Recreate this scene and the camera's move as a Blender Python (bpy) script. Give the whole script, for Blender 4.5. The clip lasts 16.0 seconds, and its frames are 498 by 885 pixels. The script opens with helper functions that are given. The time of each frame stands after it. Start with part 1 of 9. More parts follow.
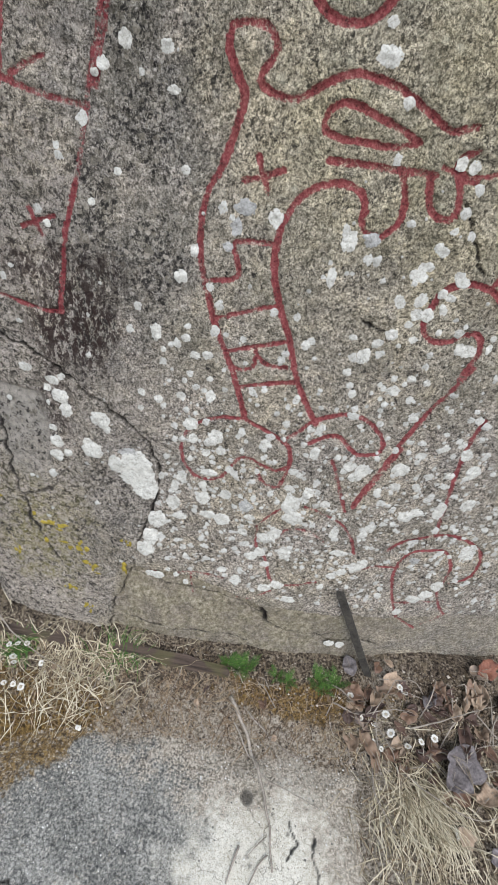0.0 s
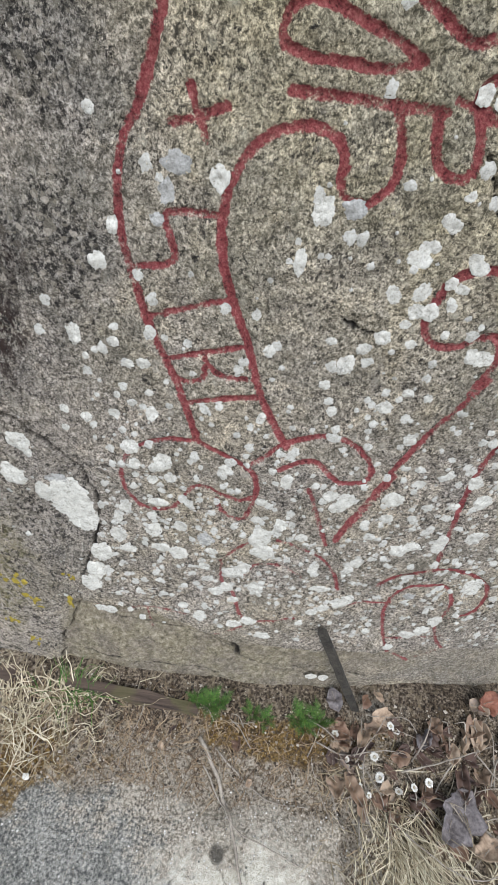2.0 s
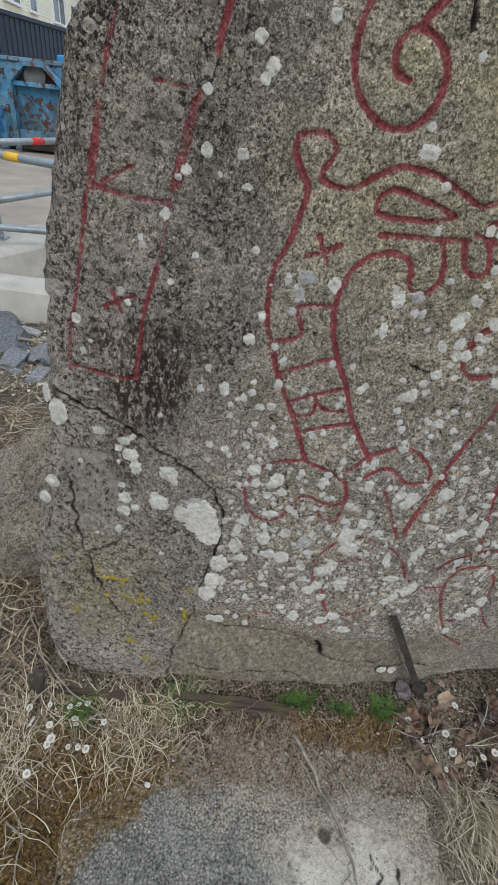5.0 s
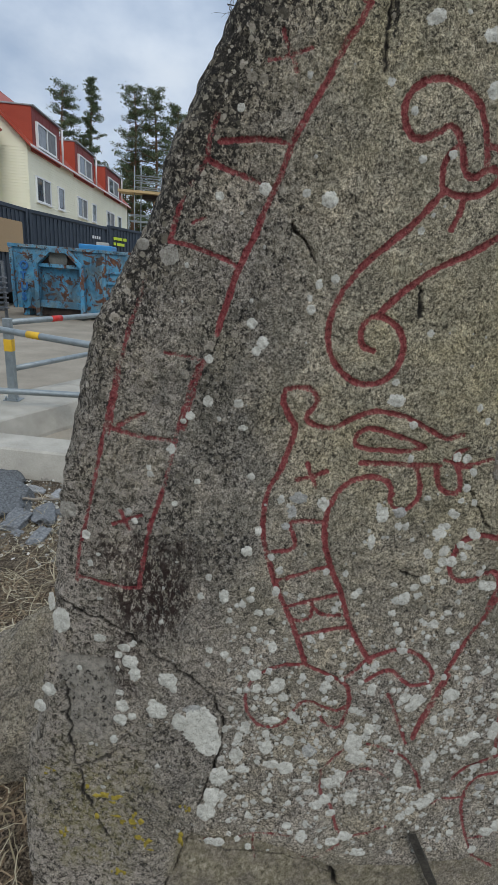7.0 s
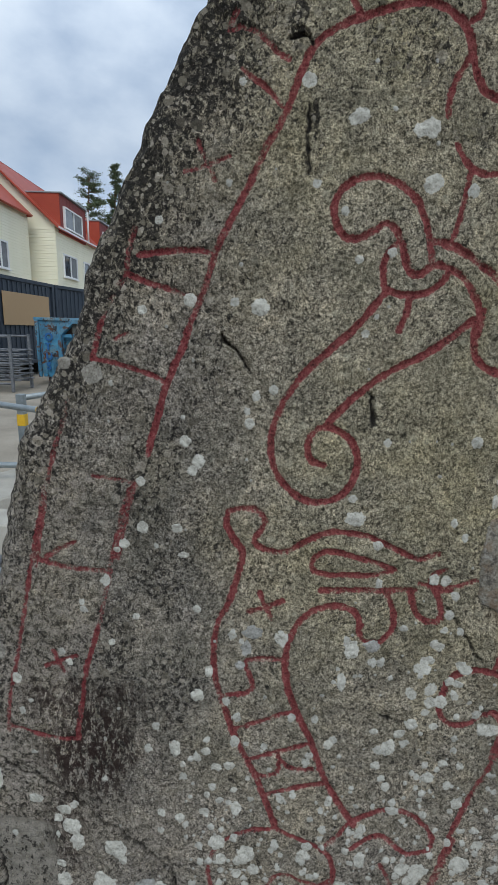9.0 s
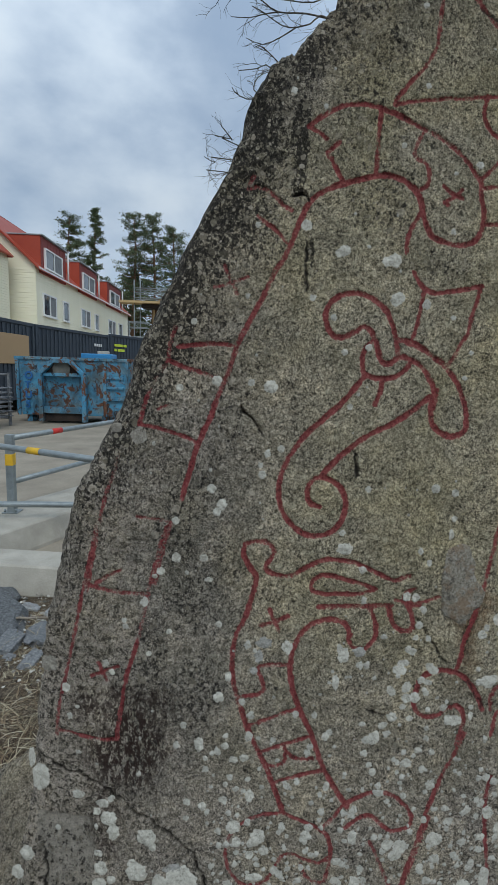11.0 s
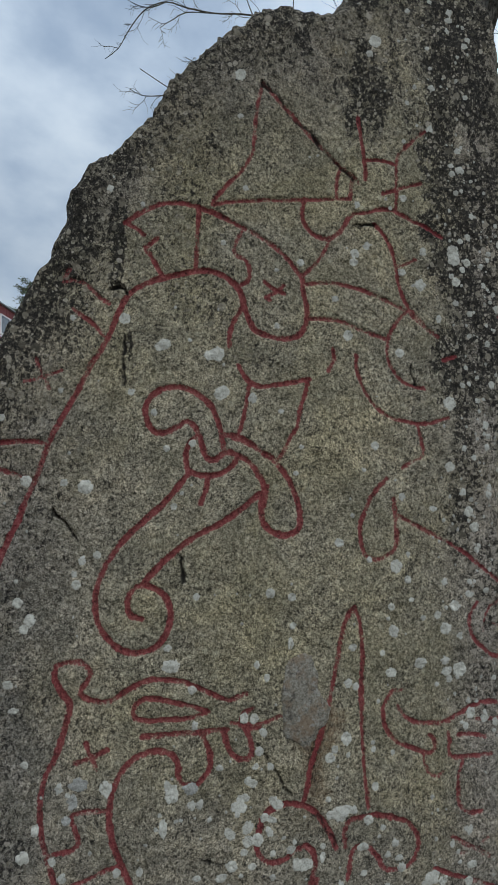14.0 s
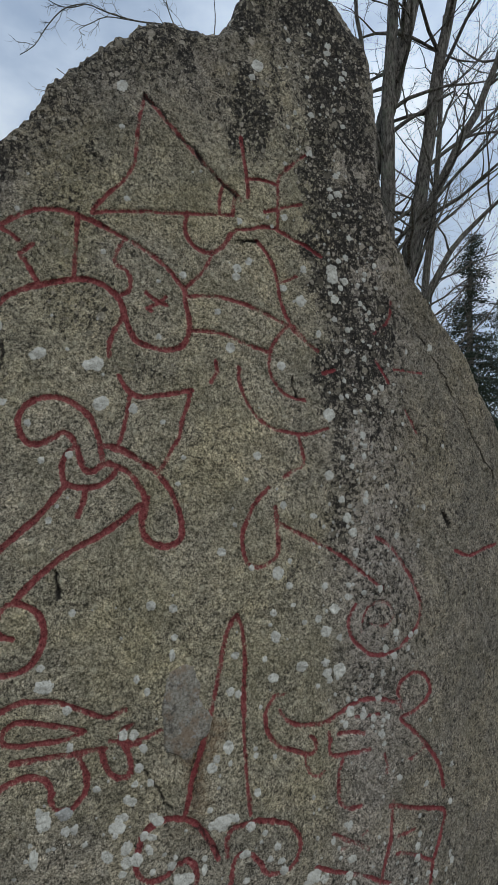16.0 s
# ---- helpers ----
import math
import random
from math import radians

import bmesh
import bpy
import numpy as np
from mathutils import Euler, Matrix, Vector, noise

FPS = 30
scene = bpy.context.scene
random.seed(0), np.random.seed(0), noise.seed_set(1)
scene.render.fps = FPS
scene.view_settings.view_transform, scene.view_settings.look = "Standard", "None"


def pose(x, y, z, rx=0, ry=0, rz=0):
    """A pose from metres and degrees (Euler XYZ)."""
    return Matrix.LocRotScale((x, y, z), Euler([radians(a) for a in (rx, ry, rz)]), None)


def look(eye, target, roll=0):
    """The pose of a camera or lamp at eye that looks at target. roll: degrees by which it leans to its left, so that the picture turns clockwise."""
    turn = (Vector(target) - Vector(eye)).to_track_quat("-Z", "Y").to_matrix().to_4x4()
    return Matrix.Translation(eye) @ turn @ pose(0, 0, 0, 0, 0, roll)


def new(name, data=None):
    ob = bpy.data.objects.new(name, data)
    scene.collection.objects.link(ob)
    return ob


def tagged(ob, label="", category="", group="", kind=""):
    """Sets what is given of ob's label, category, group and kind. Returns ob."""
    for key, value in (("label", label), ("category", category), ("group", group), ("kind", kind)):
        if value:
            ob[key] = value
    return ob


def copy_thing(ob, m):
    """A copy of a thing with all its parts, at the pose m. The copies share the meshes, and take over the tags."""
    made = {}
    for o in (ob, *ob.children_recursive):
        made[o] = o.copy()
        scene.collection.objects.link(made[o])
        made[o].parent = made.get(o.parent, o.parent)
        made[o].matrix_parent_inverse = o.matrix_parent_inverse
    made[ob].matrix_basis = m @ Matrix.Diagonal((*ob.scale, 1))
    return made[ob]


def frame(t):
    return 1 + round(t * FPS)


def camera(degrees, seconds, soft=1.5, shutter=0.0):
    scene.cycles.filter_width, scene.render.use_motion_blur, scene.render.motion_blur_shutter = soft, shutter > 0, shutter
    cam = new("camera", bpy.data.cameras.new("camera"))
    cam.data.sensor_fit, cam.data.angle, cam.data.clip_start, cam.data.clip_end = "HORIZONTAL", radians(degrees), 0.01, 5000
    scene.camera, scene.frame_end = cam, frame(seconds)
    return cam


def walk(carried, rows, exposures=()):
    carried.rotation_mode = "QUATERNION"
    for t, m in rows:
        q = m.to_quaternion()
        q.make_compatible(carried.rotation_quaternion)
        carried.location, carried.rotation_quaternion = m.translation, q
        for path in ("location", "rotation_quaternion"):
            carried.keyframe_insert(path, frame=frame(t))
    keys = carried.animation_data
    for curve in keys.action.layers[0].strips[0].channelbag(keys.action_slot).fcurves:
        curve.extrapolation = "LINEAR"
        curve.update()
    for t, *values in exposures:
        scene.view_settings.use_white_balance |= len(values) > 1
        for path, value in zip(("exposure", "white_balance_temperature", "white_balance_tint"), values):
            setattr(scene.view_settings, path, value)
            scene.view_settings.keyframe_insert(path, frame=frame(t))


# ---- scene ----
cam = camera(54.2, 16.0, soft=1.03)
PATH = [
    (0, (0.032, -0.022, 1.439), (0.076, 1.523, 0.17), 10.1),
    (0.5, (0.062, 0.083, 1.355), (0.216, 1.562, 0.017), 11.3),
    (1, (0.102, 0.191, 1.348), (0.244, 1.644, -0.019), 10.1),
    (1.5, (0.094, 0.21, 1.369), (0.195, 1.665, 0.001), 10.2),
    (2, (0.087, 0.185, 1.389), (0.162, 1.656, 0.036), 10.6),
    (2.5, (0.106, 0.139, 1.374), (0.132, 1.626, 0.037), 8.4),
    (3, (0.032, 0.008, 1.38), (0.064, 1.511, 0.061), 4.9),
    (3.5, (-0.087, -0.132, 1.401), (0.02, 1.412, 0.134), 5.4),
    (4, (-0.131, -0.158, 1.412), (0.007, 1.426, 0.199), 6.2),
    (4.2, (-0.126, -0.139, 1.42), (0.0, 1.454, 0.218), 6.4),
    (6.3, (-0.174, -0.06, 1.585), (-0.051, 1.747, 0.737), 6.3),
    (6.5, (-0.161, -0.053, 1.601), (-0.047, 1.781, 0.812), 5.7),
    (7, (-0.154, -0.078, 1.632), (-0.059, 1.812, 0.986), 4.7),
    (7.5, (-0.151, -0.107, 1.671), (-0.041, 1.815, 1.129), 3.9),
    (8, (-0.141, -0.08, 1.702), (0.022, 1.851, 1.211), 4.1),
    (8.5, (-0.065, 0.002, 1.717), (0.052, 1.946, 1.266), 3.2),
    (9, (-0.018, 0.045, 1.722), (-0.037, 1.995, 1.278), 1.4),
    (9.2, (-0.025, 0.017, 1.737), (-0.059, 1.968, 1.302), 1.2),
    (11.3, (-0.089, -0.164, 1.795), (0.012, 1.814, 1.516), 1.9),
    (11.5, (-0.083, -0.165, 1.802), (0.039, 1.813, 1.533), 2.0),
    (12, (-0.079, -0.163, 1.819), (0.12, 1.815, 1.604), 1.8),
    (12.5, (-0.071, -0.15, 1.828), (0.152, 1.829, 1.644), 1.2),
    (13, (-0.003, -0.134, 1.849), (0.24, 1.845, 1.701), 1.1),
    (13.5, (0.108, -0.114, 1.864), (0.337, 1.871, 1.782), 1.2),
    (14, (0.176, -0.104, 1.861), (0.401, 1.883, 1.815), 1.1),
    (14.5, (0.211, -0.095, 1.862), (0.449, 1.89, 1.826), 0.8),
    (15, (0.237, -0.082, 1.866), (0.477, 1.903, 1.841), 0.8),
    (15.5, (0.255, -0.086, 1.867), (0.501, 1.899, 1.86), 0.9),
    (16, (0.273, -0.127, 1.867), (0.759, 1.813, 1.86), 0.9),
]
walk(cam, [(t, look(eye, target, roll)) for t, eye, target, roll in PATH],
     exposures=[(0.0, 0.74, 6350, 15), (2.5, 0.78, 6350, 14), (4.2, 0.45, 6350, 14), (6.3, -0.25, 6400, 11), (9.0, -0.24, 6250, 9), (12.5, -0.53, 6250, 6), (16.0, -0.54, 6300, 9)])

# ---- world and light: a bright overcast sky with broken cloud ----
world = bpy.data.worlds.new("overcast_sky")
scene.world = world
world.use_nodes = True
wt = world.node_tree
wt.nodes.clear()


def wnode(kind, **values):
    n = wt.nodes.new(kind)
    for key, value in values.items():
        n.inputs[key].default_value = value
    return n


sky = wt.nodes.new("ShaderNodeTexSky")
sky.sky_type = "NISHITA"
sky.sun_disc = False
sky.sun_elevation = radians(42)
sky.sun_rotation = radians(140)
sky_gain = wt.nodes.new("ShaderNodeVectorMath")
sky_gain.operation = "SCALE"
sky_gain.inputs["Scale"].default_value = 0.09
wt.links.new(sky.outputs[0], sky_gain.inputs[0])
coord = wt.nodes.new("ShaderNodeTexCoord")
stretch = wt.nodes.new("ShaderNodeMapping")
stretch.inputs["Scale"].default_value = (1.0, 1.0, 1.7)
wt.links.new(coord.outputs["Generated"], stretch.inputs[0])
cloud = wnode("ShaderNodeTexNoise", Scale=3.0, Detail=6.0, Roughness=0.5, Distortion=0.0)
wt.links.new(stretch.outputs[0], cloud.inputs["Vector"])
cover = wt.nodes.new("ShaderNodeMapRange")
cover.interpolation_type = "SMOOTHSTEP"
for key, value in (("From Min", 0.33), ("From Max", 0.62), ("To Min", 0.6), ("To Max", 1.0)):
    cover.inputs[key].default_value = value
wt.links.new(cloud.outputs["Fac"], cover.inputs["Value"])
tone = wt.nodes.new("ShaderNodeValToRGB")
tone.color_ramp.elements[0].position, tone.color_ramp.elements[0].color = 0.35, (0.54, 0.67, 0.86, 1)
tone.color_ramp.elements[1].position, tone.color_ramp.elements[1].color = 0.66, (0.82, 0.905, 1.0, 1)
wt.links.new(cloud.outputs["Fac"], tone.inputs[0])
blend = wt.nodes.new("ShaderNodeMix")
blend.data_type = "RGBA"
wt.links.new(cover.outputs[0], blend.inputs["Factor"])
wt.links.new(sky_gain.outputs[0], blend.inputs[6])
wt.links.new(tone.outputs[0], blend.inputs[7])
# thinner, brighter cloud to the east
parts = wt.nodes.new("ShaderNodeSeparateXYZ")
wt.links.new(coord.outputs["Generated"], parts.inputs[0])
east = wt.nodes.new("ShaderNodeMapRange")
for key, value in (("From Min", -0.05), ("From Max", 0.5), ("To Min", 1.0), ("To Max", 1.22)):
    east.inputs[key].default_value = value
wt.links.new(parts.outputs["X"], east.inputs["Value"])
back = wnode("ShaderNodeBackground", Strength=1.0)
overhead = wt.nodes.new("ShaderNodeMapRange")
for key, value in (("From Min", 0.3), ("From Max", 0.6), ("To Min", 1.0), ("To Max", 1.3)):
    overhead.inputs[key].default_value = value
wt.links.new(parts.outputs["Z"], overhead.inputs["Value"])
bright = wt.nodes.new("ShaderNodeMath")
bright.operation = "MULTIPLY"
wt.links.new(east.outputs[0], bright.inputs[0])
wt.links.new(overhead.outputs[0], bright.inputs[1])
wt.links.new(bright.outputs[0], back.inputs["Strength"])
wt.links.new(blend.outputs[2], back.inputs["Color"])
wout = wt.nodes.new("ShaderNodeOutputWorld")
wt.links.new(back.outputs[0], wout.inputs[0])

sun_data = bpy.data.lights.new("sun", "SUN")
sun_data.energy, sun_data.angle, sun_data.color = 1.5, radians(25), (1.0, 0.97, 0.92)
sun = new("sun", sun_data)
sun.matrix_world = look((1.2, -5.5, 8.5), (0.3, 0.8, 1.2))

# ---- materials ----


class Nodes:
    """A small builder for one node material."""

    def __init__(self, name, rough=0.85, metal=0.0, spec=0.3):
        self.mat = bpy.data.materials.new(name)
        self.mat.use_nodes = True
        self.tree = self.mat.node_tree
        self.bsdf = self.tree.nodes["Principled BSDF"]
        self.bsdf.inputs["Roughness"].default_value = rough
        self.bsdf.inputs["Metallic"].default_value = metal
        self.bsdf.inputs["Specular IOR Level"].default_value = spec
        self.place = self.tree.nodes.new("ShaderNodeTexCoord").outputs["Object"]

    def link(self, a, b):
        self.tree.links.new(a, b)

    def noise(self, scale, detail=4.0, rough=0.55, distort=0.0, vec=None):
        n = self.tree.nodes.new("ShaderNodeTexNoise")
        for key, value in (("Scale", scale), ("Detail", detail), ("Roughness", rough), ("Distortion", distort)):
            n.inputs[key].default_value = value
        self.link(vec or self.place, n.inputs["Vector"])
        return n.outputs["Fac"]

    def cells(self, scale, out="Color", feature="F1", vec=None):
        n = self.tree.nodes.new("ShaderNodeTexVoronoi")
        n.feature = feature
        n.inputs["Scale"].default_value = scale
        self.link(vec or self.place, n.inputs["Vector"])
        return n.outputs[out]

    def squash(self, x, y, z):
        n = self.tree.nodes.new("ShaderNodeMapping")
        n.inputs["Scale"].default_value = (x, y, z)
        self.link(self.place, n.inputs[0])
        return n.outputs[0]

    def warp(self, scale, amount):
        """Places shifted by a noise, for ragged cell edges."""
        n = self.tree.nodes.new("ShaderNodeTexNoise")
        n.inputs["Scale"].default_value, n.inputs["Detail"].default_value = scale, 3.0
        self.link(self.place, n.inputs["Vector"])
        out = self.place
        for op, other in (("SUBTRACT", (0.5, 0.5, 0.5)), ("SCALE", None), ("ADD", out)):
            v = self.tree.nodes.new("ShaderNodeVectorMath")
            v.operation = op
            self.link(n.outputs["Color"] if op == "SUBTRACT" else last, v.inputs[0])
            if op == "SCALE":
                v.inputs["Scale"].default_value = amount
            elif op == "SUBTRACT":
                v.inputs[1].default_value = other
            else:
                self.link(other, v.inputs[1])
            last = v.outputs[0]
        return last

    def broken(self, mask, grain, push=4.0, width=0.12):
        """A soft mask broken up by a grain into crisp specks."""
        return self.ramp(self.math("ADD", mask, self.math("MULTIPLY", self.math("SUBTRACT", grain, 0.5), push)), (0.5 - width, 0.0), (0.5 + width, 1.0))

    def ramp(self, fac, *stops):
        n = self.tree.nodes.new("ShaderNodeValToRGB")
        el = n.color_ramp.elements
        while len(el) < len(stops):
            el.new(0.5)
        for e, (pos, col) in zip(el, stops):
            e.position = pos
            e.color = (*col, 1) if isinstance(col, tuple) else (col, col, col, 1)
        self.link(fac, n.inputs[0])
        return n.outputs[0]

    def mix(self, fac, a, b, mode="MIX"):
        n = self.tree.nodes.new("ShaderNodeMix")
        n.data_type, n.blend_type = "RGBA", mode
        for value, slot in ((fac, 0), (a, 6), (b, 7)):
            if isinstance(value, (int, float)):
                n.inputs[slot].default_value = value
            elif isinstance(value, tuple):
                n.inputs[slot].default_value = (*value, 1)
            else:
                self.link(value, n.inputs[slot])
        return n.outputs[2]

    def math(self, op, a, b=0.0, clamp=False):
        n = self.tree.nodes.new("ShaderNodeMath")
        n.operation, n.use_clamp = op, clamp
        for value, slot in ((a, 0), (b, 1)):
            if isinstance(value, (int, float)):
                n.inputs[slot].default_value = value
            else:
                self.link(value, n.inputs[slot])
        return n.outputs[0]

    def attr(self, name):
        n = self.tree.nodes.new("ShaderNodeAttribute")
        n.attribute_name = name
        return n.outputs["Fac"]

    def random(self):
        return self.tree.nodes.new("ShaderNodeObjectInfo").outputs["Random"]

    def island(self):
        return self.tree.nodes.new("ShaderNodeNewGeometry").outputs["Random Per Island"]

    def bump(self, height, strength=0.5, distance=0.004):
        n = self.tree.nodes.new("ShaderNodeBump")
        n.inputs["Strength"].default_value = strength
        n.inputs["Distance"].default_value = distance
        self.link(height, n.inputs["Height"])
        self.link(n.outputs[0], self.bsdf.inputs["Normal"])

    def done(self, colour, rough=None):
        if isinstance(colour, tuple):
            self.bsdf.inputs["Base Color"].default_value = (*colour, 1)
        else:
            self.link(colour, self.bsdf.inputs["Base Color"])
        if rough is not None:
            self.link(rough, self.bsdf.inputs["Roughness"])
        return self.mat


def grainy(name, dark, light, scale=30.0, fine=200.0, rough=0.85, bump=0.4, metal=0.0, spec=0.3, depth=0.003):
    """A plain weathered surface: two tones at two scales, with fine relief."""
    m = Nodes(name, rough, metal, spec)
    broad = m.noise(scale, 5)
    small = m.noise(fine, 3)
    col = m.ramp(m.math("ADD", m.math("MULTIPLY", broad, 0.6), m.math("MULTIPLY", small, 0.4)), (0.32, dark), (0.68, light))
    m.bump(small, bump, depth)
    return m.done(col)


def varied(name, stops, fine=120.0, rough=0.8, spread=0.25, depth=0.002, spec=0.3):
    """Pieces of one kind that differ from one to the next."""
    m = Nodes(name, rough, 0.0, spec)
    tone = m.math("ADD", m.math("MULTIPLY", m.random(), 1.0 - spread), m.math("MULTIPLY", m.noise(fine, 4), spread))
    m.bump(m.noise(fine * 1.5, 3), 0.4, depth)
    return m.done(m.ramp(tone, *stops))


def stone_material():
    m = Nodes("weathered_granite", 0.92, 0.0, 0.2)
    flake = m.noise(380.0, 5, 0.7, 0.4)
    grain = m.math("ADD", m.math("MULTIPLY", flake, 0.47), m.math("MULTIPLY", m.noise(185.0, 7, 0.72, 0.4), 0.53))
    col = m.ramp(grain, (0.38, (0.02, 0.019, 0.017)), (0.44, (0.135, 0.129, 0.113)), (0.51, (0.315, 0.303, 0.27)), (0.60, (0.68, 0.665, 0.605)))
    # dark pits between the crystals
    pits = m.math("MULTIPLY", m.ramp(m.cells(190.0, "Distance"), (0.55, 0.0), (0.8, 0.9)), m.ramp(m.noise(48.0, 6, 0.7), (0.45, 0.0), (0.62, 1.0)))
    col = m.mix(pits, col, (0.02, 0.019, 0.017))
    col = m.mix(m.ramp(m.noise(170.0, 7, 0.74, 0.3), (0.42, 0.85), (0.455, 0.0)), col, (0.022, 0.021, 0.019))
    col = m.mix(m.ramp(m.noise(160.0, 7, 0.74, 0.2, m.squash(1, 1, 1.01)), (0.56, 0.0), (0.61, 0.6)), col, (0.60, 0.58, 0.53))
    # broad tone, patch by patch
    col = m.mix(m.ramp(m.noise(7.0, 6, 0.62, 0.5), (0.40, 0.75), (0.55, 0.0)), col, m.mix(1.0, col, (0.72, 0.735, 0.75), "MULTIPLY"))
    col = m.mix(m.ramp(m.noise(5.0, 5, 0.6, 0.5, m.squash(1, 1, 0.98)), (0.48, 0.0), (0.62, 0.8)), col, m.mix(1.0, col, (1.14, 1.11, 1.0), "MULTIPLY"))
    mottle = m.noise(36.0, 6, 0.68, 0.4)
    col = m.mix(m.ramp(mottle, (0.40, 0.65), (0.50, 0.0)), col, m.mix(1.0, col, (0.60, 0.605, 0.61), "MULTIPLY"))
    col = m.mix(m.ramp(mottle, (0.52, 0.0), (0.62, 0.8)), col, m.mix(1.0, col, (1.24, 1.22, 1.17), "MULTIPLY"))
    # thin grey and greenish crusts in patches
    patch = m.noise(9.0, 6, 0.65, 0.4)
    col = m.mix(m.ramp(patch, (0.42, 0.0), (0.64, 0.3)), col, (0.17, 0.168, 0.122))
    crust = m.cells(48.0, "Distance")
    pick = m.tree.nodes.new("ShaderNodeSeparateColor")
    m.link(m.cells(48.0), pick.inputs[0])
    disc = m.math("MULTIPLY", m.ramp(crust, (0.18, 1.0), (0.34, 0.0)), m.ramp(pick.outputs[0], (0.72, 0.0), (0.80, 1.0)))
    disc = m.math("MULTIPLY", disc, m.ramp(m.noise(300.0, 3), (0.35, 0.3), (0.6, 1.0)))
    col = m.mix(m.math("MULTIPLY", disc, 0.5), col, (0.44, 0.45, 0.41))
    # mottled crusts, pale and black side by side
    mott = m.noise(84.0, 8, 0.76, 0.5)
    thick = m.attr("crust")
    col = m.mix(m.math("MULTIPLY", thick, m.ramp(mott, (0.515, 0.0), (0.545, 0.85))), col, m.ramp(flake, (0.35, (0.17, 0.163, 0.145)), (0.6, (0.46, 0.44, 0.405))))
    col = m.mix(m.math("MULTIPLY", thick, m.ramp(mott, (0.42, 0.9), (0.47, 0.0))), col, (0.022, 0.02, 0.018))
    # yellow-green growth
    green = m.math("MULTIPLY", m.attr("moss"), m.ramp(m.noise(70.0, 5, 0.7), (0.4, 0.0), (0.6, 1.0)))
    col = m.mix(m.math("MULTIPLY", green, 0.6), col, (0.17, 0.165, 0.05))
    col = m.mix(m.math("MULTIPLY", m.attr("olive"), m.ramp(m.noise(2.4, 4, 0.6, 0.0, m.warp(5.0, 0.22)), (0.36, 0.45), (0.66, 0.8))), col, m.mix(1.0, col, (1.14, 1.14, 0.89), "MULTIPLY"))
    col = m.mix(m.math("MULTIPLY", m.attr("ochre"), 0.6), col, m.ramp(m.noise(120.0, 6, 0.7), (0.4, (0.05, 0.028, 0.014)), (0.6, (0.24, 0.15, 0.08))))
    col = m.mix(m.math("MULTIPLY", m.attr("foot"), 0.8), col, m.mix(m.ramp(m.noise(14.0, 6, 0.7), (0.42, 0.8), (0.56, 0.0)), m.ramp(m.noise(90.0, 8, 0.78, 0.0, m.squash(1, 1, 0.65)), (0.40, (0.07, 0.066, 0.042)), (0.48, (0.205, 0.196, 0.137)), (0.54, (0.275, 0.264, 0.195)), (0.62, (0.46, 0.445, 0.375))), m.ramp(m.noise(110.0, 8, 0.8, 0.0, m.squash(1, 1, 0.65)), (0.42, (0.06, 0.054, 0.044)), (0.5, (0.165, 0.152, 0.128)), (0.6, (0.36, 0.34, 0.295)))))
    # plain darker tint past the ridge and below the top edge
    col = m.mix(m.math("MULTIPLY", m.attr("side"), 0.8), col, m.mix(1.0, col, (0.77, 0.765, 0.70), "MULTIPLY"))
    # thin dark algal film; same mask darkens the top edge and left arris
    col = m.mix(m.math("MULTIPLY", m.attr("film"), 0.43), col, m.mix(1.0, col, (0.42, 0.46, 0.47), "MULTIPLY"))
    # smooth fresh spall
    col = m.mix(m.math("MULTIPLY", m.attr("spall"), 0.75), col, m.ramp(m.noise(60.0, 5), (0.35, (0.20, 0.203, 0.185)), (0.65, (0.33, 0.333, 0.305))))
    # black growth in streaks, broken by the grain and overgrown by small round grey crusts
    streak = m.math("ADD", m.math("MULTIPLY", m.noise(112.0, 8, 0.78, 0.4, m.squash(1, 1, 0.8)), 0.84), m.math("MULTIPLY", m.noise(20.0, 5, 0.6, 0.3, m.squash(1, 1, 0.5)), 0.16))
    black = m.ramp(m.math("ADD", m.math("MULTIPLY", m.attr("dark"), 0.19), m.math("SUBTRACT", 0.5, streak)), (0.125, 0.0), (0.165, 0.93))
    col = m.mix(black, col, m.ramp(grain, (0.42, (0.006, 0.006, 0.006)), (0.53, (0.018, 0.0175, 0.016)), (0.62, (0.09, 0.087, 0.08))))
    for scale, share, jitter in ((48.0, 0.62, 0.007), (95.0, 0.55, 0.004), (180.0, 0.5, 0.003)):
        bent = m.warp(scale * 2.2, jitter)
        part_col = m.tree.nodes.new("ShaderNodeSeparateColor")
        m.link(m.cells(scale, vec=bent), part_col.inputs[0])
        size = m.math("MULTIPLY", m.math("SUBTRACT", part_col.outputs[0], share), 1.25)
        spot = m.ramp(m.math("SUBTRACT", size, m.cells(scale, "Distance", vec=bent)), (0.0, 0.0), (0.05, 1.0))
        tint = m.ramp(m.math("ADD", m.math("MULTIPLY", part_col.outputs[1], 0.7), m.math("MULTIPLY", flake, 0.5)), (0.3, (0.082, 0.08, 0.065)), (0.65, (0.205, 0.198, 0.162)), (0.95, (0.43, 0.42, 0.37)))
        col = m.mix(m.math("MULTIPLY", spot, m.ramp(m.attr("dark"), (0.25, 0.0), (0.75, 0.9))), col, tint)
    # rust-brown run-off
    rust = m.math("MULTIPLY", m.attr("rust"), m.ramp(m.noise(105.0, 8, 0.76, 0.3, m.squash(1, 1, 0.45)), (0.478, 0.0), (0.494, 1.0)))
    col = m.mix(m.math("MULTIPLY", rust, 0.95), col, (0.024, 0.014, 0.012))
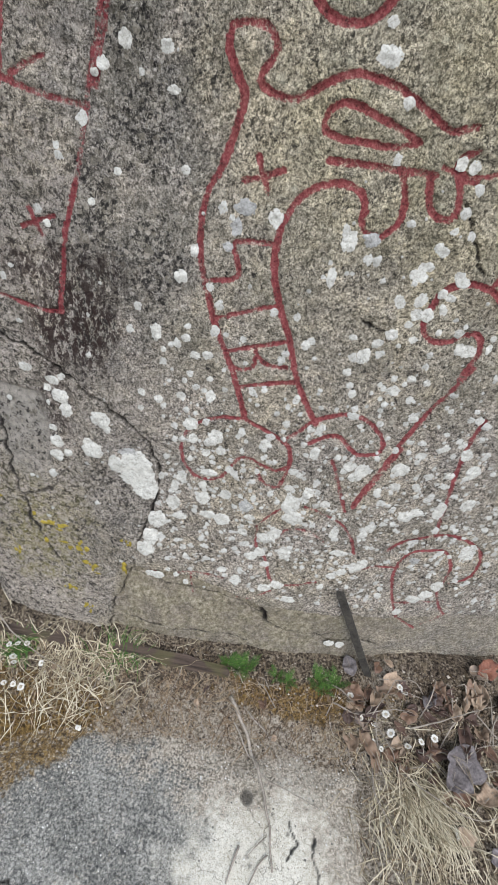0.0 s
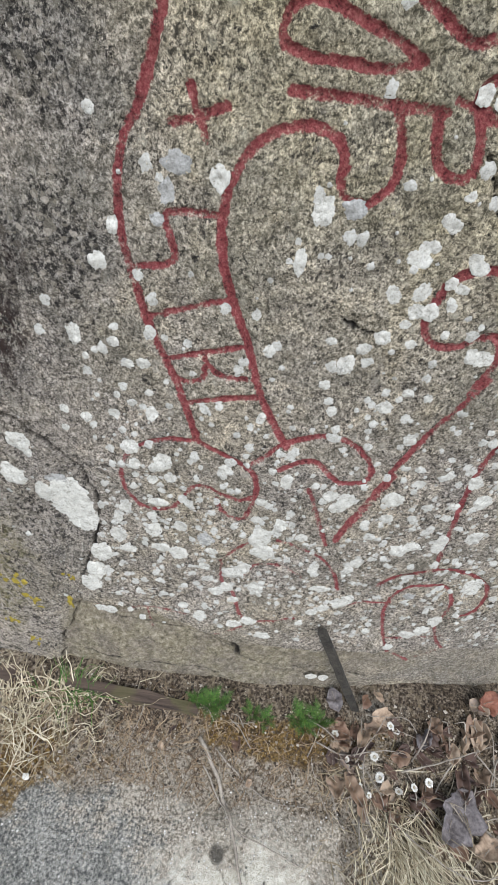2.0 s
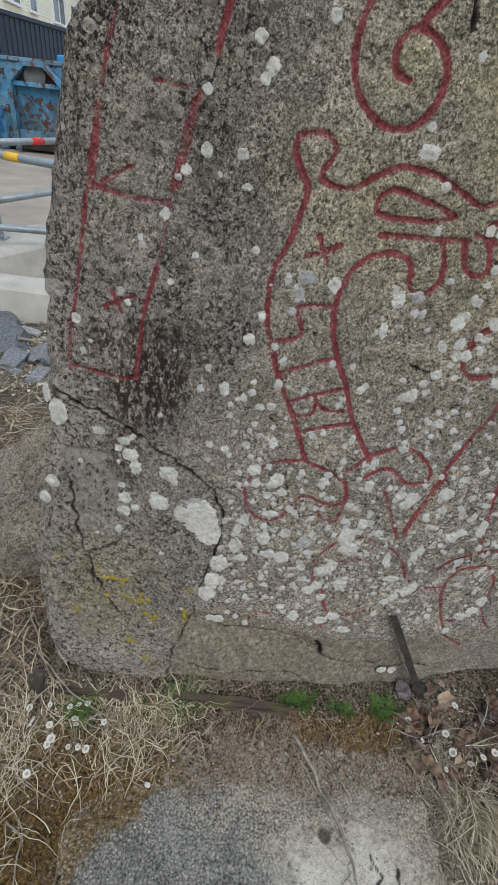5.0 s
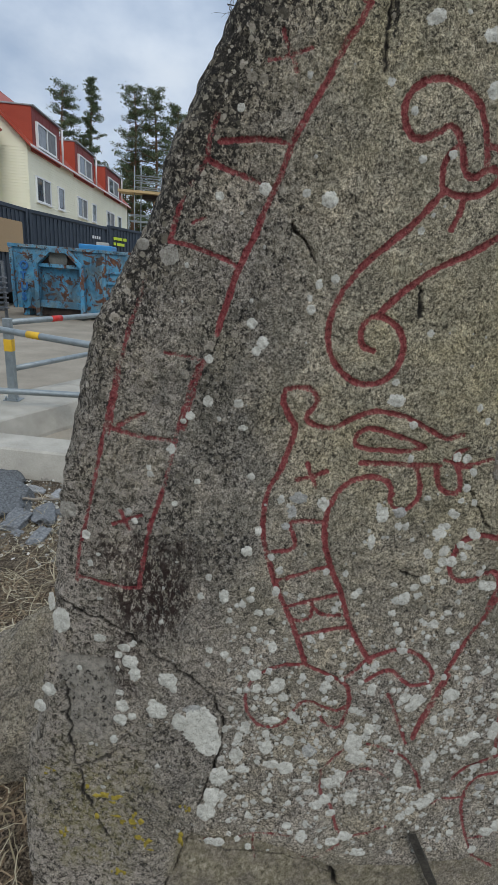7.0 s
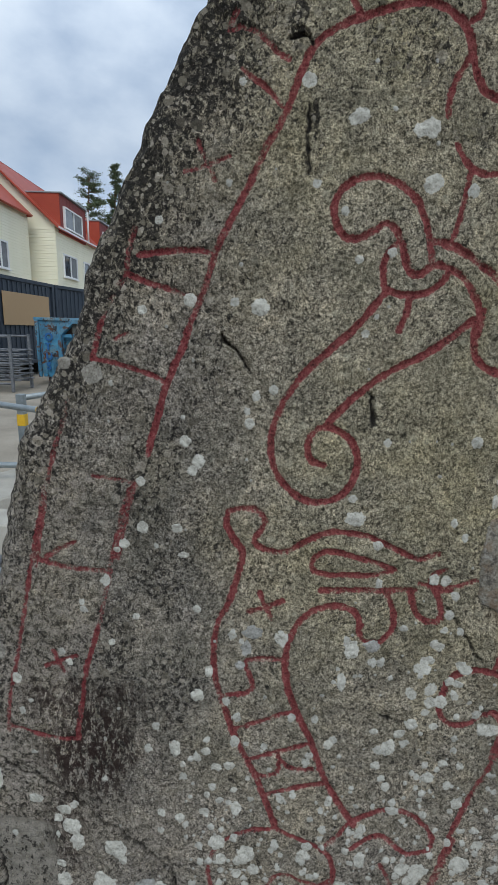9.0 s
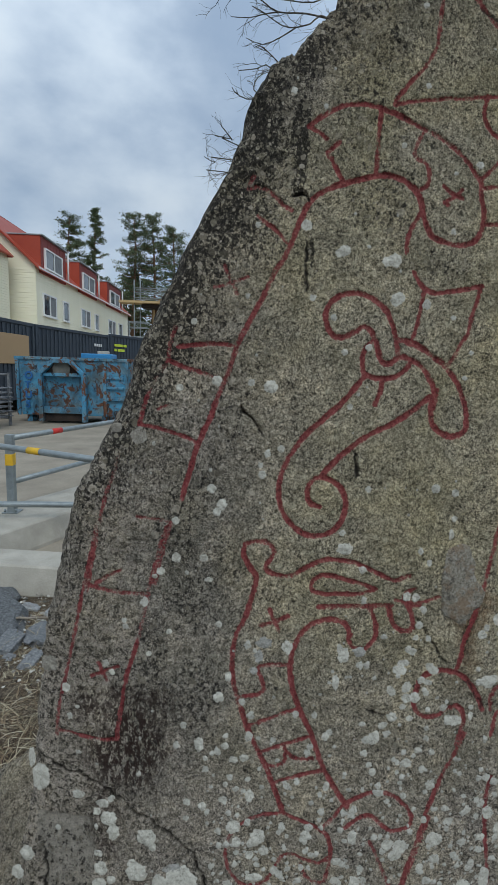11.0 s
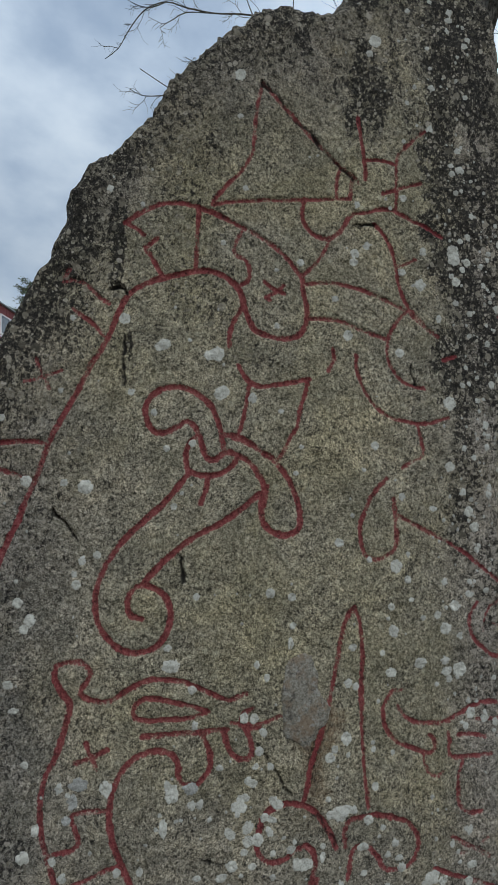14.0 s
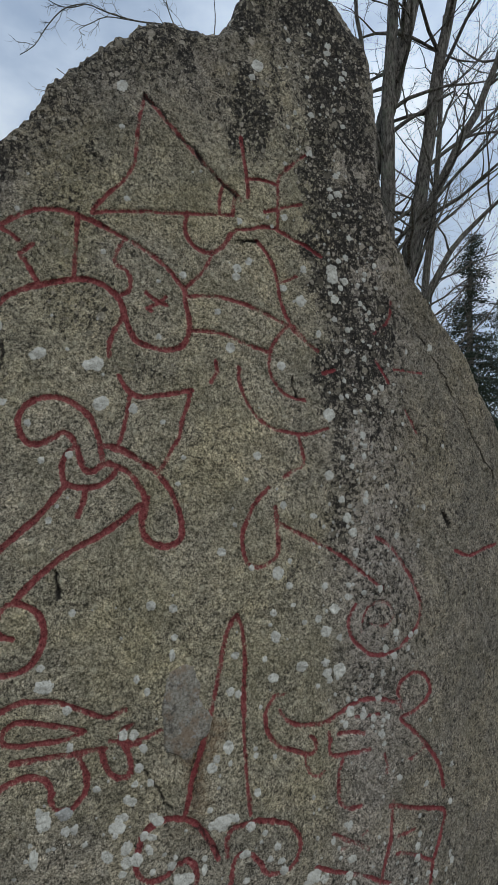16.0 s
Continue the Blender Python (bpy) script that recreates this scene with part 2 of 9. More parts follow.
    # red paint in the cut lines, worn on the crystals
    wear = m.ramp(m.math("ADD", m.math("MULTIPLY", m.noise(230.0, 5, 0.75), 0.6), m.math("MULTIPLY", m.noise(45.0, 4), 0.4)), (0.36, 0.0), (0.60, 1.1))
    lay = m.math("SUBTRACT", m.math("MULTIPLY", m.attr("paint"), 1.75), m.math("MULTIPLY", wear, 0.92), True)
    red = m.ramp(m.math("ADD", m.math("MULTIPLY", m.noise(90.0, 5, 0.7), 0.4), m.math("MULTIPLY", grain, 0.6)), (0.40, (0.045, 0.008, 0.010)), (0.47, (0.172, 0.030, 0.037)), (0.56, (0.28, 0.066, 0.076)), (0.64, (0.38, 0.16, 0.16)))
    col = m.mix(m.ramp(lay, (0.15, 0.0), (0.62, 0.90)), col, red)
    # warm weathering over all
    col = m.mix(1.0, col, (1.085, 0.985, 0.90), "MULTIPLY")
    # cracks and slots are coloured near black
    col = m.mix(m.attr("cleft"), col, (0.022, 0.019, 0.016))
    m.bump(m.math("ADD", grain, m.math("MULTIPLY", m.noise(420.0, 3), 0.5)), 1.0, 0.006)
    return m.done(col)


M_STONE = stone_material()


def lichen_material(name, low, high, rim):
    m = Nodes(name, 0.95, 0.0, 0.15)
    fleck = m.math("ADD", m.math("MULTIPLY", m.noise(300.0, 6, 0.78), 0.6), m.math("MULTIPLY", m.noise(85.0, 6, 0.7), 0.4))
    col = m.ramp(fleck, (0.38, rim), (0.46, low), (0.60, high))
    # thinner and broken towards the margin
    margin = m.ramp(m.math("ADD", m.attr("edge"), m.math("MULTIPLY", m.noise(160.0, 5, 0.7), 0.9)), (1.02, 0.0), (1.36, 0.95))
    col = m.mix(margin, col, m.ramp(fleck, (0.41, (0.04, 0.038, 0.033)), (0.50, (0.18, 0.173, 0.15)), (0.58, (0.36, 0.35, 0.31))))
    col = m.mix(m.math("MULTIPLY", m.random(), 0.28), col, m.mix(0.55, rim, low))
    m.bump(fleck, 0.5, 0.002)
    return m.done(col)


M_LICHEN = lichen_material("pale_crust_lichen", (0.42, 0.408, 0.352), (0.61, 0.595, 0.52), (0.20, 0.193, 0.163))
M_SPECK = lichen_material("grey_crust_lichen", (0.39, 0.38, 0.33), (0.58, 0.568, 0.50), (0.18, 0.174, 0.15))
M_THIN = lichen_material("thin_grey_lichen", (0.26, 0.255, 0.23), (0.42, 0.415, 0.38), (0.12, 0.118, 0.105))
M_YELLOW = lichen_material("yellow_lichen", (0.25, 0.19, 0.03), (0.40, 0.31, 0.055), (0.09, 0.075, 0.03))


def mortar_material():
    m = Nodes("old_grey_mortar", 0.92, 0.0, 0.2)
    fine, broad = m.noise(210.0, 7, 0.78), m.noise(26.0, 6, 0.7)
    col = m.ramp(fine, (0.38, (0.09, 0.08, 0.062)), (0.5, (0.20, 0.183, 0.148)), (0.62, (0.31, 0.29, 0.24)))
    col = m.mix(m.ramp(broad, (0.47, 0.0), (0.58, 0.6)), col, (0.19, 0.125, 0.075))
    col = m.mix(m.ramp(m.noise(60.0, 8, 0.8), (0.40, 0.75), (0.45, 0.0)), col, (0.05, 0.045, 0.038))
    col = m.mix(m.ramp(m.noise(48.0, 7, 0.75), (0.57, 0.0), (0.61, 0.5)), col, (0.36, 0.355, 0.325))
    m.bump(fine, 0.5, 0.003)
    return m.done(col)


M_MORTAR = mortar_material()
M_BROWN = lichen_material("brown_grey_lichen", (0.20, 0.185, 0.155), (0.34, 0.32, 0.27), (0.10, 0.09, 0.075))


def wood_material(name, dark, light, moss=0.0, run=(0.06, 1, 1)):
    m = Nodes(name, 0.85)
    fibre = m.noise(60.0, 6, 0.7, 0.6, m.squash(*run))
    col = m.ramp(fibre, (0.3, dark), (0.7, light))
    if moss:
        col = m.mix(m.ramp(m.noise(14.0, 5), (0.5, 0.0), (0.62, moss)), col, (0.10, 0.105, 0.03))
    m.bump(fibre, 0.6, 0.004)
    return m.done(col)


M_BOARD = wood_material("mossy_weathered_board", (0.016, 0.011, 0.008), (0.115, 0.082, 0.06), 0.35)
M_STAKE = grainy("weathered_stake", (0.010, 0.009, 0.007), (0.075, 0.066, 0.052), 55, 240, 0.9, 0.7)
M_PEG = wood_material("grey_weathered_wood", (0.016, 0.014, 0.011), (0.095, 0.083, 0.066), 0.15, (1.6, 1.6, 0.12))
M_PINE = wood_material("new_pine_timber", (0.42, 0.29, 0.14), (0.58, 0.43, 0.23))
M_PLY = wood_material("plywood", (0.34, 0.225, 0.12), (0.46, 0.32, 0.18))


def soil_material():
    m = Nodes("soil_and_litter", 0.95, 0.0, 0.2)
    a, b = m.noise(9.0, 6, 0.65), m.noise(150.0, 7, 0.70)
    col = m.ramp(b, (0.39, (0.02, 0.015, 0.011)), (0.46, (0.08, 0.061, 0.042)), (0.53, (0.16, 0.125, 0.086)), (0.62, (0.36, 0.297, 0.217)))
    straw = m.noise(60.0, 5, 0.6, 1.2, m.squash(1, 0.35, 1))
    col = m.mix(m.ramp(straw, (0.54, 0.0), (0.60, 0.6)), col, (0.27, 0.215, 0.14))
    col = m.mix(m.ramp(m.math("ADD", m.math("MULTIPLY", a, 0.5), m.math("MULTIPLY", m.noise(32.0, 6, 0.7), 0.5)), (0.42, 0.75), (0.52, 0.0)), col, m.mix(1.0, col, (0.32, 0.28, 0.24), "MULTIPLY"))
    # pale sand
    sand = m.broken(m.attr("sand"), m.noise(60.0, 9, 0.82), 4.0, 0.25)
    col = m.mix(m.math("MULTIPLY", sand, 0.9), col, m.ramp(b, (0.40, (0.11, 0.09, 0.065)), (0.48, (0.26, 0.22, 0.163)), (0.60, (0.44, 0.39, 0.31))))
    # orange-brown wet moss
    moss = m.broken(m.attr("moss"), m.noise(45.0, 8, 0.78), 3.0, 0.3)
    col = m.mix(m.math("MULTIPLY", moss, 0.85), col, m.ramp(m.noise(110.0, 7, 0.8), (0.41, (0.03, 0.018, 0.006)), (0.5, (0.125, 0.073, 0.017)), (0.6, (0.27, 0.17, 0.05))))
    m.bump(m.math("ADD", b, m.noise(260.0, 4)), 1.0, 0.010)
    return m.done(col)


M_SOIL = soil_material()


def slab_material():
    m = Nodes("stained_pale_slab", 0.88, 0.0, 0.25)
    fine, mid = m.noise(300.0, 6, 0.7), m.noise(170.0, 7, 0.70)
    col = m.ramp(m.math("ADD", m.math("MULTIPLY", fine, 0.45), m.math("MULTIPLY", mid, 0.55)),
                 (0.38, (0.30, 0.275, 0.21)), (0.45, (0.47, 0.44, 0.35)), (0.50, (0.565, 0.535, 0.44)), (0.60, (0.67, 0.64, 0.54)))
    broad = m.noise(11.0, 7, 0.7, 0.3)
    col = m.mix(m.ramp(broad, (0.38, 0.35), (0.55, 0.0)), col, m.mix(1.0, col, (0.66, 0.63, 0.57), "MULTIPLY"))
    # cells of peeling crust
    seams = m.ramp(m.cells(26.0, "Distance", "DISTANCE_TO_EDGE", m.warp(70.0, 0.018)), (0.0, 0.75), (0.035, 0.0))
    col = m.mix(m.math("MULTIPLY", seams, m.ramp(m.noise(14.0, 4), (0.48, 0.0), (0.58, 1.0))), col, (0.10, 0.09, 0.07))
    col = m.mix(m.ramp(m.noise(60.0, 8, 0.8), (0.57, 0.0), (0.62, 0.4)), col, (0.24, 0.21, 0.16))
    # the wet, blue-grey algae stain
    wet = m.broken(m.attr("stain"), m.math("ADD", m.math("MULTIPLY", m.noise(24.0, 9, 0.74, 0.3), 0.4), m.math("MULTIPLY", m.noise(95.0, 8, 0.76), 0.6)), 1.9, 0.34)
    grey = m.ramp(m.noise(170.0, 7, 0.70), (0.40, (0.055, 0.056, 0.053)), (0.475, (0.155, 0.15, 0.128)), (0.535, (0.222, 0.214, 0.184)), (0.62, (0.36, 0.345, 0.30)))
    col = m.mix(m.math("MULTIPLY", wet, 0.95), col, grey)
    col = m.mix(m.math("MULTIPLY", m.attr("stain"), m.ramp(m.noise(9.0, 6, 0.65, 0.4), (0.44, 0.65), (0.56, 0.0))), col, m.mix(1.0, col, (0.52, 0.53, 0.53), "MULTIPLY"))
    pits = m.math("MULTIPLY", m.ramp(m.noise(42.0, 7, 0.75, 0.4), (0.36, 0.8), (0.40, 0.0)), m.attr("stain"))
    col = m.mix(pits, col, (0.022, 0.024, 0.024))
    # brown film where soil water runs on
    mud = m.broken(m.attr("mud"), m.noise(40.0, 9, 0.8), 3.0, 0.25)
    col = m.mix(m.math("MULTIPLY", mud, 0.93), col, m.ramp(m.noise(100.0, 8, 0.8), (0.41, (0.026, 0.016, 0.006)), (0.5, (0.11, 0.066, 0.02)), (0.6, (0.25, 0.165, 0.06))))
    # blown soil
    thin = m.broken(m.attr("dust"), m.noise(85.0, 9, 0.84), 4.5, 0.3)
    col = m.mix(m.math("MULTIPLY", thin, 0.92), col, m.ramp(m.noise(170.0, 7, 0.70), (0.39, (0.06, 0.048, 0.034)), (0.48, (0.225, 0.19, 0.14)), (0.60, (0.47, 0.415, 0.33))))
    col = m.mix(m.attr("cleft"), col, (0.022, 0.021, 0.018))
    m.bump(m.math("ADD", fine, mid), 0.8, 0.004)
    return m.done(col)


M_SLAB = slab_material()


def straw_material(name, *stops):
    m = Nodes(name, 0.75, 0.0, 0.3)
    return m.done(m.ramp(m.island(), *stops))


M_STRAW = straw_material("dry_straw", (0.0, (0.16, 0.125, 0.07)), (0.45, (0.36, 0.305, 0.195)), (1.0, (0.60, 0.535, 0.38)))
M_LITTER = straw_material("brown_litter", (0.0, (0.05, 0.032, 0.02)), (0.5, (0.18, 0.122, 0.07)), (1.0, (0.33, 0.25, 0.155)))
M_GREEN = straw_material("fresh_green", (0.0, (0.03, 0.075, 0.014)), (1.0, (0.095, 0.18, 0.03)))
M_LEAF = varied("dead_leaf", ((0.0, (0.035, 0.026, 0.022)), (0.3, (0.075, 0.046, 0.034)), (0.5, (0.15, 0.088, 0.055)), (0.75, (0.33, 0.25, 0.17)), (0.9, (0.11, 0.09, 0.095)), (1.0, (0.06, 0.045, 0.045))), 60, 0.6, 0.35)
M_LEAF_GREY = grainy("grey_purple_leaf", (0.045, 0.038, 0.036), (0.20, 0.175, 0.165), 60, 190, 0.55, 0.5)
M_LEAF_RED = grainy("red_brown_leaf", (0.09, 0.032, 0.02), (0.26, 0.11, 0.065), 50, 190, 0.6, 0.5)
M_LEAF_TAN = grainy("pale_tan_leaf", (0.20, 0.135, 0.085), (0.44, 0.33, 0.225), 50, 190, 0.6, 0.5)
M_TWIG = grainy("bleached_twig", (0.12, 0.10, 0.078), (0.36, 0.315, 0.25), 30, 260, 0.85, 0.5)
M_PETAL = grainy("dry_white_petal", (0.44, 0.42, 0.36), (0.70, 0.68, 0.61), 90, 400, 0.9, 0.2)
M_EYE = grainy("dry_flower_centre", (0.26, 0.23, 0.16), (0.46, 0.41, 0.30), 200, 600, 0.9, 0.3)
M_STEM = grainy("dry_stem", (0.15, 0.125, 0.07), (0.30, 0.25, 0.15), 60, 300, 0.85, 0.3)
M_RUBBLE = varied("blue_grey_rubble", ((0.25, (0.06, 0.064, 0.066)), (0.5, (0.17, 0.177, 0.18)), (0.75, (0.38, 0.385, 0.375))), 70, 0.9, 0.65, 0.012)
M_CONCRETE = grainy("cast_concrete", (0.30, 0.28, 0.235), (0.50, 0.47, 0.40), 5, 120, 0.9, 0.3)
M_ASPHALT = grainy("pale_gravelled_road", (0.205, 0.178, 0.138), (0.37, 0.325, 0.255), 1.4, 60, 0.93, 0.4)
M_GALV = grainy("galvanised_steel", (0.21, 0.24, 0.245), (0.36, 0.395, 0.40), 12, 150, 0.5, 0.15, 0.6, 0.5, 0.001)
M_RACK = grainy("dull_steel", (0.10, 0.105, 0.11), (0.24, 0.25, 0.26), 12, 150, 0.55, 0.15, 0.4)
M_TAPE_Y = grainy("yellow_tape", (0.62, 0.36, 0.02), (0.75, 0.47, 0.04), 20, 90, 0.5, 0.1)
M_TAPE_R = grainy("red_tape", (0.50, 0.025, 0.02), (0.62, 0.05, 0.04), 20, 90, 0.5, 0.1)


def skip_material():
    m = Nodes("rusty_blue_paint", 0.6, 0.0, 0.4)
    chips, scars = m.noise(3.2, 9, 0.72, 0.8), m.noise(7.0, 9, 0.75, 0.8, m.squash(1, 1, 0.5))
    paint = m.ramp(m.noise(2.2, 7, 0.65), (0.3, (0.04, 0.16, 0.25)), (0.5, (0.06, 0.235, 0.385)), (0.7, (0.11, 0.34, 0.49)))
    # faded and dirty in patches
    col = m.mix(m.ramp(m.noise(1.3, 7, 0.7), (0.48, 0.0), (0.62, 0.7)), paint, m.ramp(scars, (0.4, (0.13, 0.17, 0.16)), (0.6, (0.27, 0.33, 0.31))))
    rust = m.ramp(m.noise(11.0, 6, 0.7), (0.3, (0.025, 0.015, 0.011)), (0.55, (0.13, 0.05, 0.022)), (0.75, (0.24, 0.11, 0.05)))
    col = m.mix(m.ramp(chips, (0.525, 0.0), (0.55, 1.0)), col, rust)
    col = m.mix(m.ramp(m.noise(1.9, 8, 0.72, 0.4, m.squash(1, 1, 0.45)), (0.46, 0.0), (0.60, 0.6)), col, (0.045, 0.05, 0.048))
    col = m.mix(m.ramp(scars, (0.575, 0.0), (0.59, 0.95)), col, (0.022, 0.018, 0.017))
    m.bump(chips, 0.4, 0.01)
    return m.done(col)


# near-black rust brown; on the skip plates it stands in for shade
M_NEAR_BLACK = grainy("near_black_rust_brown", (0.012, 0.011, 0.011), (0.06, 0.042, 0.032), 5, 40, 0.8, 0.3)
M_HATCH = grainy("dull_grey_hatch", (0.05, 0.055, 0.05), (0.16, 0.165, 0.15), 5, 60, 0.7, 0.3)
M_SKIP = skip_material()
M_CRATE_BLUE = grainy("clean_blue_plastic", (0.03, 0.19, 0.42), (0.06, 0.28, 0.55), 3, 40, 0.5, 0.1)
M_STEELBOX = grainy("dark_blue_container_paint", (0.018, 0.026, 0.038), (0.045, 0.058, 0.075), 0.8, 20, 0.55, 0.1)


def siding_material():
    m = Nodes("cream_siding_paint", 0.75)
    return m.done(m.ramp(m.noise(0.7, 5), (0.3, (0.80, 0.765, 0.58)), (0.7, (0.86, 0.825, 0.65))))


M_SIDING = siding_material()
M_ROOF = grainy("red_roof_metal", (0.30, 0.050, 0.028), (0.40, 0.075, 0.04), 0.8, 14, 0.5, 0.1)
M_CLAD = grainy("dark_red_cladding", (0.17, 0.028, 0.024), (0.24, 0.042, 0.034), 0.8, 14, 0.6, 0.1)
M_WHITE = grainy("white_joinery_paint", (0.70, 0.70, 0.68), (0.80, 0.80, 0.78), 3, 40, 0.5, 0.05)
M_GLASS = grainy("dark_window_glass", (0.05, 0.06, 0.07), (0.10, 0.115, 0.13), 0.5, 3, 0.06, 0.0, 0.0, 0.8)
M_CURTAIN = grainy("grey_blind", (0.13, 0.135, 0.14), (0.24, 0.245, 0.25), 2, 20, 0.7, 0.05)


def bark_material():
    m = Nodes("grey_tree_bark", 0.95, 0.0, 0.15)
    fissure = m.noise(38.0, 7, 0.75, 0.3, m.squash(1, 1, 0.25))
    col = m.ramp(fissure, (0.40, (0.03, 0.027, 0.023)), (0.5, (0.105, 0.095, 0.08)), (0.6, (0.215, 0.197, 0.17)))
    col = m.mix(m.ramp(m.noise(7.0, 7, 0.75), (0.52, 0.0), (0.60, 0.6)), col, (0.135, 0.145, 0.105))
    m.bump(fissure, 1.0, 0.02)
    return m.done(col)


M_BARK = bark_material()
M_BARK_RED = grainy("pine_bark", (0.09, 0.05, 0.03), (0.22, 0.13, 0.075), 2, 20, 0.95, 0.6, depth=0.02)
M_NEEDLE = straw_material("pine_needles", (0.0, (0.05, 0.072, 0.036)), (0.5, (0.09, 0.12, 0.058)), (1.0, (0.15, 0.18, 0.085)))
M_SPRUCE = straw_material("dark_spruce_needles", (0.0, (0.012, 0.020, 0.013)), (1.0, (0.042, 0.060, 0.034)))
M_GRIT = straw_material("soil_grit", (0.0, (0.025, 0.019, 0.014)), (0.4, (0.10, 0.078, 0.054)), (0.75, (0.26, 0.215, 0.155)), (1.0, (0.46, 0.41, 0.33)))
M_GRAVEL = straw_material("pale_grit", (0.0, (0.07, 0.066, 0.056)), (0.5, (0.28, 0.262, 0.22)), (1.0, (0.62, 0.60, 0.54)))
M_PAINT_LIME = grainy("lime_marking", (0.45, 0.55, 0.03), (0.55, 0.66, 0.06), 8, 30, 0.6, 0.0)
M_BARS = grainy("pale_marking", (0.55, 0.55, 0.55), (0.66, 0.66, 0.66), 8, 30, 0.6, 0.0)
M_LETTER = grainy("blue_spray_paint", (0.02, 0.10, 0.28), (0.04, 0.16, 0.38), 6, 30, 0.6, 0.0)


# ---- building helpers ----


def part(name, bm, material, parent=None, label=""):
    """Link a bmesh as one mesh object, under a thing or a part."""
    me = bpy.data.meshes.new(name)
    bm.to_mesh(me)
    bm.free()
    me.materials.append(material)
    ob = new(name, me)
    ob.parent = parent
    if label:
        ob["label"] = label
    return ob


def raw(name, verts, faces, material, parent=None, smooth=True):
    """A mesh object from computed vertex and face arrays (all quads or all triangles)."""
    verts, faces = np.asarray(verts, np.float32), np.asarray(faces, np.int32)
    me = bpy.data.meshes.new(name)
    k = faces.shape[1]
    me.vertices.add(len(verts))
    me.vertices.foreach_set("co", verts.ravel())
    me.loops.add(faces.size)
    me.loops.foreach_set("vertex_index", faces.ravel())
    me.polygons.add(len(faces))
    me.polygons.foreach_set("loop_start", np.arange(0, faces.size, k, dtype=np.int32))
    me.polygons.foreach_set("loop_total", np.full(len(faces), k, np.int32))
    me.update(calc_edges=True)
    me.polygons.foreach_set("use_smooth", np.full(len(faces), smooth, bool))
    me.materials.append(material)
    ob = new(name, me)
    ob.parent = parent
    return ob


def point_values(ob, name, values):
    layer = ob.data.attributes.new(name, "FLOAT", "POINT")
    layer.data.foreach_set("value", np.asarray(values, np.float32))


def thing(name, m=None):
    ob = new(name)
    ob.empty_display_size = 0.1
    if m is not None:
        ob.matrix_basis = m
    return ob


def box(bm, size, m=None, bevel=0.0):
    m = (m or Matrix()) @ Matrix.Diagonal((*size, 1))
    made = bmesh.ops.create_cube(bm, size=1.0, matrix=m)
    if bevel:
        edges = list({e for v in made["verts"] for e in v.link_edges})
        bmesh.ops.bevel(bm, geom=edges, offset=bevel, segments=2, affect="EDGES", profile=0.5)


def tube(bm, points, radii, sides=8, cap=True):
    """A tapered round bar through points."""
    pts = [Vector(p) for p in points]
    if isinstance(radii, (int, float)):
        radii = [radii] * len(pts)
    rings = []
    side = None
    for i, p in enumerate(pts):
        way = (pts[min(i + 1, len(pts) - 1)] - pts[max(i - 1, 0)]).normalized()
        if side is None:
            side = way.orthogonal().normalized()
        side = (side - way * side.dot(way)).normalized()
        up = way.cross(side)
        rings.append([bm.verts.new(p + radii[i] * (math.cos(2 * math.pi * k / sides) * side + math.sin(2 * math.pi * k / sides) * up)) for k in range(sides)])
    for a, b in zip(rings, rings[1:]):
        for k in range(sides):
            f = bm.faces.new((a[k], a[(k + 1) % sides], b[(k + 1) % sides], b[k]))
            f.smooth = True
    if cap:
        bm.faces.new(rings[0][::-1])
        bm.faces.new(rings[-1])


_tables = {}


def vnoise(x, y, cell, seed):
    """Smooth value noise in -1..1 for arrays, with cells of that many metres."""
    if seed not in _tables:
        _tables[seed] = np.random.RandomState(seed).uniform(-1, 1, (256, 256))
    table = _tables[seed]
    x, y = np.asarray(x, float) / cell + 57.3, np.asarray(y, float) / cell + 91.7
    i, j = np.floor(x).astype(int), np.floor(y).astype(int)
    fx, fy = x - i, y - j
    fx, fy = fx * fx * (3 - 2 * fx), fy * fy * (3 - 2 * fy)
    i0, i1, j0, j1 = i & 255, (i + 1) & 255, j & 255, (j + 1) & 255
    return (table[i0, j0] * (1 - fx) + table[i1, j0] * fx) * (1 - fy) + (table[i0, j1] * (1 - fx) + table[i1, j1] * fx) * fy


def spline(points, step=0.004):
    """Catmull-Rom samples through control points."""
    p = np.array(points, float)
    p = np.vstack([2 * p[0] - p[1], p, 2 * p[-1] - p[-2]])
    out = []
    for k in range(1, len(p) - 2):
        n = max(2, int(np.linalg.norm(p[k + 1] - p[k]) / step))
        s = np.linspace(0, 1, n, endpoint=False)[:, None]
        out.append(0.5 * (2 * p[k] + (p[k + 1] - p[k - 1]) * s + (2 * p[k - 1] - 5 * p[k] + 4 * p[k + 1] - p[k + 2]) * s ** 2
                          + (3 * p[k] - p[k - 1] - 3 * p[k + 1] + p[k + 2]) * s ** 3))
    return np.vstack([*out, p[-2:-1]])


def smoothstep(a, b, v):
    s = np.clip((v - a) / (b - a), 0, 1)
    return s * s * (3 - 2 * s)


def along(points, s):
    """Points of a polyline at fractions s of its length."""
    p = np.array(points, float)
    d = np.concatenate([[0], np.cumsum(np.linalg.norm(np.diff(p, axis=0), axis=1))])
    return np.stack([np.interp(s * d[-1], d, p[:, k]) for k in range(p.shape[1])], -1)


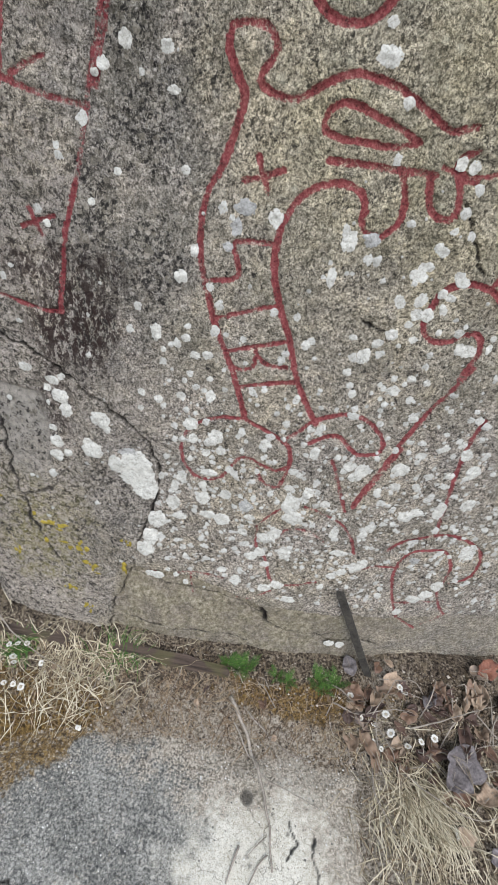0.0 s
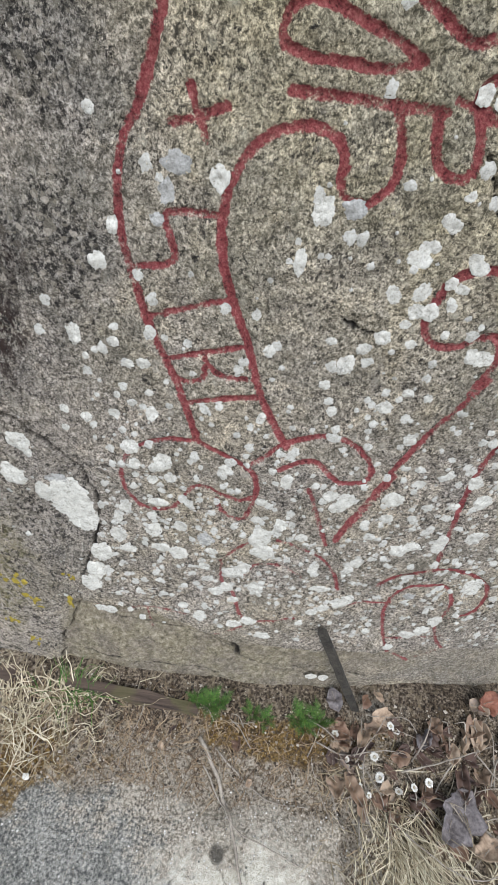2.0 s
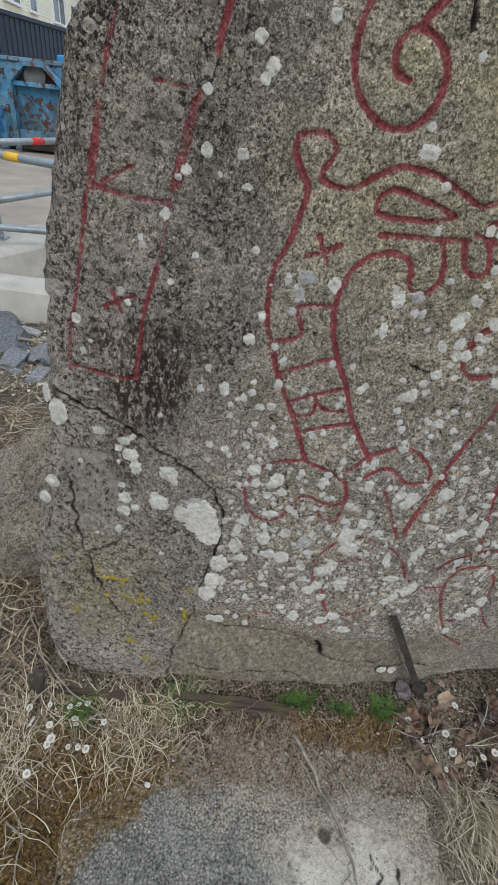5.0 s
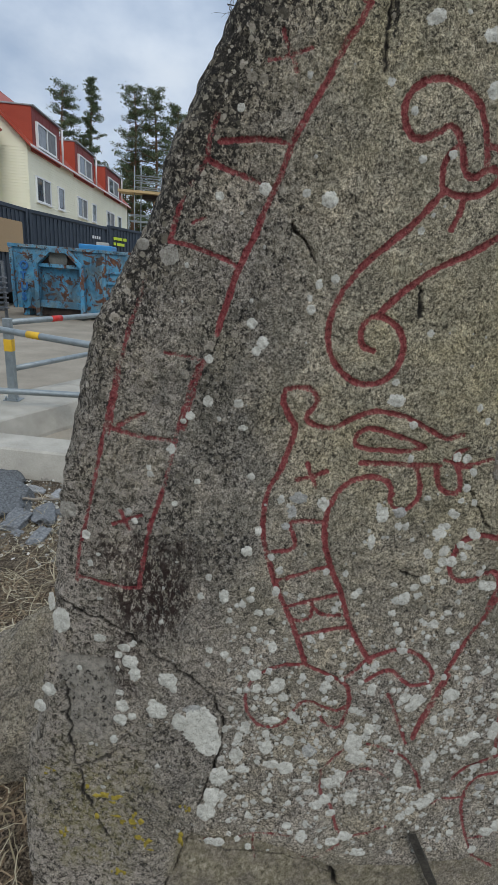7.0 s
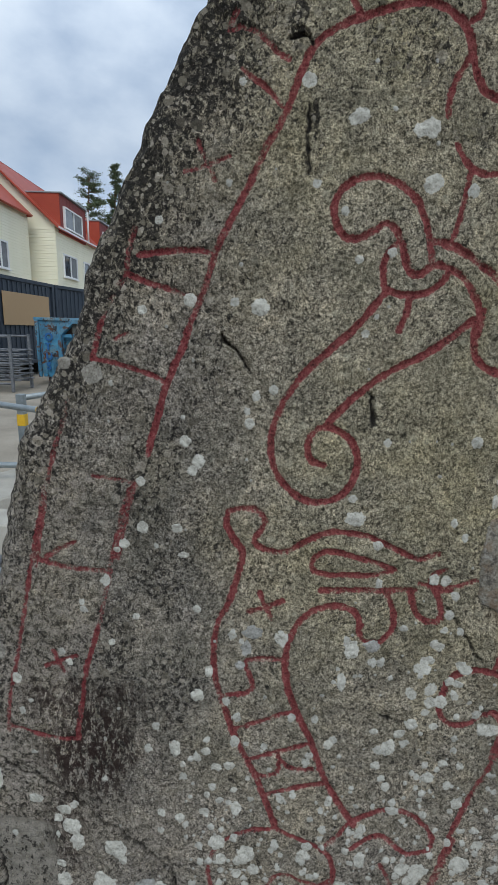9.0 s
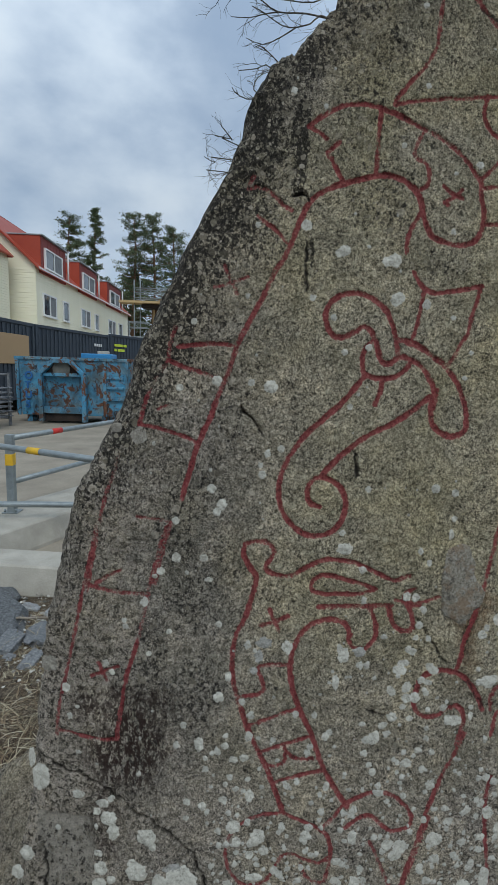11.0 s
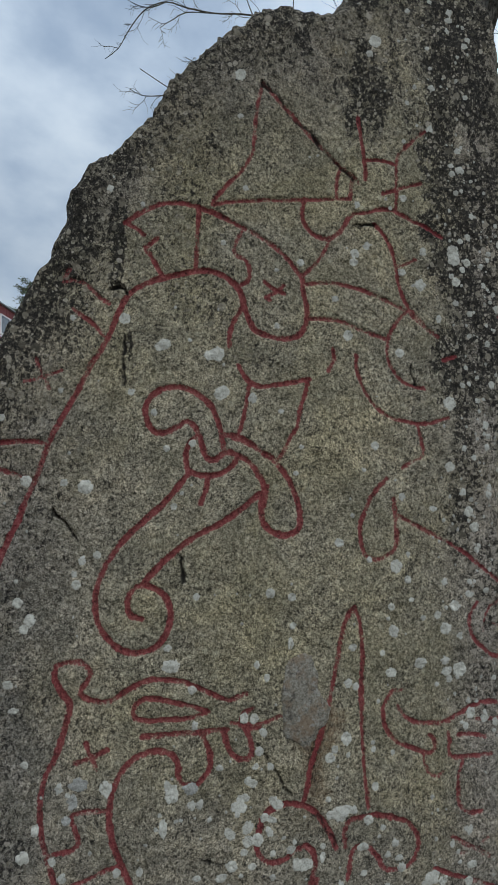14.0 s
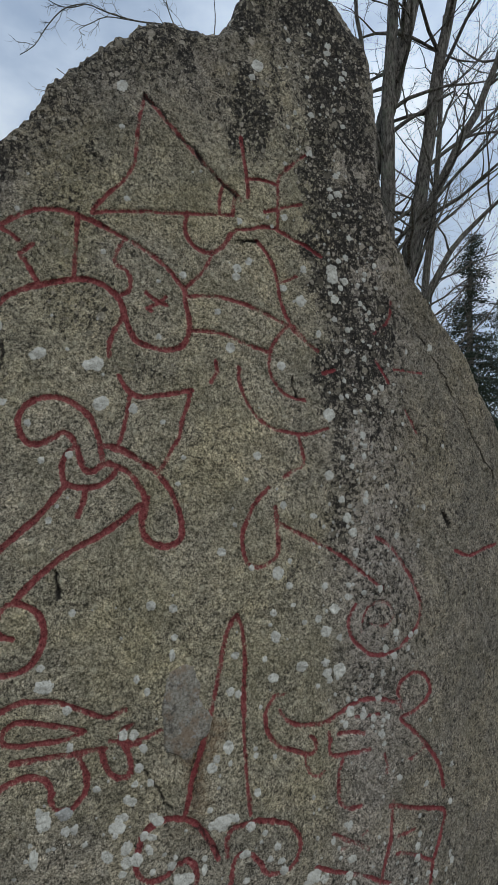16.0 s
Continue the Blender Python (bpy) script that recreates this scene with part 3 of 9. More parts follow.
# ---- the runestone ----


def face_base(x, z):
    """Depth of the dressed front of the stone: a slightly dished face that leans back and turns away past its ridge."""
    y = 0.6576 - 0.0002 * x + 0.0555 * z + 0.0864 * x * x - 0.0229 * x * z + 0.0098 * z * z
    d = np.clip(x - 0.80, 0, None)
    return y + 0.32 * d * d / (0.25 + d)


def face_relief(x, z):
    broad = 0.004 * vnoise(x, z, 0.16, 1) + 0.0028 * vnoise(x, z, 0.06, 2)
    return broad + 0.0016 * vnoise(x, z, 0.022, 3)


def face_y(x, z):
    return face_base(x, z) + face_relief(x, z)


def face_grain(x, z):
    return 0.0016 * vnoise(x, z, 0.0095, 4) + 0.0011 * vnoise(x, z, 0.0050, 5)


CUTS, CLEFTS = [], []


def carve(name, half, strength, *points):
    """One painted line of the carving: half width in metres, how well its paint has kept, and the turns of its course (across, up)."""
    CUTS.append((half, strength, spline(points)))


def crack(name, half, depth, *points):
    CLEFTS.append((half, depth, spline(points)))


carve("beast_head", 0.0060, 0.75, (-0.057, 1.438), (-0.055, 1.447), (-0.044, 1.452), (-0.026, 1.454), (-0.01, 1.452), (0.001, 1.44), (0.001, 1.424), (-0.011, 1.407), (-0.014, 1.399), (-0.001, 1.39), (0.022, 1.384), (0.044, 1.388), (0.065, 1.403), (0.088, 1.416), (0.108, 1.423), (0.139, 1.42), (0.172, 1.413), (0.198, 1.401), (0.225, 1.388), (0.249, 1.38), (0.277, 1.39))
carve("serpent_outer", 0.0066, 0.85, (-0.057, 1.438), (-0.056, 1.424), (-0.045, 1.403), (-0.032, 1.384), (-0.032, 1.367), (-0.037, 1.345), (-0.044, 1.318), (-0.053, 1.291), (-0.064, 1.27), (-0.071, 1.249), (-0.074, 1.219), (-0.073, 1.179), (-0.065, 1.142), (-0.049, 1.094), (-0.035, 1.059), (-0.02, 1.027), (-0.001, 0.989), (0.019, 0.942), (0.037, 0.893))
carve("serpent_inner", 0.0066, 0.9, (0.191, 1.24), (0.168, 1.243), (0.158, 1.258), (0.159, 1.276), (0.147, 1.293), (0.124, 1.3), (0.099, 1.296), (0.074, 1.282), (0.055, 1.259), (0.045, 1.233), (0.042, 1.207), (0.045, 1.17), (0.056, 1.133), (0.073, 1.093), (0.091, 1.058), (0.105, 1.019), (0.121, 0.98), (0.147, 0.938), (0.169, 0.906))
carve("hook", 0.0060, 0.85, (0.191, 1.24), (0.21, 1.257), (0.214, 1.281), (0.208, 1.305), (0.196, 1.326))
carve("bar_top", 0.0066, 0.85, (0.094, 1.325), (0.129, 1.326), (0.175, 1.327), (0.243, 1.328))
carve("bar_loop", 0.0066, 0.85, (0.237, 1.326), (0.245, 1.3), (0.255, 1.282), (0.275, 1.276), (0.287, 1.283), (0.287, 1.303), (0.279, 1.323), (0.27, 1.34), (0.273, 1.354), (0.289, 1.363))
carve("bar_tail", 0.0060, 0.8, (0.275, 1.328), (0.303, 1.327))
carve("lens_a", 0.0060, 0.8, (0.082, 1.357), (0.078, 1.37), (0.084, 1.382), (0.099, 1.391), (0.123, 1.389), (0.156, 1.38), (0.184, 1.372), (0.208, 1.362))
carve("lens_b", 0.0060, 0.8, (0.082, 1.357), (0.104, 1.352), (0.133, 1.352), (0.179, 1.352), (0.208, 1.362))
carve("cross_a", 0.0060, 0.8, (-0.001, 1.314), (0.007, 1.293), (0.017, 1.273))
carve("cross_b", 0.0060, 0.7, (-0.019, 1.282), (0.007, 1.29), (0.034, 1.303))
carve("rung_one", 0.0054, 0.8, (0.043, 1.205), (0.012, 1.204), (-0.021, 1.196), (-0.014, 1.173), (-0.01, 1.147), (-0.051, 1.134))
carve("rung_two", 0.0054, 0.85, (-0.037, 1.074), (0.008, 1.093), (0.06, 1.113))
carve("rung_three", 0.0054, 0.8, (-0.016, 1.017), (0.033, 1.036), (0.092, 1.057))
carve("rune_e_a", 0.0052, 0.72, (0.002, 0.991), (0.019, 0.988), (0.037, 0.997), (0.039, 1.017))
carve("rune_e_b", 0.0052, 0.72, (0.034, 1.035), (0.042, 1.019), (0.065, 1.006), (0.095, 1.008))
carve("rung_four", 0.0054, 0.75, (0.015, 0.953), (0.06, 0.968), (0.114, 0.983))
carve("sling_outer", 0.0066, 0.9, (0.17, 1.786), (0.151, 1.762), (0.125, 1.73), (0.094, 1.701), (0.059, 1.668), (0.031, 1.63), (0.015, 1.596), (0.008, 1.557), (0.015, 1.518), (0.032, 1.493), (0.059, 1.473), (0.089, 1.468), (0.118, 1.48), (0.136, 1.51), (0.14, 1.54), (0.128, 1.566), (0.109, 1.579), (0.088, 1.584), (0.069, 1.572), (0.064, 1.551), (0.071, 1.532), (0.09, 1.527))
carve("sling_inner", 0.0066, 0.9, (0.088, 1.584), (0.107, 1.607), (0.139, 1.637), (0.178, 1.667), (0.217, 1.688), (0.256, 1.713), (0.297, 1.746))
carve("bird_head", 0.0066, 0.9, (0.23, 1.828), (0.226, 1.855), (0.219, 1.877), (0.208, 1.903), (0.191, 1.921), (0.167, 1.935), (0.144, 1.94), (0.117, 1.935), (0.097, 1.92), (0.088, 1.898), (0.091, 1.876), (0.106, 1.857), (0.126, 1.856), (0.145, 1.867), (0.163, 1.877), (0.176, 1.869), (0.185, 1.851), (0.192, 1.828), (0.2, 1.81), (0.216, 1.808), (0.234, 1.822), (0.254, 1.818), (0.275, 1.807), (0.293, 1.785), (0.306, 1.758), (0.302, 1.738), (0.3, 1.714), (0.306, 1.69), (0.32, 1.679), (0.336, 1.673))
carve("bird_jaw", 0.0060, 0.85, (0.178, 1.849), (0.166, 1.832), (0.162, 1.813), (0.164, 1.794), (0.17, 1.786), (0.194, 1.779), (0.226, 1.783), (0.248, 1.799), (0.256, 1.814))
carve("bird_tongue", 0.0060, 0.8, (0.202, 1.779), (0.2, 1.755), (0.19, 1.729))
carve("wing_upper", 0.0066, 0.85, (0.226, 1.853), (0.251, 1.852), (0.276, 1.841), (0.301, 1.823), (0.321, 1.813))
carve("apex_left", 0.0050, 0.78, (0.297, 2.539), (0.287, 2.487), (0.282, 2.43), (0.278, 2.394), (0.259, 2.359), (0.229, 2.326), (0.206, 2.296))
carve("apex_right", 0.0060, 0.65, (0.297, 2.539), (0.336, 2.497), (0.38, 2.455), (0.413, 2.424), (0.446, 2.39), (0.48, 2.366), (0.493, 2.353))
carve("horizon_bar", 0.0050, 0.74, (0.204, 2.288), (0.245, 2.296), (0.297, 2.304), (0.34, 2.307), (0.381, 2.311), (0.426, 2.316), (0.473, 2.32))
carve("post_one", 0.0054, 0.8, (0.178, 2.28), (0.176, 2.215), (0.174, 2.161))
carve("ear", 0.0052, 0.74, (0.375, 2.159), (0.404, 2.187), (0.426, 2.222), (0.434, 2.239))
carve("tick_a", 0.0050, 0.78, (0.454, 2.383), (0.446, 2.354), (0.446, 2.323))
carve("tick_b", 0.0050, 0.78, (0.48, 2.366), (0.474, 2.342), (0.473, 2.32))
carve("arm_upper", 0.0054, 0.7, (0.386, 2.144), (0.434, 2.15), (0.489, 2.142), (0.535, 2.128), (0.59, 2.104))
carve("arm_lower", 0.0054, 0.75, (0.39, 2.079), (0.445, 2.077), (0.489, 2.063), (0.545, 2.047))
carve("bowl", 0.0052, 0.78, (0.595, 2.108), (0.575, 2.089), (0.558, 2.066), (0.552, 2.046), (0.548, 2.017), (0.557, 1.99), (0.579, 1.964), (0.608, 1.954), (0.625, 1.952))
carve("hip", 0.0050, 0.78, (0.485, 2.012), (0.488, 1.976), (0.51, 1.929), (0.544, 1.897), (0.589, 1.885), (0.626, 1.882), (0.674, 1.895))
carve("foot_small", 0.0050, 0.7, (0.607, 1.882), (0.618, 1.844), (0.619, 1.82), (0.591, 1.805), (0.577, 1.795))
carve("fold_far", 0.0050, 0.64, (0.592, 2.104), (0.627, 2.075), (0.656, 2.054))
carve("tick_far", 0.0050, 0.7, (0.667, 2.01), (0.692, 2.018))
carve("wing_tip", 0.0066, 0.85, (0.25, 1.849), (0.285, 1.833), (0.317, 1.813), (0.344, 1.785), (0.363, 1.749), (0.374, 1.713), (0.371, 1.683), (0.352, 1.671), (0.328, 1.673), (0.309, 1.69), (0.302, 1.714), (0.309, 1.741), (0.311, 1.759))
carve("ear_drop", 0.0060, 0.75, (0.545, 1.776), (0.516, 1.747), (0.504, 1.721), (0.491, 1.691), (0.493, 1.65), (0.504, 1.629), (0.525, 1.624), (0.553, 1.635), (0.564, 1.653), (0.562, 1.694), (0.559, 1.736))
carve("stub_left", 0.0050, 0.76, (0.251, 1.338), (0.279, 1.335), (0.309, 1.335), (0.339, 1.347))
carve("box_side", 0.0048, 0.78, (0.491, 2.493), (0.498, 2.441), (0.505, 2.385), (0.505, 2.364))
carve("box_top", 0.0046, 0.78, (0.507, 2.405), (0.539, 2.406), (0.568, 2.401))
carve("box_tail", 0.0050, 0.70, (0.632, 2.478), (0.598, 2.447), (0.574, 2.419), (0.57, 2.386), (0.569, 2.346), (0.57, 2.303))
carve("box_low", 0.0050, 0.78, (0.541, 2.337), (0.562, 2.345), (0.585, 2.355), (0.621, 2.368))
carve("fold_upper", 0.0052, 0.78, (0.482, 2.292), (0.504, 2.294), (0.529, 2.303), (0.561, 2.307), (0.596, 2.291), (0.631, 2.277), (0.666, 2.258))
carve("fold_lower", 0.0052, 0.78, (0.522, 2.273), (0.549, 2.242), (0.565, 2.204), (0.573, 2.166), (0.582, 2.133), (0.595, 2.108))
carve("fold_tick", 0.0050, 0.65, (0.569, 2.193), (0.587, 2.199), (0.608, 2.21))
carve("bowl_rise", 0.0046, 0.60, (0.595, 2.108), (0.61, 2.099), (0.624, 2.082), (0.634, 2.068))
carve("spear_left", 0.0060, 0.85, (0.479, 1.536), (0.46, 1.507), (0.447, 1.446), (0.433, 1.38), (0.415, 1.315), (0.396, 1.258), (0.384, 1.2))
carve("spear_right", 0.0054, 0.85, (0.479, 1.536), (0.491, 1.506), (0.495, 1.437), (0.492, 1.363), (0.496, 1.272), (0.505, 1.173))
carve("brow_long", 0.0060, 0.75, (0.043, 2.243), (0.065, 2.259), (0.105, 2.281), (0.146, 2.286), (0.177, 2.28), (0.219, 2.266), (0.251, 2.251), (0.272, 2.242), (0.315, 2.217), (0.342, 2.197), (0.363, 2.173), (0.378, 2.154))
carve("left_horn", 0.0060, 0.75, (0.102, 2.217), (0.09, 2.206), (0.079, 2.195), (0.089, 2.189), (0.102, 2.164), (0.114, 2.146))
carve("left_horn_b", 0.0050, 0.7, (0.043, 2.243), (0.063, 2.234), (0.078, 2.221))
carve("cheek", 0.0054, 0.75, (0.267, 2.247), (0.253, 2.227), (0.245, 2.202), (0.252, 2.189), (0.267, 2.182), (0.275, 2.166), (0.273, 2.145), (0.26, 2.135))
carve("arc_top", 0.0066, 0.85, (0.068, 2.123), (0.088, 2.133), (0.114, 2.143), (0.148, 2.152), (0.179, 2.159), (0.205, 2.158), (0.231, 2.148), (0.25, 2.133), (0.261, 2.112), (0.265, 2.093))
carve("arc_left_leg", 0.0060, 0.75, (0.265, 2.096), (0.252, 2.075), (0.24, 2.048), (0.238, 2.019))
carve("lip", 0.0066, 0.85, (0.265, 2.096), (0.275, 2.07), (0.286, 2.051), (0.305, 2.043), (0.337, 2.037), (0.369, 2.044), (0.383, 2.064), (0.387, 2.091), (0.379, 2.128), (0.377, 2.154))
carve("eye_a", 0.0054, 0.75, (0.304, 2.142), (0.321, 2.131), (0.343, 2.123))
carve("eye_b", 0.0054, 0.75, (0.341, 2.139), (0.326, 2.125), (0.307, 2.115), (0.313, 2.11))
carve("collar", 0.0060, 0.75, (0.257, 1.983), (0.274, 1.955), (0.295, 1.945), (0.326, 1.949), (0.358, 1.955), (0.392, 1.962))
carve("collar_hook", 0.0054, 0.65, (0.439, 2.023), (0.441, 2.002), (0.43, 1.98))
carve("neck_line", 0.0054, 0.75, (0.276, 1.944), (0.272, 1.913), (0.266, 1.882), (0.257, 1.856))
carve("collar_drop", 0.0054, 0.7, (0.388, 1.958), (0.383, 1.931), (0.374, 1.905), (0.369, 1.873), (0.356, 1.852), (0.346, 1.831), (0.334, 1.809))
carve("d_rune", 0.0056, 0.76, (0.381, 2.312), (0.377, 2.278), (0.385, 2.257), (0.404, 2.242), (0.431, 2.238), (0.453, 2.254), (0.468, 2.28), (0.482, 2.292))
carve("coil_top", 0.0066, 0.85, (0.444, 1.11), (0.425, 1.15), (0.393, 1.185), (0.35, 1.196), (0.317, 1.182), (0.301, 1.149), (0.299, 1.12), (0.316, 1.099), (0.346, 1.099), (0.37, 1.114), (0.391, 1.118), (0.404, 1.099), (0.402, 1.07), (0.393, 1.036), (0.408, 1.06))
carve("loop", 0.0060, 0.8, (0.462, 1.109), (0.46, 1.144), (0.48, 1.159), (0.528, 1.16), (0.583, 1.138), (0.606, 1.105), (0.6, 1.076), (0.583, 1.058), (0.541, 1.058), (0.522, 1.087), (0.496, 1.109), (0.475, 1.097), (0.466, 1.055))
carve("far_cross_a", 0.0050, 0.67, (0.835, 2.178), (0.827, 2.137), (0.789, 2.103))
carve("far_cross_b", 0.0043, 0.64, (0.793, 2.045), (0.824, 1.997))
carve("far_cross_c", 0.0043, 0.64, (0.84, 2.029), (0.922, 2.027))
carve("far_cross_d", 0.0043, 0.61, (0.869, 1.94), (0.904, 1.891))
carve("far_tail", 0.0056, 0.72, (1.021, 1.618), (1.073, 1.6), (1.141, 1.607), (1.2, 1.611))
carve("left_band_outer", 0.0052, 0.66, (-0.354, 1.47), (-0.358, 1.432), (-0.365, 1.399), (-0.374, 1.356), (-0.383, 1.311), (-0.393, 1.255), (-0.402, 1.212), (-0.411, 1.166), (-0.422, 1.118), (-0.428, 1.067), (-0.43, 1.035))
carve("left_band_inner", 0.0056, 0.70, (-0.21, 1.476), (-0.222, 1.444), (-0.229, 1.41), (-0.237, 1.382), (-0.245, 1.346), (-0.251, 1.308), (-0.261, 1.259), (-0.275, 1.207), (-0.289, 1.16), (-0.296, 1.111), (-0.304, 1.059), (-0.305, 1.033))
carve("left_band_rung", 0.0046, 0.66, (-0.428, 1.046), (-0.383, 1.04), (-0.335, 1.031), (-0.305, 1.033))
carve("rune_k", 0.0056, 0.68, (-0.303, 1.384), (-0.322, 1.375), (-0.343, 1.362), (-0.353, 1.351), (-0.315, 1.343), (-0.284, 1.339), (-0.245, 1.337))
carve("rune_k_join", 0.0056, 0.70, (-0.374, 1.355), (-0.363, 1.352), (-0.35, 1.351))
carve("small_cross_a", 0.0054, 0.70, (-0.345, 1.193), (-0.336, 1.174), (-0.326, 1.155))
carve("small_cross_b", 0.0054, 0.70, (-0.359, 1.163), (-0.336, 1.174), (-0.304, 1.187))
carve("left_curl", 0.0052, 0.68, (0.034, 0.889), (-0.011, 0.883), (-0.052, 0.862), (-0.074, 0.829), (-0.077, 0.786), (-0.064, 0.751), (-0.034, 0.726), (0.001, 0.733), (0.024, 0.768), (0.037, 0.796), (0.061, 0.801), (0.09, 0.787), (0.115, 0.779), (0.132, 0.791))
carve("left_curl_cross", 0.0056, 0.74, (0.034, 0.889), (0.078, 0.874), (0.116, 0.855), (0.132, 0.841), (0.139, 0.808), (0.136, 0.775), (0.129, 0.739))
carve("right_curl_outer", 0.0058, 0.76, (0.116, 0.855), (0.143, 0.884), (0.162, 0.907), (0.193, 0.925), (0.226, 0.933), (0.256, 0.93), (0.282, 0.912), (0.304, 0.888), (0.305, 0.862), (0.28, 0.851), (0.26, 0.851), (0.234, 0.872), (0.223, 0.883), (0.201, 0.884), (0.177, 0.87), (0.166, 0.861))
carve("v_left", 0.0054, 0.70, (0.221, 0.825), (0.237, 0.793), (0.256, 0.749), (0.279, 0.698))
carve("long_line", 0.0062, 0.77, (0.408, 1.06), (0.388, 1.014), (0.368, 0.97), (0.352, 0.924), (0.336, 0.876), (0.321, 0.818), (0.3, 0.756), (0.291, 0.712))
carve("long_line_two", 0.0060, 0.76, (0.474, 0.961), (0.467, 0.915), (0.468, 0.845), (0.474, 0.794), (0.485, 0.724), (0.494, 0.658))
carve("left_curl_end", 0.0048, 0.64, (0.078, 0.779), (0.09, 0.751), (0.114, 0.739), (0.134, 0.737))
carve("v_right", 0.0056, 0.70, (0.346, 0.877), (0.327, 0.813), (0.305, 0.75), (0.293, 0.709))
carve("low_stem", 0.0050, 0.66, (0.102, 0.616), (0.11, 0.549), (0.138, 0.509), (0.162, 0.444), (0.212, 0.433), (0.268, 0.46))
carve("low_foot", 0.0044, 0.62, (0.091, 0.342), (0.133, 0.374), (0.167, 0.403))
carve("low_arch", 0.0056, 0.72, (0.407, 0.591), (0.429, 0.625), (0.471, 0.646), (0.52, 0.661), (0.571, 0.645), (0.618, 0.614), (0.632, 0.569), (0.627, 0.525), (0.59, 0.497))
carve("ring_outer", 0.0052, 0.70, (0.575, 0.288), (0.518, 0.332), (0.478, 0.407), (0.45, 0.491), (0.446, 0.55), (0.457, 0.588), (0.491, 0.605), (0.536, 0.606), (0.567, 0.563), (0.575, 0.504), (0.571, 0.466), (0.602, 0.4), (0.636, 0.362))
carve("ring_side", 0.0044, 0.60, (0.59, 0.305), (0.614, 0.332), (0.636, 0.362))
carve("ring_bar", 0.0044, 0.62, (0.479, 0.41), (0.536, 0.422), (0.598, 0.432))
carve("low_line", 0.0044, 0.64, (-0.153, 0.378), (-0.079, 0.41), (-0.018, 0.427), (0.049, 0.428))
carve("low_tick", 0.0040, 0.58, (-0.032, 0.417), (-0.03, 0.38), (-0.022, 0.338))
carve("low_sweep", 0.0048, 0.66, (0.195, 0.696), (0.239, 0.681), (0.285, 0.657), (0.317, 0.612), (0.333, 0.571))
carve("low_hook", 0.0046, 0.64, (0.1, 0.613), (0.123, 0.655), (0.15, 0.688))
carve("low_bar", 0.0044, 0.62, (0.346, 0.513), (0.394, 0.531), (0.45, 0.538))
carve("low_slant", 0.0046, 0.64, (0.147, 0.583), (0.175, 0.62), (0.217, 0.625), (0.256, 0.599))
carve("band_right_top", 0.0064, 0.79, (0.066, 2.122), (0.046, 2.098), (0.033, 2.068), (0.02, 2.035), (0.004, 2.0), (-0.012, 1.975), (-0.024, 1.947), (-0.035, 1.924), (-0.047, 1.901), (-0.06, 1.874), (-0.072, 1.855), (-0.081, 1.831), (-0.088, 1.807), (-0.094, 1.787), (-0.105, 1.759), (-0.119, 1.726), (-0.129, 1.693), (-0.141, 1.668), (-0.15, 1.646), (-0.157, 1.625), (-0.165, 1.594), (-0.174, 1.564), (-0.182, 1.533))
carve("band_right_low", 0.0064, 0.73, (-0.201, 1.487), (-0.209, 1.464), (-0.215, 1.436), (-0.225, 1.399), (-0.232, 1.361))
carve("band_left_top", 0.0064, 0.52, (-0.201, 1.865), (-0.208, 1.844), (-0.212, 1.818), (-0.215, 1.8), (-0.233, 1.773), (-0.25, 1.74), (-0.261, 1.706), (-0.267, 1.676))
carve("band_left_low", 0.0054, 0.60, (-0.308, 1.613), (-0.318, 1.575), (-0.332, 1.539), (-0.341, 1.503), (-0.35, 1.456), (-0.356, 1.419), (-0.362, 1.381), (-0.368, 1.342))
carve("rune_top_a", 0.0056, 0.72, (-0.195, 1.828), (-0.157, 1.833), (-0.124, 1.836), (-0.081, 1.834))
carve("rune_top_b", 0.0056, 0.70, (-0.215, 1.802), (-0.183, 1.79), (-0.149, 1.781), (-0.102, 1.766))
carve("rung_mid", 0.0050, 0.66, (-0.267, 1.676), (-0.235, 1.672), (-0.2, 1.662), (-0.17, 1.653), (-0.15, 1.642))
carve("hook_mid", 0.0046, 0.56, (-0.231, 1.706), (-0.221, 1.713), (-0.211, 1.716))
carve("rung_low", 0.0046, 0.52, (-0.27, 1.495), (-0.238, 1.492), (-0.201, 1.487))
carve("plus_a", 0.0054, 0.66, (-0.109, 1.984), (-0.1, 1.965), (-0.092, 1.95), (-0.083, 1.932))
carve("plus_b", 0.0050, 0.66, (-0.125, 1.944), (-0.1, 1.95), (-0.075, 1.959), (-0.063, 1.965))
carve("brow_a", 0.0052, 0.62, (-0.056, 2.153), (-0.067, 2.129), (-0.05, 2.133), (-0.031, 2.129), (-0.015, 2.117), (-0.001, 2.102), (0.017, 2.091))
carve("brow_b", 0.0054, 0.68, (-0.047, 2.079), (-0.026, 2.063), (-0.007, 2.049), (0.009, 2.03))
carve("ear_line", 0.0056, 0.70, (0.565, 1.705), (0.598, 1.689), (0.632, 1.672), (0.672, 1.652), (0.713, 1.627), (0.755, 1.594), (0.797, 1.562))
carve("spiral_out", 0.0058, 0.72, (0.787, 1.668), (0.821, 1.647), (0.85, 1.612), (0.878, 1.573), (0.897, 1.529), (0.899, 1.492), (0.885, 1.468), (0.85, 1.444), (0.813, 1.428), (0.771, 1.429), (0.745, 1.447), (0.721, 1.472), (0.715, 1.506), (0.733, 1.533))
carve("spiral_in", 0.0046, 0.58, (0.745, 1.48), (0.753, 1.511), (0.773, 1.532), (0.808, 1.531), (0.825, 1.503), (0.8, 1.485), (0.766, 1.492))
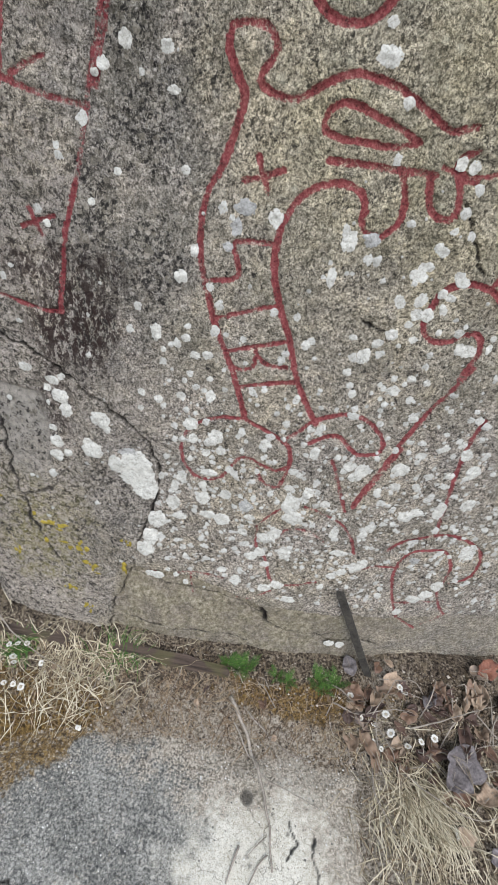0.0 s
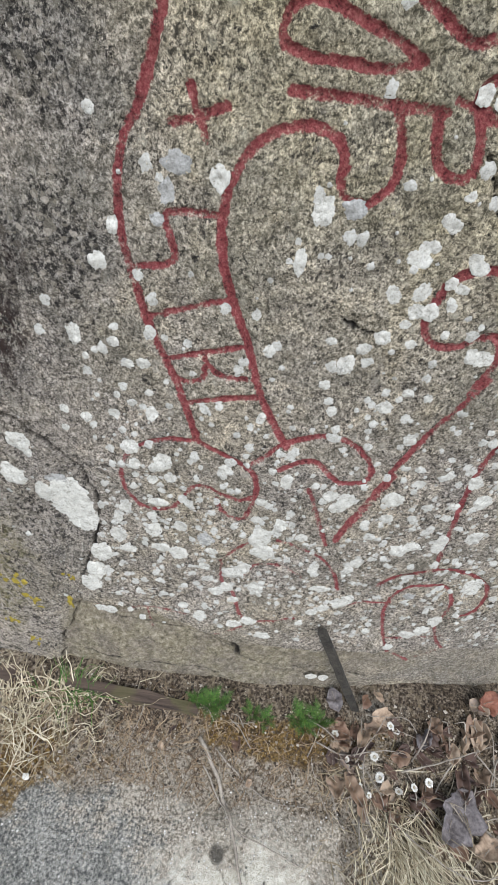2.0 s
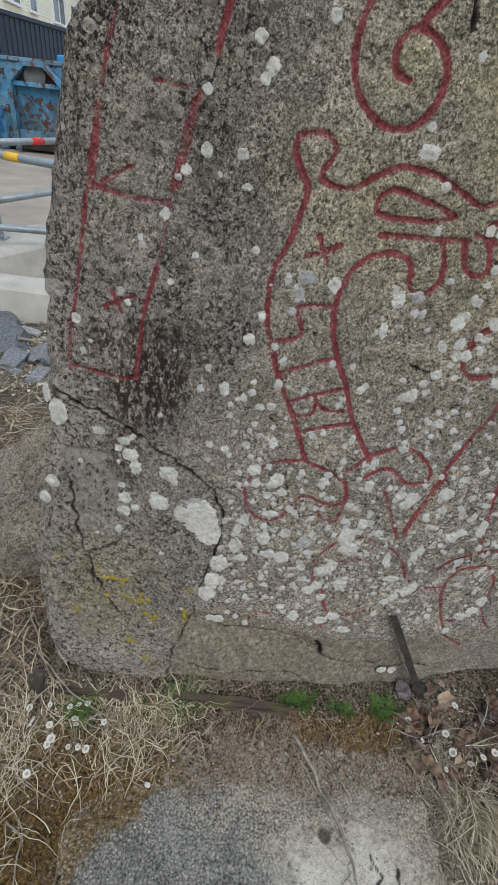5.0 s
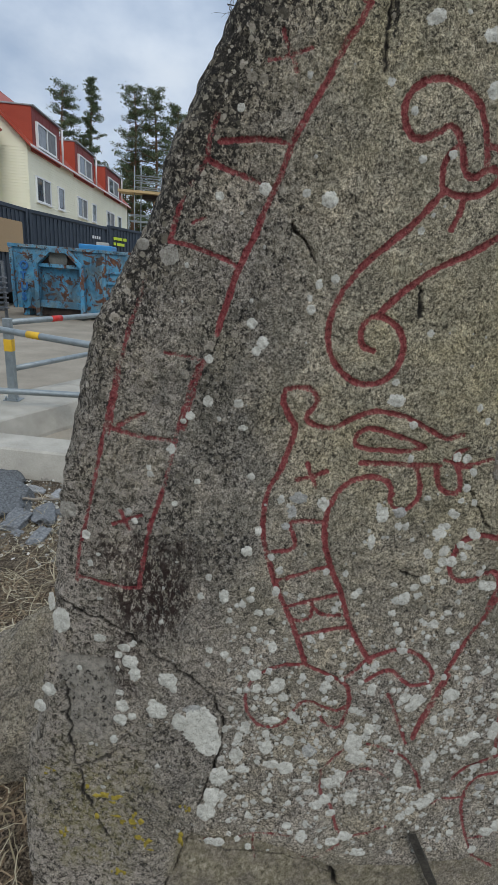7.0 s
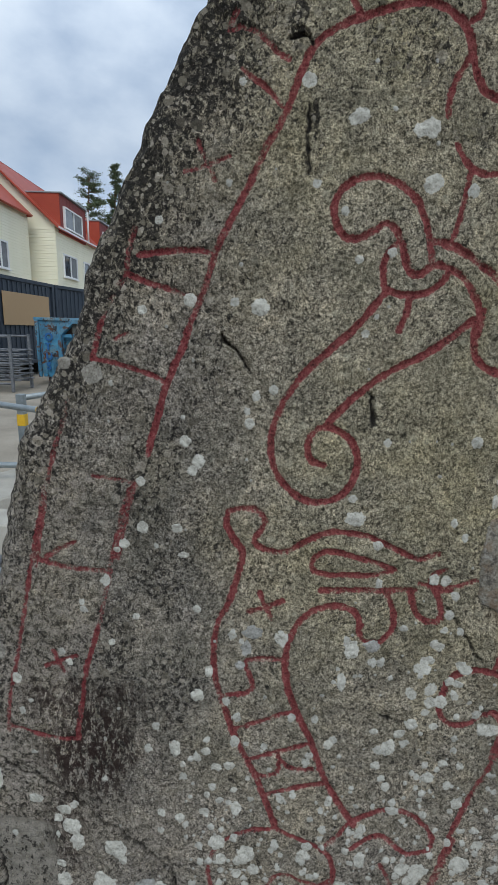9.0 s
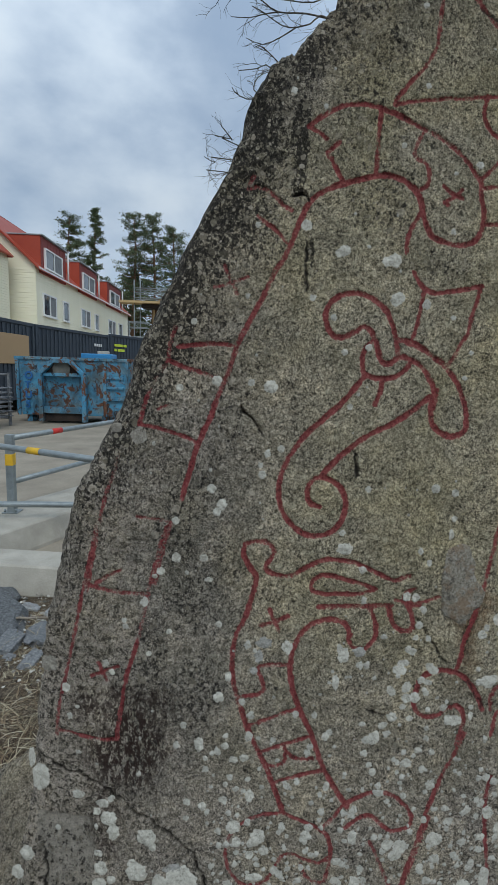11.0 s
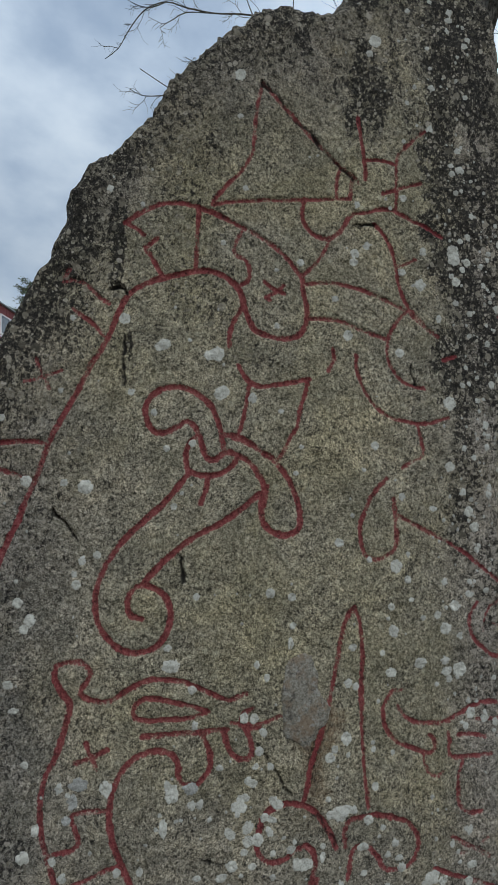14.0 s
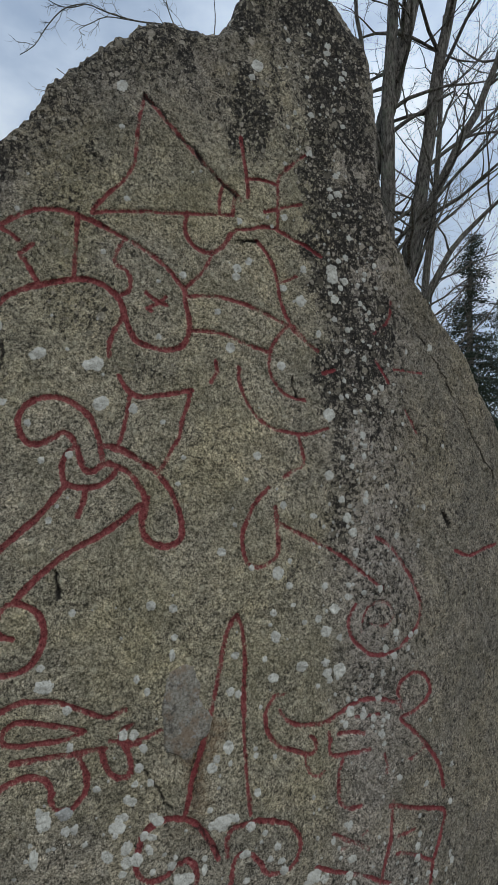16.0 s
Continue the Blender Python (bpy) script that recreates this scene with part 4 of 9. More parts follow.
carve("bird_small_head", 0.0058, 0.78, (0.554, 1.376), (0.543, 1.362), (0.536, 1.345), (0.539, 1.318), (0.55, 1.298), (0.566, 1.283), (0.591, 1.273), (0.615, 1.262), (0.631, 1.259), (0.64, 1.268), (0.64, 1.283), (0.629, 1.291))
carve("bird_small_back", 0.0058, 0.78, (0.565, 1.35), (0.581, 1.329), (0.605, 1.317), (0.633, 1.311), (0.661, 1.311), (0.69, 1.321), (0.72, 1.335), (0.746, 1.342), (0.78, 1.339), (0.817, 1.328), (0.833, 1.323), (0.843, 1.307))
carve("far_head", 0.0060, 0.80, (0.843, 1.322), (0.833, 1.345), (0.844, 1.366), (0.873, 1.375), (0.902, 1.368), (0.923, 1.342), (0.922, 1.321), (0.901, 1.303), (0.871, 1.294), (0.839, 1.29), (0.87, 1.258), (0.905, 1.222), (0.936, 1.183), (0.954, 1.147), (0.964, 1.11))
carve("far_rune_a", 0.0056, 0.76, (0.67, 1.29), (0.672, 1.274), (0.673, 1.249), (0.718, 1.243), (0.763, 1.241))
carve("far_rune_b", 0.0050, 0.68, (0.621, 1.259), (0.62, 1.241), (0.628, 1.223), (0.643, 1.216), (0.658, 1.221))
carve("far_rune_c", 0.0054, 0.70, (0.691, 1.285), (0.719, 1.284), (0.754, 1.274))
carve("far_rune_d", 0.0052, 0.70, (0.704, 1.24), (0.692, 1.216), (0.688, 1.187), (0.691, 1.158), (0.711, 1.141), (0.74, 1.138))
carve("far_branch", 0.0050, 0.68, (0.905, 1.216), (0.885, 1.208), (0.86, 1.2))
carve("far_box", 0.0062, 0.78, (0.81, 1.12), (0.851, 1.106), (0.916, 1.081), (0.966, 1.057), (0.966, 1.034), (0.954, 1.009), (0.94, 0.991), (0.927, 0.962), (0.919, 0.926))
carve("far_box_left", 0.0058, 0.74, (0.819, 1.127), (0.814, 1.094), (0.806, 1.052), (0.792, 1.012), (0.784, 0.977))
carve("far_box_low", 0.0052, 0.70, (0.822, 1.025), (0.864, 1.005), (0.927, 0.966))
carve("far_box_knot", 0.0050, 0.68, (0.827, 1.057), (0.85, 1.054), (0.878, 1.048))
carve("bird_small_tick", 0.0050, 0.60, (0.559, 1.379), (0.578, 1.377))
carve("far_rune_e", 0.0046, 0.62, (0.731, 1.31), (0.785, 1.307))
carve("far_stub", 0.0050, 0.64, (0.798, 1.224), (0.804, 1.203), (0.801, 1.185))
carve("far_x_a", 0.0060, 0.76, (0.678, 1.098), (0.72, 1.074), (0.755, 1.053))
carve("far_x_b", 0.0058, 0.74, (0.639, 1.045), (0.688, 1.024), (0.751, 1.0), (0.807, 0.966))
carve("far_x_c", 0.0044, 0.58, (0.753, 1.088), (0.726, 1.073), (0.695, 1.065))
crack("block_crack", 0.0025, 0.016, (-0.486, 0.992), (-0.455, 0.982), (-0.424, 0.972), (-0.372, 0.949), (-0.318, 0.919), (-0.263, 0.881), (-0.205, 0.847), (-0.169, 0.816), (-0.138, 0.776), (-0.119, 0.726), (-0.12, 0.662), (-0.136, 0.593), (-0.154, 0.519), (-0.173, 0.44), (-0.179, 0.388), (-0.201, 0.332), (-0.223, 0.238), (-0.238, 0.124))
crack("block_vein", 0.0032, 0.006, (-0.458, 0.786), (-0.454, 0.708), (-0.443, 0.62), (-0.425, 0.529), (-0.393, 0.436), (-0.356, 0.364))
crack("block_vein_side", 0.0026, 0.004, (-0.443, 0.571), (-0.405, 0.592), (-0.355, 0.625), (-0.331, 0.681))
crack("apex_groove", 0.0026, 0.0045, (0.297, 2.539), (0.336, 2.497), (0.38, 2.455), (0.413, 2.424), (0.446, 2.39), (0.48, 2.366))
crack("foot_seam_a", 0.0025, 0.008, (-0.179, 0.377), (-0.082, 0.362), (-0.021, 0.361), (0.056, 0.345), (0.122, 0.319), (0.175, 0.288))
crack("foot_seam_b", 0.0060, 0.020, (0.163, 0.312), (0.182, 0.264), (0.218, 0.231))
crack("foot_seam_c", 0.0020, 0.006, (0.218, 0.231), (0.322, 0.217), (0.401, 0.243))
crack("foot_flake_a", 0.0030, 0.008, (0.32, 0.222), (0.38, 0.20), (0.44, 0.215), (0.50, 0.205))
crack("foot_flake_b", 0.0026, 0.007, (-0.20, 0.19), (-0.08, 0.165), (0.06, 0.17), (0.14, 0.155))
crack("pit_a", 0.0020, 0.007, (0.2, 1.115), (0.219, 1.106), (0.242, 1.095))
crack("mid_crack", 0.0032, 0.010, (-0.07, 1.715), (-0.054, 1.694), (-0.033, 1.67), (-0.022, 1.659))
# slot_b and slot_d: deep shade of the notch painted black by the cleft mask
crack("slot_b", 0.0045, 0.009, (0.02, 2.119), (0.036, 2.117), (0.052, 2.106))
crack("slot_d", 0.0025, 0.006, (0.028, 2.129), (0.04, 2.124), (0.048, 2.114))
crack("bowl_slit", 0.0022, 0.006, (0.597, 1.997), (0.596, 1.98), (0.599, 1.964))
crack("fold_gap", 0.0030, 0.008, (0.476, 2.275), (0.498, 2.268), (0.524, 2.269))
crack("slot_c", 0.0025, 0.006, (0.052, 2.031), (0.049, 1.99), (0.044, 1.947))
crack("mid_slit", 0.0028, 0.008, (0.146, 1.633), (0.155, 1.613), (0.158, 1.592))
crack("patch_crack", 0.0030, 0.010, (0.299, 1.304), (0.32, 1.264), (0.345, 1.228), (0.366, 1.212))
crack("patch_crack_low", 0.0022, 0.004, (0.400, 1.168), (0.422, 1.145), (0.443, 1.112))
crack("ridge_seam", 0.0020, 0.004, (0.703, 2.181), (0.785, 2.184), (0.851, 2.163), (0.942, 2.09), (1.017, 1.997), (1.124, 1.864), (1.197, 1.777))
crack("far_pit", 0.0040, 0.01, (0.986, 1.708), (1.005, 1.674))
crack("far_crack", 0.0020, 0.005, (0.897, 1.901), (0.927, 1.889), (0.938, 1.851))
LICHEN_LOW_A = [(-0.136, 1.416, 0.01, 0.009), (-0.125, 1.372, 0.01, 0.006), (-0.103, 1.282, 0.008, 0.007), (-0.082, 1.175, 0.007, 0.011), (-0.1, 1.133, 0.012, 0.012), (0.142, 1.444, 0.017, 0.013), (0.136, 1.476, 0.008, 0.007), (0.18, 1.401, 0.008, 0.008), (0.292, 1.345, 0.009, 0.009), (0.034, 1.242, 0.011, 0.014), (0.148, 1.228, 0.013, 0.018), (0.134, 1.173, 0.008, 0.017), (0.291, 1.233, 0.009, 0.009), (0.277, 1.209, 0.009, 0.008), (0.271, 1.193, 0.011, 0.009), (0.335, 1.196, 0.01, 0.009), (0.252, 1.149, 0.009, 0.01), (0.284, 1.161, 0.01, 0.011), (0.299, 1.137, 0.012, 0.011), (0.326, 1.169, 0.009, 0.007), (0.322, 1.147, 0.007, 0.007), (0.291, 1.094, 0.008, 0.007), (0.235, 1.077, 0.01, 0.01), (0.254, 1.097, 0.011, 0.011)]
LICHEN_LOW_B = [(0.276, 1.117, 0.008, 0.007), (-0.138, 1.03, 0.011, 0.018), (-0.085, 1.03, 0.009, 0.009), (-0.067, 1.0, 0.01, 0.009), (-0.045, 1.004, 0.011, 0.01), (-0.082, 0.948, 0.006, 0.006), (-0.036, 0.959, 0.007, 0.007), (-0.032, 0.924, 0.01, 0.014), (-0.086, 0.916, 0.01, 0.01), (-0.017, 1.049, 0.006, 0.005), (0.119, 1.055, 0.009, 0.01), (0.22, 1.051, 0.013, 0.016), (0.193, 1.082, 0.008, 0.006), (0.2, 1.017, 0.009, 0.008), (0.29, 0.994, 0.014, 0.011), (0.314, 1.022, 0.009, 0.008), (0.341, 1.021, 0.007, 0.007), (0.342, 0.947, 0.01, 0.013), (0.22, 0.977, 0.008, 0.01), (0.124, 0.949, 0.007, 0.011), (0.384, 1.089, 0.016, 0.013), (-0.063, 0.86, 0.014, 0.015), (-0.056, 0.826, 0.01, 0.014), (-0.013, 0.837, 0.016, 0.021)]
LICHEN_LOW_C = [(-0.025, 0.822, 0.011, 0.013), (-0.029, 0.793, 0.01, 0.01), (0.0, 0.805, 0.011, 0.011), (0.085, 0.844, 0.012, 0.011), (-0.059, 0.774, 0.006, 0.009), (-0.018, 0.744, 0.019, 0.011), (-0.074, 0.72, 0.012, 0.014), (0.152, 0.787, 0.011, 0.01), (0.182, 0.84, 0.011, 0.017), (0.157, 0.856, 0.007, 0.008), (0.258, 0.819, 0.015, 0.013), (0.285, 0.812, 0.017, 0.018), (0.275, 0.793, 0.016, 0.015), (0.358, 0.827, 0.018, 0.016), (0.33, 0.765, 0.009, 0.011), (0.361, 0.782, 0.013, 0.012), (0.458, 0.827, 0.011, 0.009), (0.387, 0.868, 0.011, 0.01), (0.424, 0.893, 0.009, 0.01), (0.473, 0.881, 0.013, 0.013), (0.233, 0.71, 0.013, 0.011), (0.192, 0.735, 0.013, 0.016), (0.15, 0.741, 0.012, 0.009), (-0.087, 0.645, 0.017, 0.025)]
LICHEN_LOW_D = [(-0.028, 0.709, 0.01, 0.011), (-0.024, 0.672, 0.016, 0.02), (0.023, 0.692, 0.014, 0.016), (0.163, 0.696, 0.019, 0.029), (0.173, 0.66, 0.023, 0.022), (-0.075, 0.605, 0.015, 0.01), (-0.009, 0.625, 0.02, 0.012), (0.022, 0.62, 0.019, 0.019), (0.082, 0.641, 0.013, 0.01), (0.073, 0.593, 0.012, 0.012), (0.127, 0.582, 0.02, 0.018), (0.145, 0.601, 0.015, 0.018), (0.272, 0.63, 0.011, 0.021), (0.345, 0.658, 0.013, 0.016), (0.336, 0.637, 0.01, 0.012), (0.409, 0.704, 0.018, 0.015), (0.427, 0.719, 0.015, 0.013), (0.474, 0.729, 0.013, 0.026), (0.527, 0.754, 0.017, 0.019), (0.102, 0.515, 0.017, 0.013), (0.121, 0.531, 0.014, 0.015), (0.177, 0.543, 0.017, 0.023), (0.299, 0.566, 0.022, 0.011), (0.348, 0.523, 0.017, 0.02)]
LICHEN_LOW_E = [(0.363, 0.539, 0.013, 0.016), (0.3, 0.49, 0.015, 0.012), (0.321, 0.504, 0.014, 0.014), (0.562, 0.486, 0.016, 0.019), (0.52, 0.434, 0.018, 0.015), (0.545, 0.455, 0.018, 0.015), (0.151, 0.415, 0.018, 0.013), (0.179, 0.431, 0.017, 0.015), (0.215, 0.38, 0.019, 0.013), (0.076, 0.429, 0.013, 0.021), (0.139, 0.493, 0.012, 0.01), (-0.132, 0.397, 0.012, 0.011), (-0.112, 0.394, 0.015, 0.013), (0.041, 0.458, 0.012, 0.01), (-0.049, 0.481, 0.009, 0.01), (0.283, 0.446, 0.009, 0.013), (0.431, 0.431, 0.01, 0.013), (0.497, 0.379, 0.012, 0.014), (0.365, 0.199, 0.014, 0.013), (0.395, 0.198, 0.012, 0.013), (-0.068, 0.409, 0.007, 0.008), (-0.042, 0.389, 0.007, 0.009), (-0.089, 0.422, 0.007, 0.006), (-0.171, 0.718, 0.042, 0.050)]
LICHEN_LOW_F = [(-0.151, 0.676, 0.029, 0.039), (-0.213, 0.723, 0.018, 0.025), (-0.462, 0.943, 0.019, 0.027), (-0.483, 0.982, 0.007, 0.02), (-0.383, 0.914, 0.015, 0.011), (-0.334, 0.895, 0.015, 0.011), (-0.321, 0.863, 0.018, 0.016), (-0.31, 0.836, 0.013, 0.019), (-0.345, 0.876, 0.009, 0.009), (-0.242, 0.828, 0.021, 0.021), (-0.23, 0.809, 0.01, 0.013), (-0.261, 0.747, 0.023, 0.021), (-0.271, 0.765, 0.011, 0.012), (-0.335, 0.753, 0.014, 0.018), (-0.339, 0.715, 0.015, 0.017), (-0.341, 0.786, 0.009, 0.009), (-0.315, 0.727, 0.01, 0.011), (-0.491, 0.774, 0.015, 0.017), (-0.514, 0.727, 0.013, 0.015), (-0.121, 0.585, 0.022, 0.025), (-0.134, 0.528, 0.018, 0.026), (-0.144, 0.489, 0.021, 0.025), (-0.086, 0.692, 0.01, 0.011), (-0.065, 0.606, 0.012, 0.01)]
LICHEN_LOW_G = [(-0.128, 0.9, 0.01, 0.009), (-0.16, 0.909, 0.008, 0.008), (-0.161, 0.875, 0.007, 0.007), (-0.124, 1.0, 0.005, 0.006), (-0.19, 1.416, 0.01, 0.012), (-0.22, 1.387, 0.009, 0.008), (-0.233, 1.376, 0.006, 0.005), (-0.202, 1.265, 0.007, 0.006), (-0.242, 1.219, 0.006, 0.006), (-0.317, 1.174, 0.007, 0.006), (-0.411, 1.136, 0.009, 0.01)]
LICHEN_LOW = LICHEN_LOW_A + LICHEN_LOW_B + LICHEN_LOW_C + LICHEN_LOW_D + LICHEN_LOW_E + LICHEN_LOW_F + LICHEN_LOW_G
LICHEN_MID_A = [(0.358, 1.474, 0.006, 0.012), (0.362, 1.506, 0.007, 0.007), (0.557, 1.489, 0.01, 0.013), (0.665, 1.488, 0.013, 0.012), (0.694, 1.409, 0.016, 0.016), (0.667, 1.406, 0.011, 0.01), (0.553, 1.411, 0.012, 0.01), (0.684, 1.531, 0.011, 0.011), (0.649, 1.514, 0.008, 0.009), (0.553, 1.534, 0.007, 0.008), (0.476, 1.463, 0.009, 0.008), (0.535, 1.449, 0.006, 0.006), (0.462, 1.303, 0.011, 0.014), (0.44, 1.285, 0.008, 0.009), (0.431, 1.271, 0.011, 0.01), (0.466, 1.273, 0.005, 0.006), (0.517, 1.275, 0.006, 0.006), (0.519, 1.211, 0.008, 0.008), (0.45, 1.172, 0.018, 0.014), (0.433, 1.171, 0.01, 0.009), (0.463, 1.178, 0.01, 0.009), (0.282, 1.238, 0.008, 0.009), (0.327, 1.203, 0.009, 0.009), (0.269, 1.206, 0.009, 0.009)]
LICHEN_MID_B = [(0.259, 1.195, 0.009, 0.009), (0.312, 1.173, 0.008, 0.008), (0.281, 1.156, 0.01, 0.011), (0.283, 1.135, 0.011, 0.011), (0.247, 1.155, 0.008, 0.009), (0.505, 1.154, 0.01, 0.009), (0.419, 1.116, 0.006, 0.006), (0.428, 1.198, 0.006, 0.006), (0.371, 1.09, 0.009, 0.013), (0.419, 1.097, 0.006, 0.01), (0.327, 1.113, 0.006, 0.007), (0.319, 1.153, 0.006, 0.006), (0.491, 1.105, 0.007, 0.006), (0.719, 1.322, 0.01, 0.011), (0.612, 1.426, 0.014, 0.012), (0.634, 1.029, 0.017, 0.013), (0.717, 1.043, 0.012, 0.009), (0.657, 1.021, 0.011, 0.009), (0.711, 1.012, 0.009, 0.009), (0.497, 1.061, 0.008, 0.006), (0.314, 1.418, 0.006, 0.008), (0.295, 1.441, 0.006, 0.008), (0.296, 1.264, 0.005, 0.006), (0.274, 1.346, 0.008, 0.009)]
LICHEN_MID_C = [(0.481, 1.393, 0.007, 0.008), (0.467, 1.399, 0.009, 0.009), (0.526, 1.362, 0.004, 0.005), (0.618, 1.51, 0.007, 0.006), (0.595, 1.545, 0.006, 0.005)]
LICHEN_MID = LICHEN_MID_A + LICHEN_MID_B + LICHEN_MID_C
LICHEN_HIGH_A = [(0.591, 0.607, 0.019, 0.025), (0.501, 0.842, 0.017, 0.019), (-0.118, 1.765, 0.01, 0.01), (-0.19, 1.75, 0.008, 0.008), (-0.012, 1.757, 0.013, 0.013), (-0.123, 1.556, 0.01, 0.01), (-0.102, 1.525, 0.011, 0.012), (-0.112, 1.51, 0.009, 0.009), (-0.192, 1.491, 0.008, 0.008), (0.202, 2.0, 0.011, 0.011), (0.11, 2.013, 0.009, 0.009), (0.047, 2.063, 0.011, 0.011), (0.223, 1.929, 0.013, 0.013), (0.127, 1.827, 0.007, 0.007), (0.185, 1.563, 0.007, 0.007), (0.174, 1.837, 0.007, 0.007), (0.01, 1.638, 0.008, 0.008), (-0.025, 1.586, 0.009, 0.009), (0.142, 1.723, 0.007, 0.007), (-0.164, 1.877, 0.007, 0.007), (0.319, 1.567, 0.01, 0.01), (0.528, 2.657, 0.014, 0.014), (0.254, 2.55, 0.012, 0.013)]
LICHEN_HIGH_B = [(0.69, 2.232, 0.015, 0.015), (0.692, 2.215, 0.014, 0.014), (0.721, 2.212, 0.009, 0.009), (0.467, 2.049, 0.011, 0.011), (0.574, 2.02, 0.01, 0.01), (0.619, 2.159, 0.013, 0.013), (0.581, 2.182, 0.008, 0.008), (0.481, 2.211, 0.01, 0.01), (0.479, 2.194, 0.009, 0.009), (0.678, 1.924, 0.015, 0.015), (0.675, 1.799, 0.011, 0.011), (0.521, 1.838, 0.009, 0.009), (0.563, 1.609, 0.014, 0.014), (0.586, 1.584, 0.008, 0.008), (0.217, 2.003, 0.014, 0.015), (0.228, 1.933, 0.013, 0.013), (0.12, 2.018, 0.012, 0.012), (-0.014, 1.757, 0.014, 0.014), (0.695, 2.169, 0.01, 0.01), (0.225, 2.215, 0.006, 0.006), (0.583, 2.332, 0.008, 0.008), (0.359, 1.559, 0.009, 0.009), (0.717, 1.711, 0.011, 0.011), (0.731, 1.68, 0.011, 0.011)]
LICHEN_HIGH_C = [(0.449, 1.656, 0.009, 0.009), (0.508, 1.623, 0.006, 0.006)]
LICHEN_HIGH = LICHEN_HIGH_A + LICHEN_HIGH_B + LICHEN_HIGH_C
LICHEN_THIN = [(-0.011, 1.248, 0.019, 0.013), (-0.021, 1.219, 0.01, 0.015), (-0.031, 1.19, 0.009, 0.008), (0.18, 1.234, 0.014, 0.011), (0.069, 0.671, 0.016, 0.021), (0.478, 0.568, 0.015, 0.012), (-0.184, 0.759, 0.025, 0.015)]
YELLOW_SPOTS = [(-0.359, 0.502, 0.023, 0.017), (-0.323, 0.433, 0.026, 0.016), (-0.301, 0.44, 0.015, 0.018), (-0.278, 0.377, 0.018, 0.019), (-0.185, 0.488, 0.009, 0.015), (-0.194, 0.397, 0.01, 0.021), (-0.345, 0.281, 0.013, 0.014), (-0.497, 0.559, 0.01, 0.009), (-0.467, 0.383, 0.012, 0.017), (-0.293, 0.205, 0.013, 0.017)]

LEFT = [(-0.562, 0.02), (-0.560, 0.16), (-0.563, 0.27), (-0.570, 0.38), (-0.568, 0.48), (-0.552, 0.6), (-0.518, 0.74), (-0.498, 0.85), (-0.490, 0.95), (-0.484, 1.04), (-0.470, 1.15), (-0.463, 1.22), (-0.462, 1.285), (-0.450, 1.345), (-0.438, 1.40), (-0.424, 1.46), (-0.411, 1.51), (-0.390, 1.555), (-0.366, 1.605), (-0.338, 1.66), (-0.312, 1.71), (-0.292, 1.77), (-0.270, 1.84), (-0.254, 1.885), (-0.226, 1.945), (-0.195, 2.005), (-0.178, 2.045), (-0.146, 2.095), (-0.118, 2.15), (-0.1, 2.19), (-0.083, 2.245), (-0.078, 2.275), (-0.058, 2.320)]
TOP = [(-0.058, 2.320), (-0.026, 2.370), (0.027, 2.402), (0.06, 2.44), (0.1, 2.488), (0.112, 2.53), (0.148, 2.578), (0.19, 2.625), (0.236, 2.668), (0.285, 2.71), (0.345, 2.731), (0.395, 2.736), (0.444, 2.742), (0.47, 2.772), (0.49, 2.82), (0.515, 2.862), (0.56, 2.89), (0.62, 2.902), (0.678, 2.897), (0.73, 2.85), (0.775, 2.804), (0.806, 2.745)]
RIGHT = [(1.56, 0.02), (1.59, 0.50), (1.56, 1.0), (1.46, 1.45), (1.33, 1.75), (1.225, 1.93), (1.125, 2.045), (1.015, 2.135), (0.92, 2.218), (0.886, 2.28), (0.854, 2.355), (0.826, 2.44), (0.822, 2.56), (0.826, 2.68), (0.806, 2.745)]
BOTTOM = [(-0.562, 0.02), (1.56, 0.02)]


def segment_distance(px, pz, line):
    """Distance of points to a sampled line."""
    best = np.full(px.shape, 1e9)
    for a in range(0, len(line) - 1, 2):
        ax, az = line[a]
        bx, bz = line[min(a + 2, len(line) - 1)]
        dx, dz = bx - ax, bz - az
        k = np.clip(((px - ax) * dx + (pz - az) * dz) / max(dx * dx + dz * dz, 1e-12), 0, 1)
        np.minimum(best, (px - ax - k * dx) ** 2 + (pz - az - k * dz) ** 2, out=best)
    return np.sqrt(best)


def blob(x, z, cx, cz, rx, rz, soft=0.45, seed=11, ragged=0.35):
    """A soft, ragged patch, 1 inside and 0 outside."""
    d = np.hypot((x - cx) / rx, (z - cz) / rz) + ragged * vnoise(x, z, 0.035, seed) + 0.5 * ragged * vnoise(x, z, 0.012, seed + 1)
    return 1 - smoothstep(1 - soft, 1 + soft, d)


def streak(x, z, cx, top, low, half, soft=0.5, lean=0.0):
    """A run of dark growth down the face."""
    mid = cx + lean * (top - z) + 0.012 * vnoise(x * 0 + 0.3, z, 0.10, 21)
    side = np.abs(x - mid) / half + 0.5 * vnoise(x, z, 0.03, 22) + 0.8 * vnoise(x, z, 0.11, 23) + 0.3 * vnoise(x, z, 0.014, 24)
    ends = smoothstep(low - 0.05, low + 0.09, z) * (1 - smoothstep(top - 0.03, top + 0.05, z))
    return (1 - smoothstep(1 - soft, 1 + soft, side)) * ends


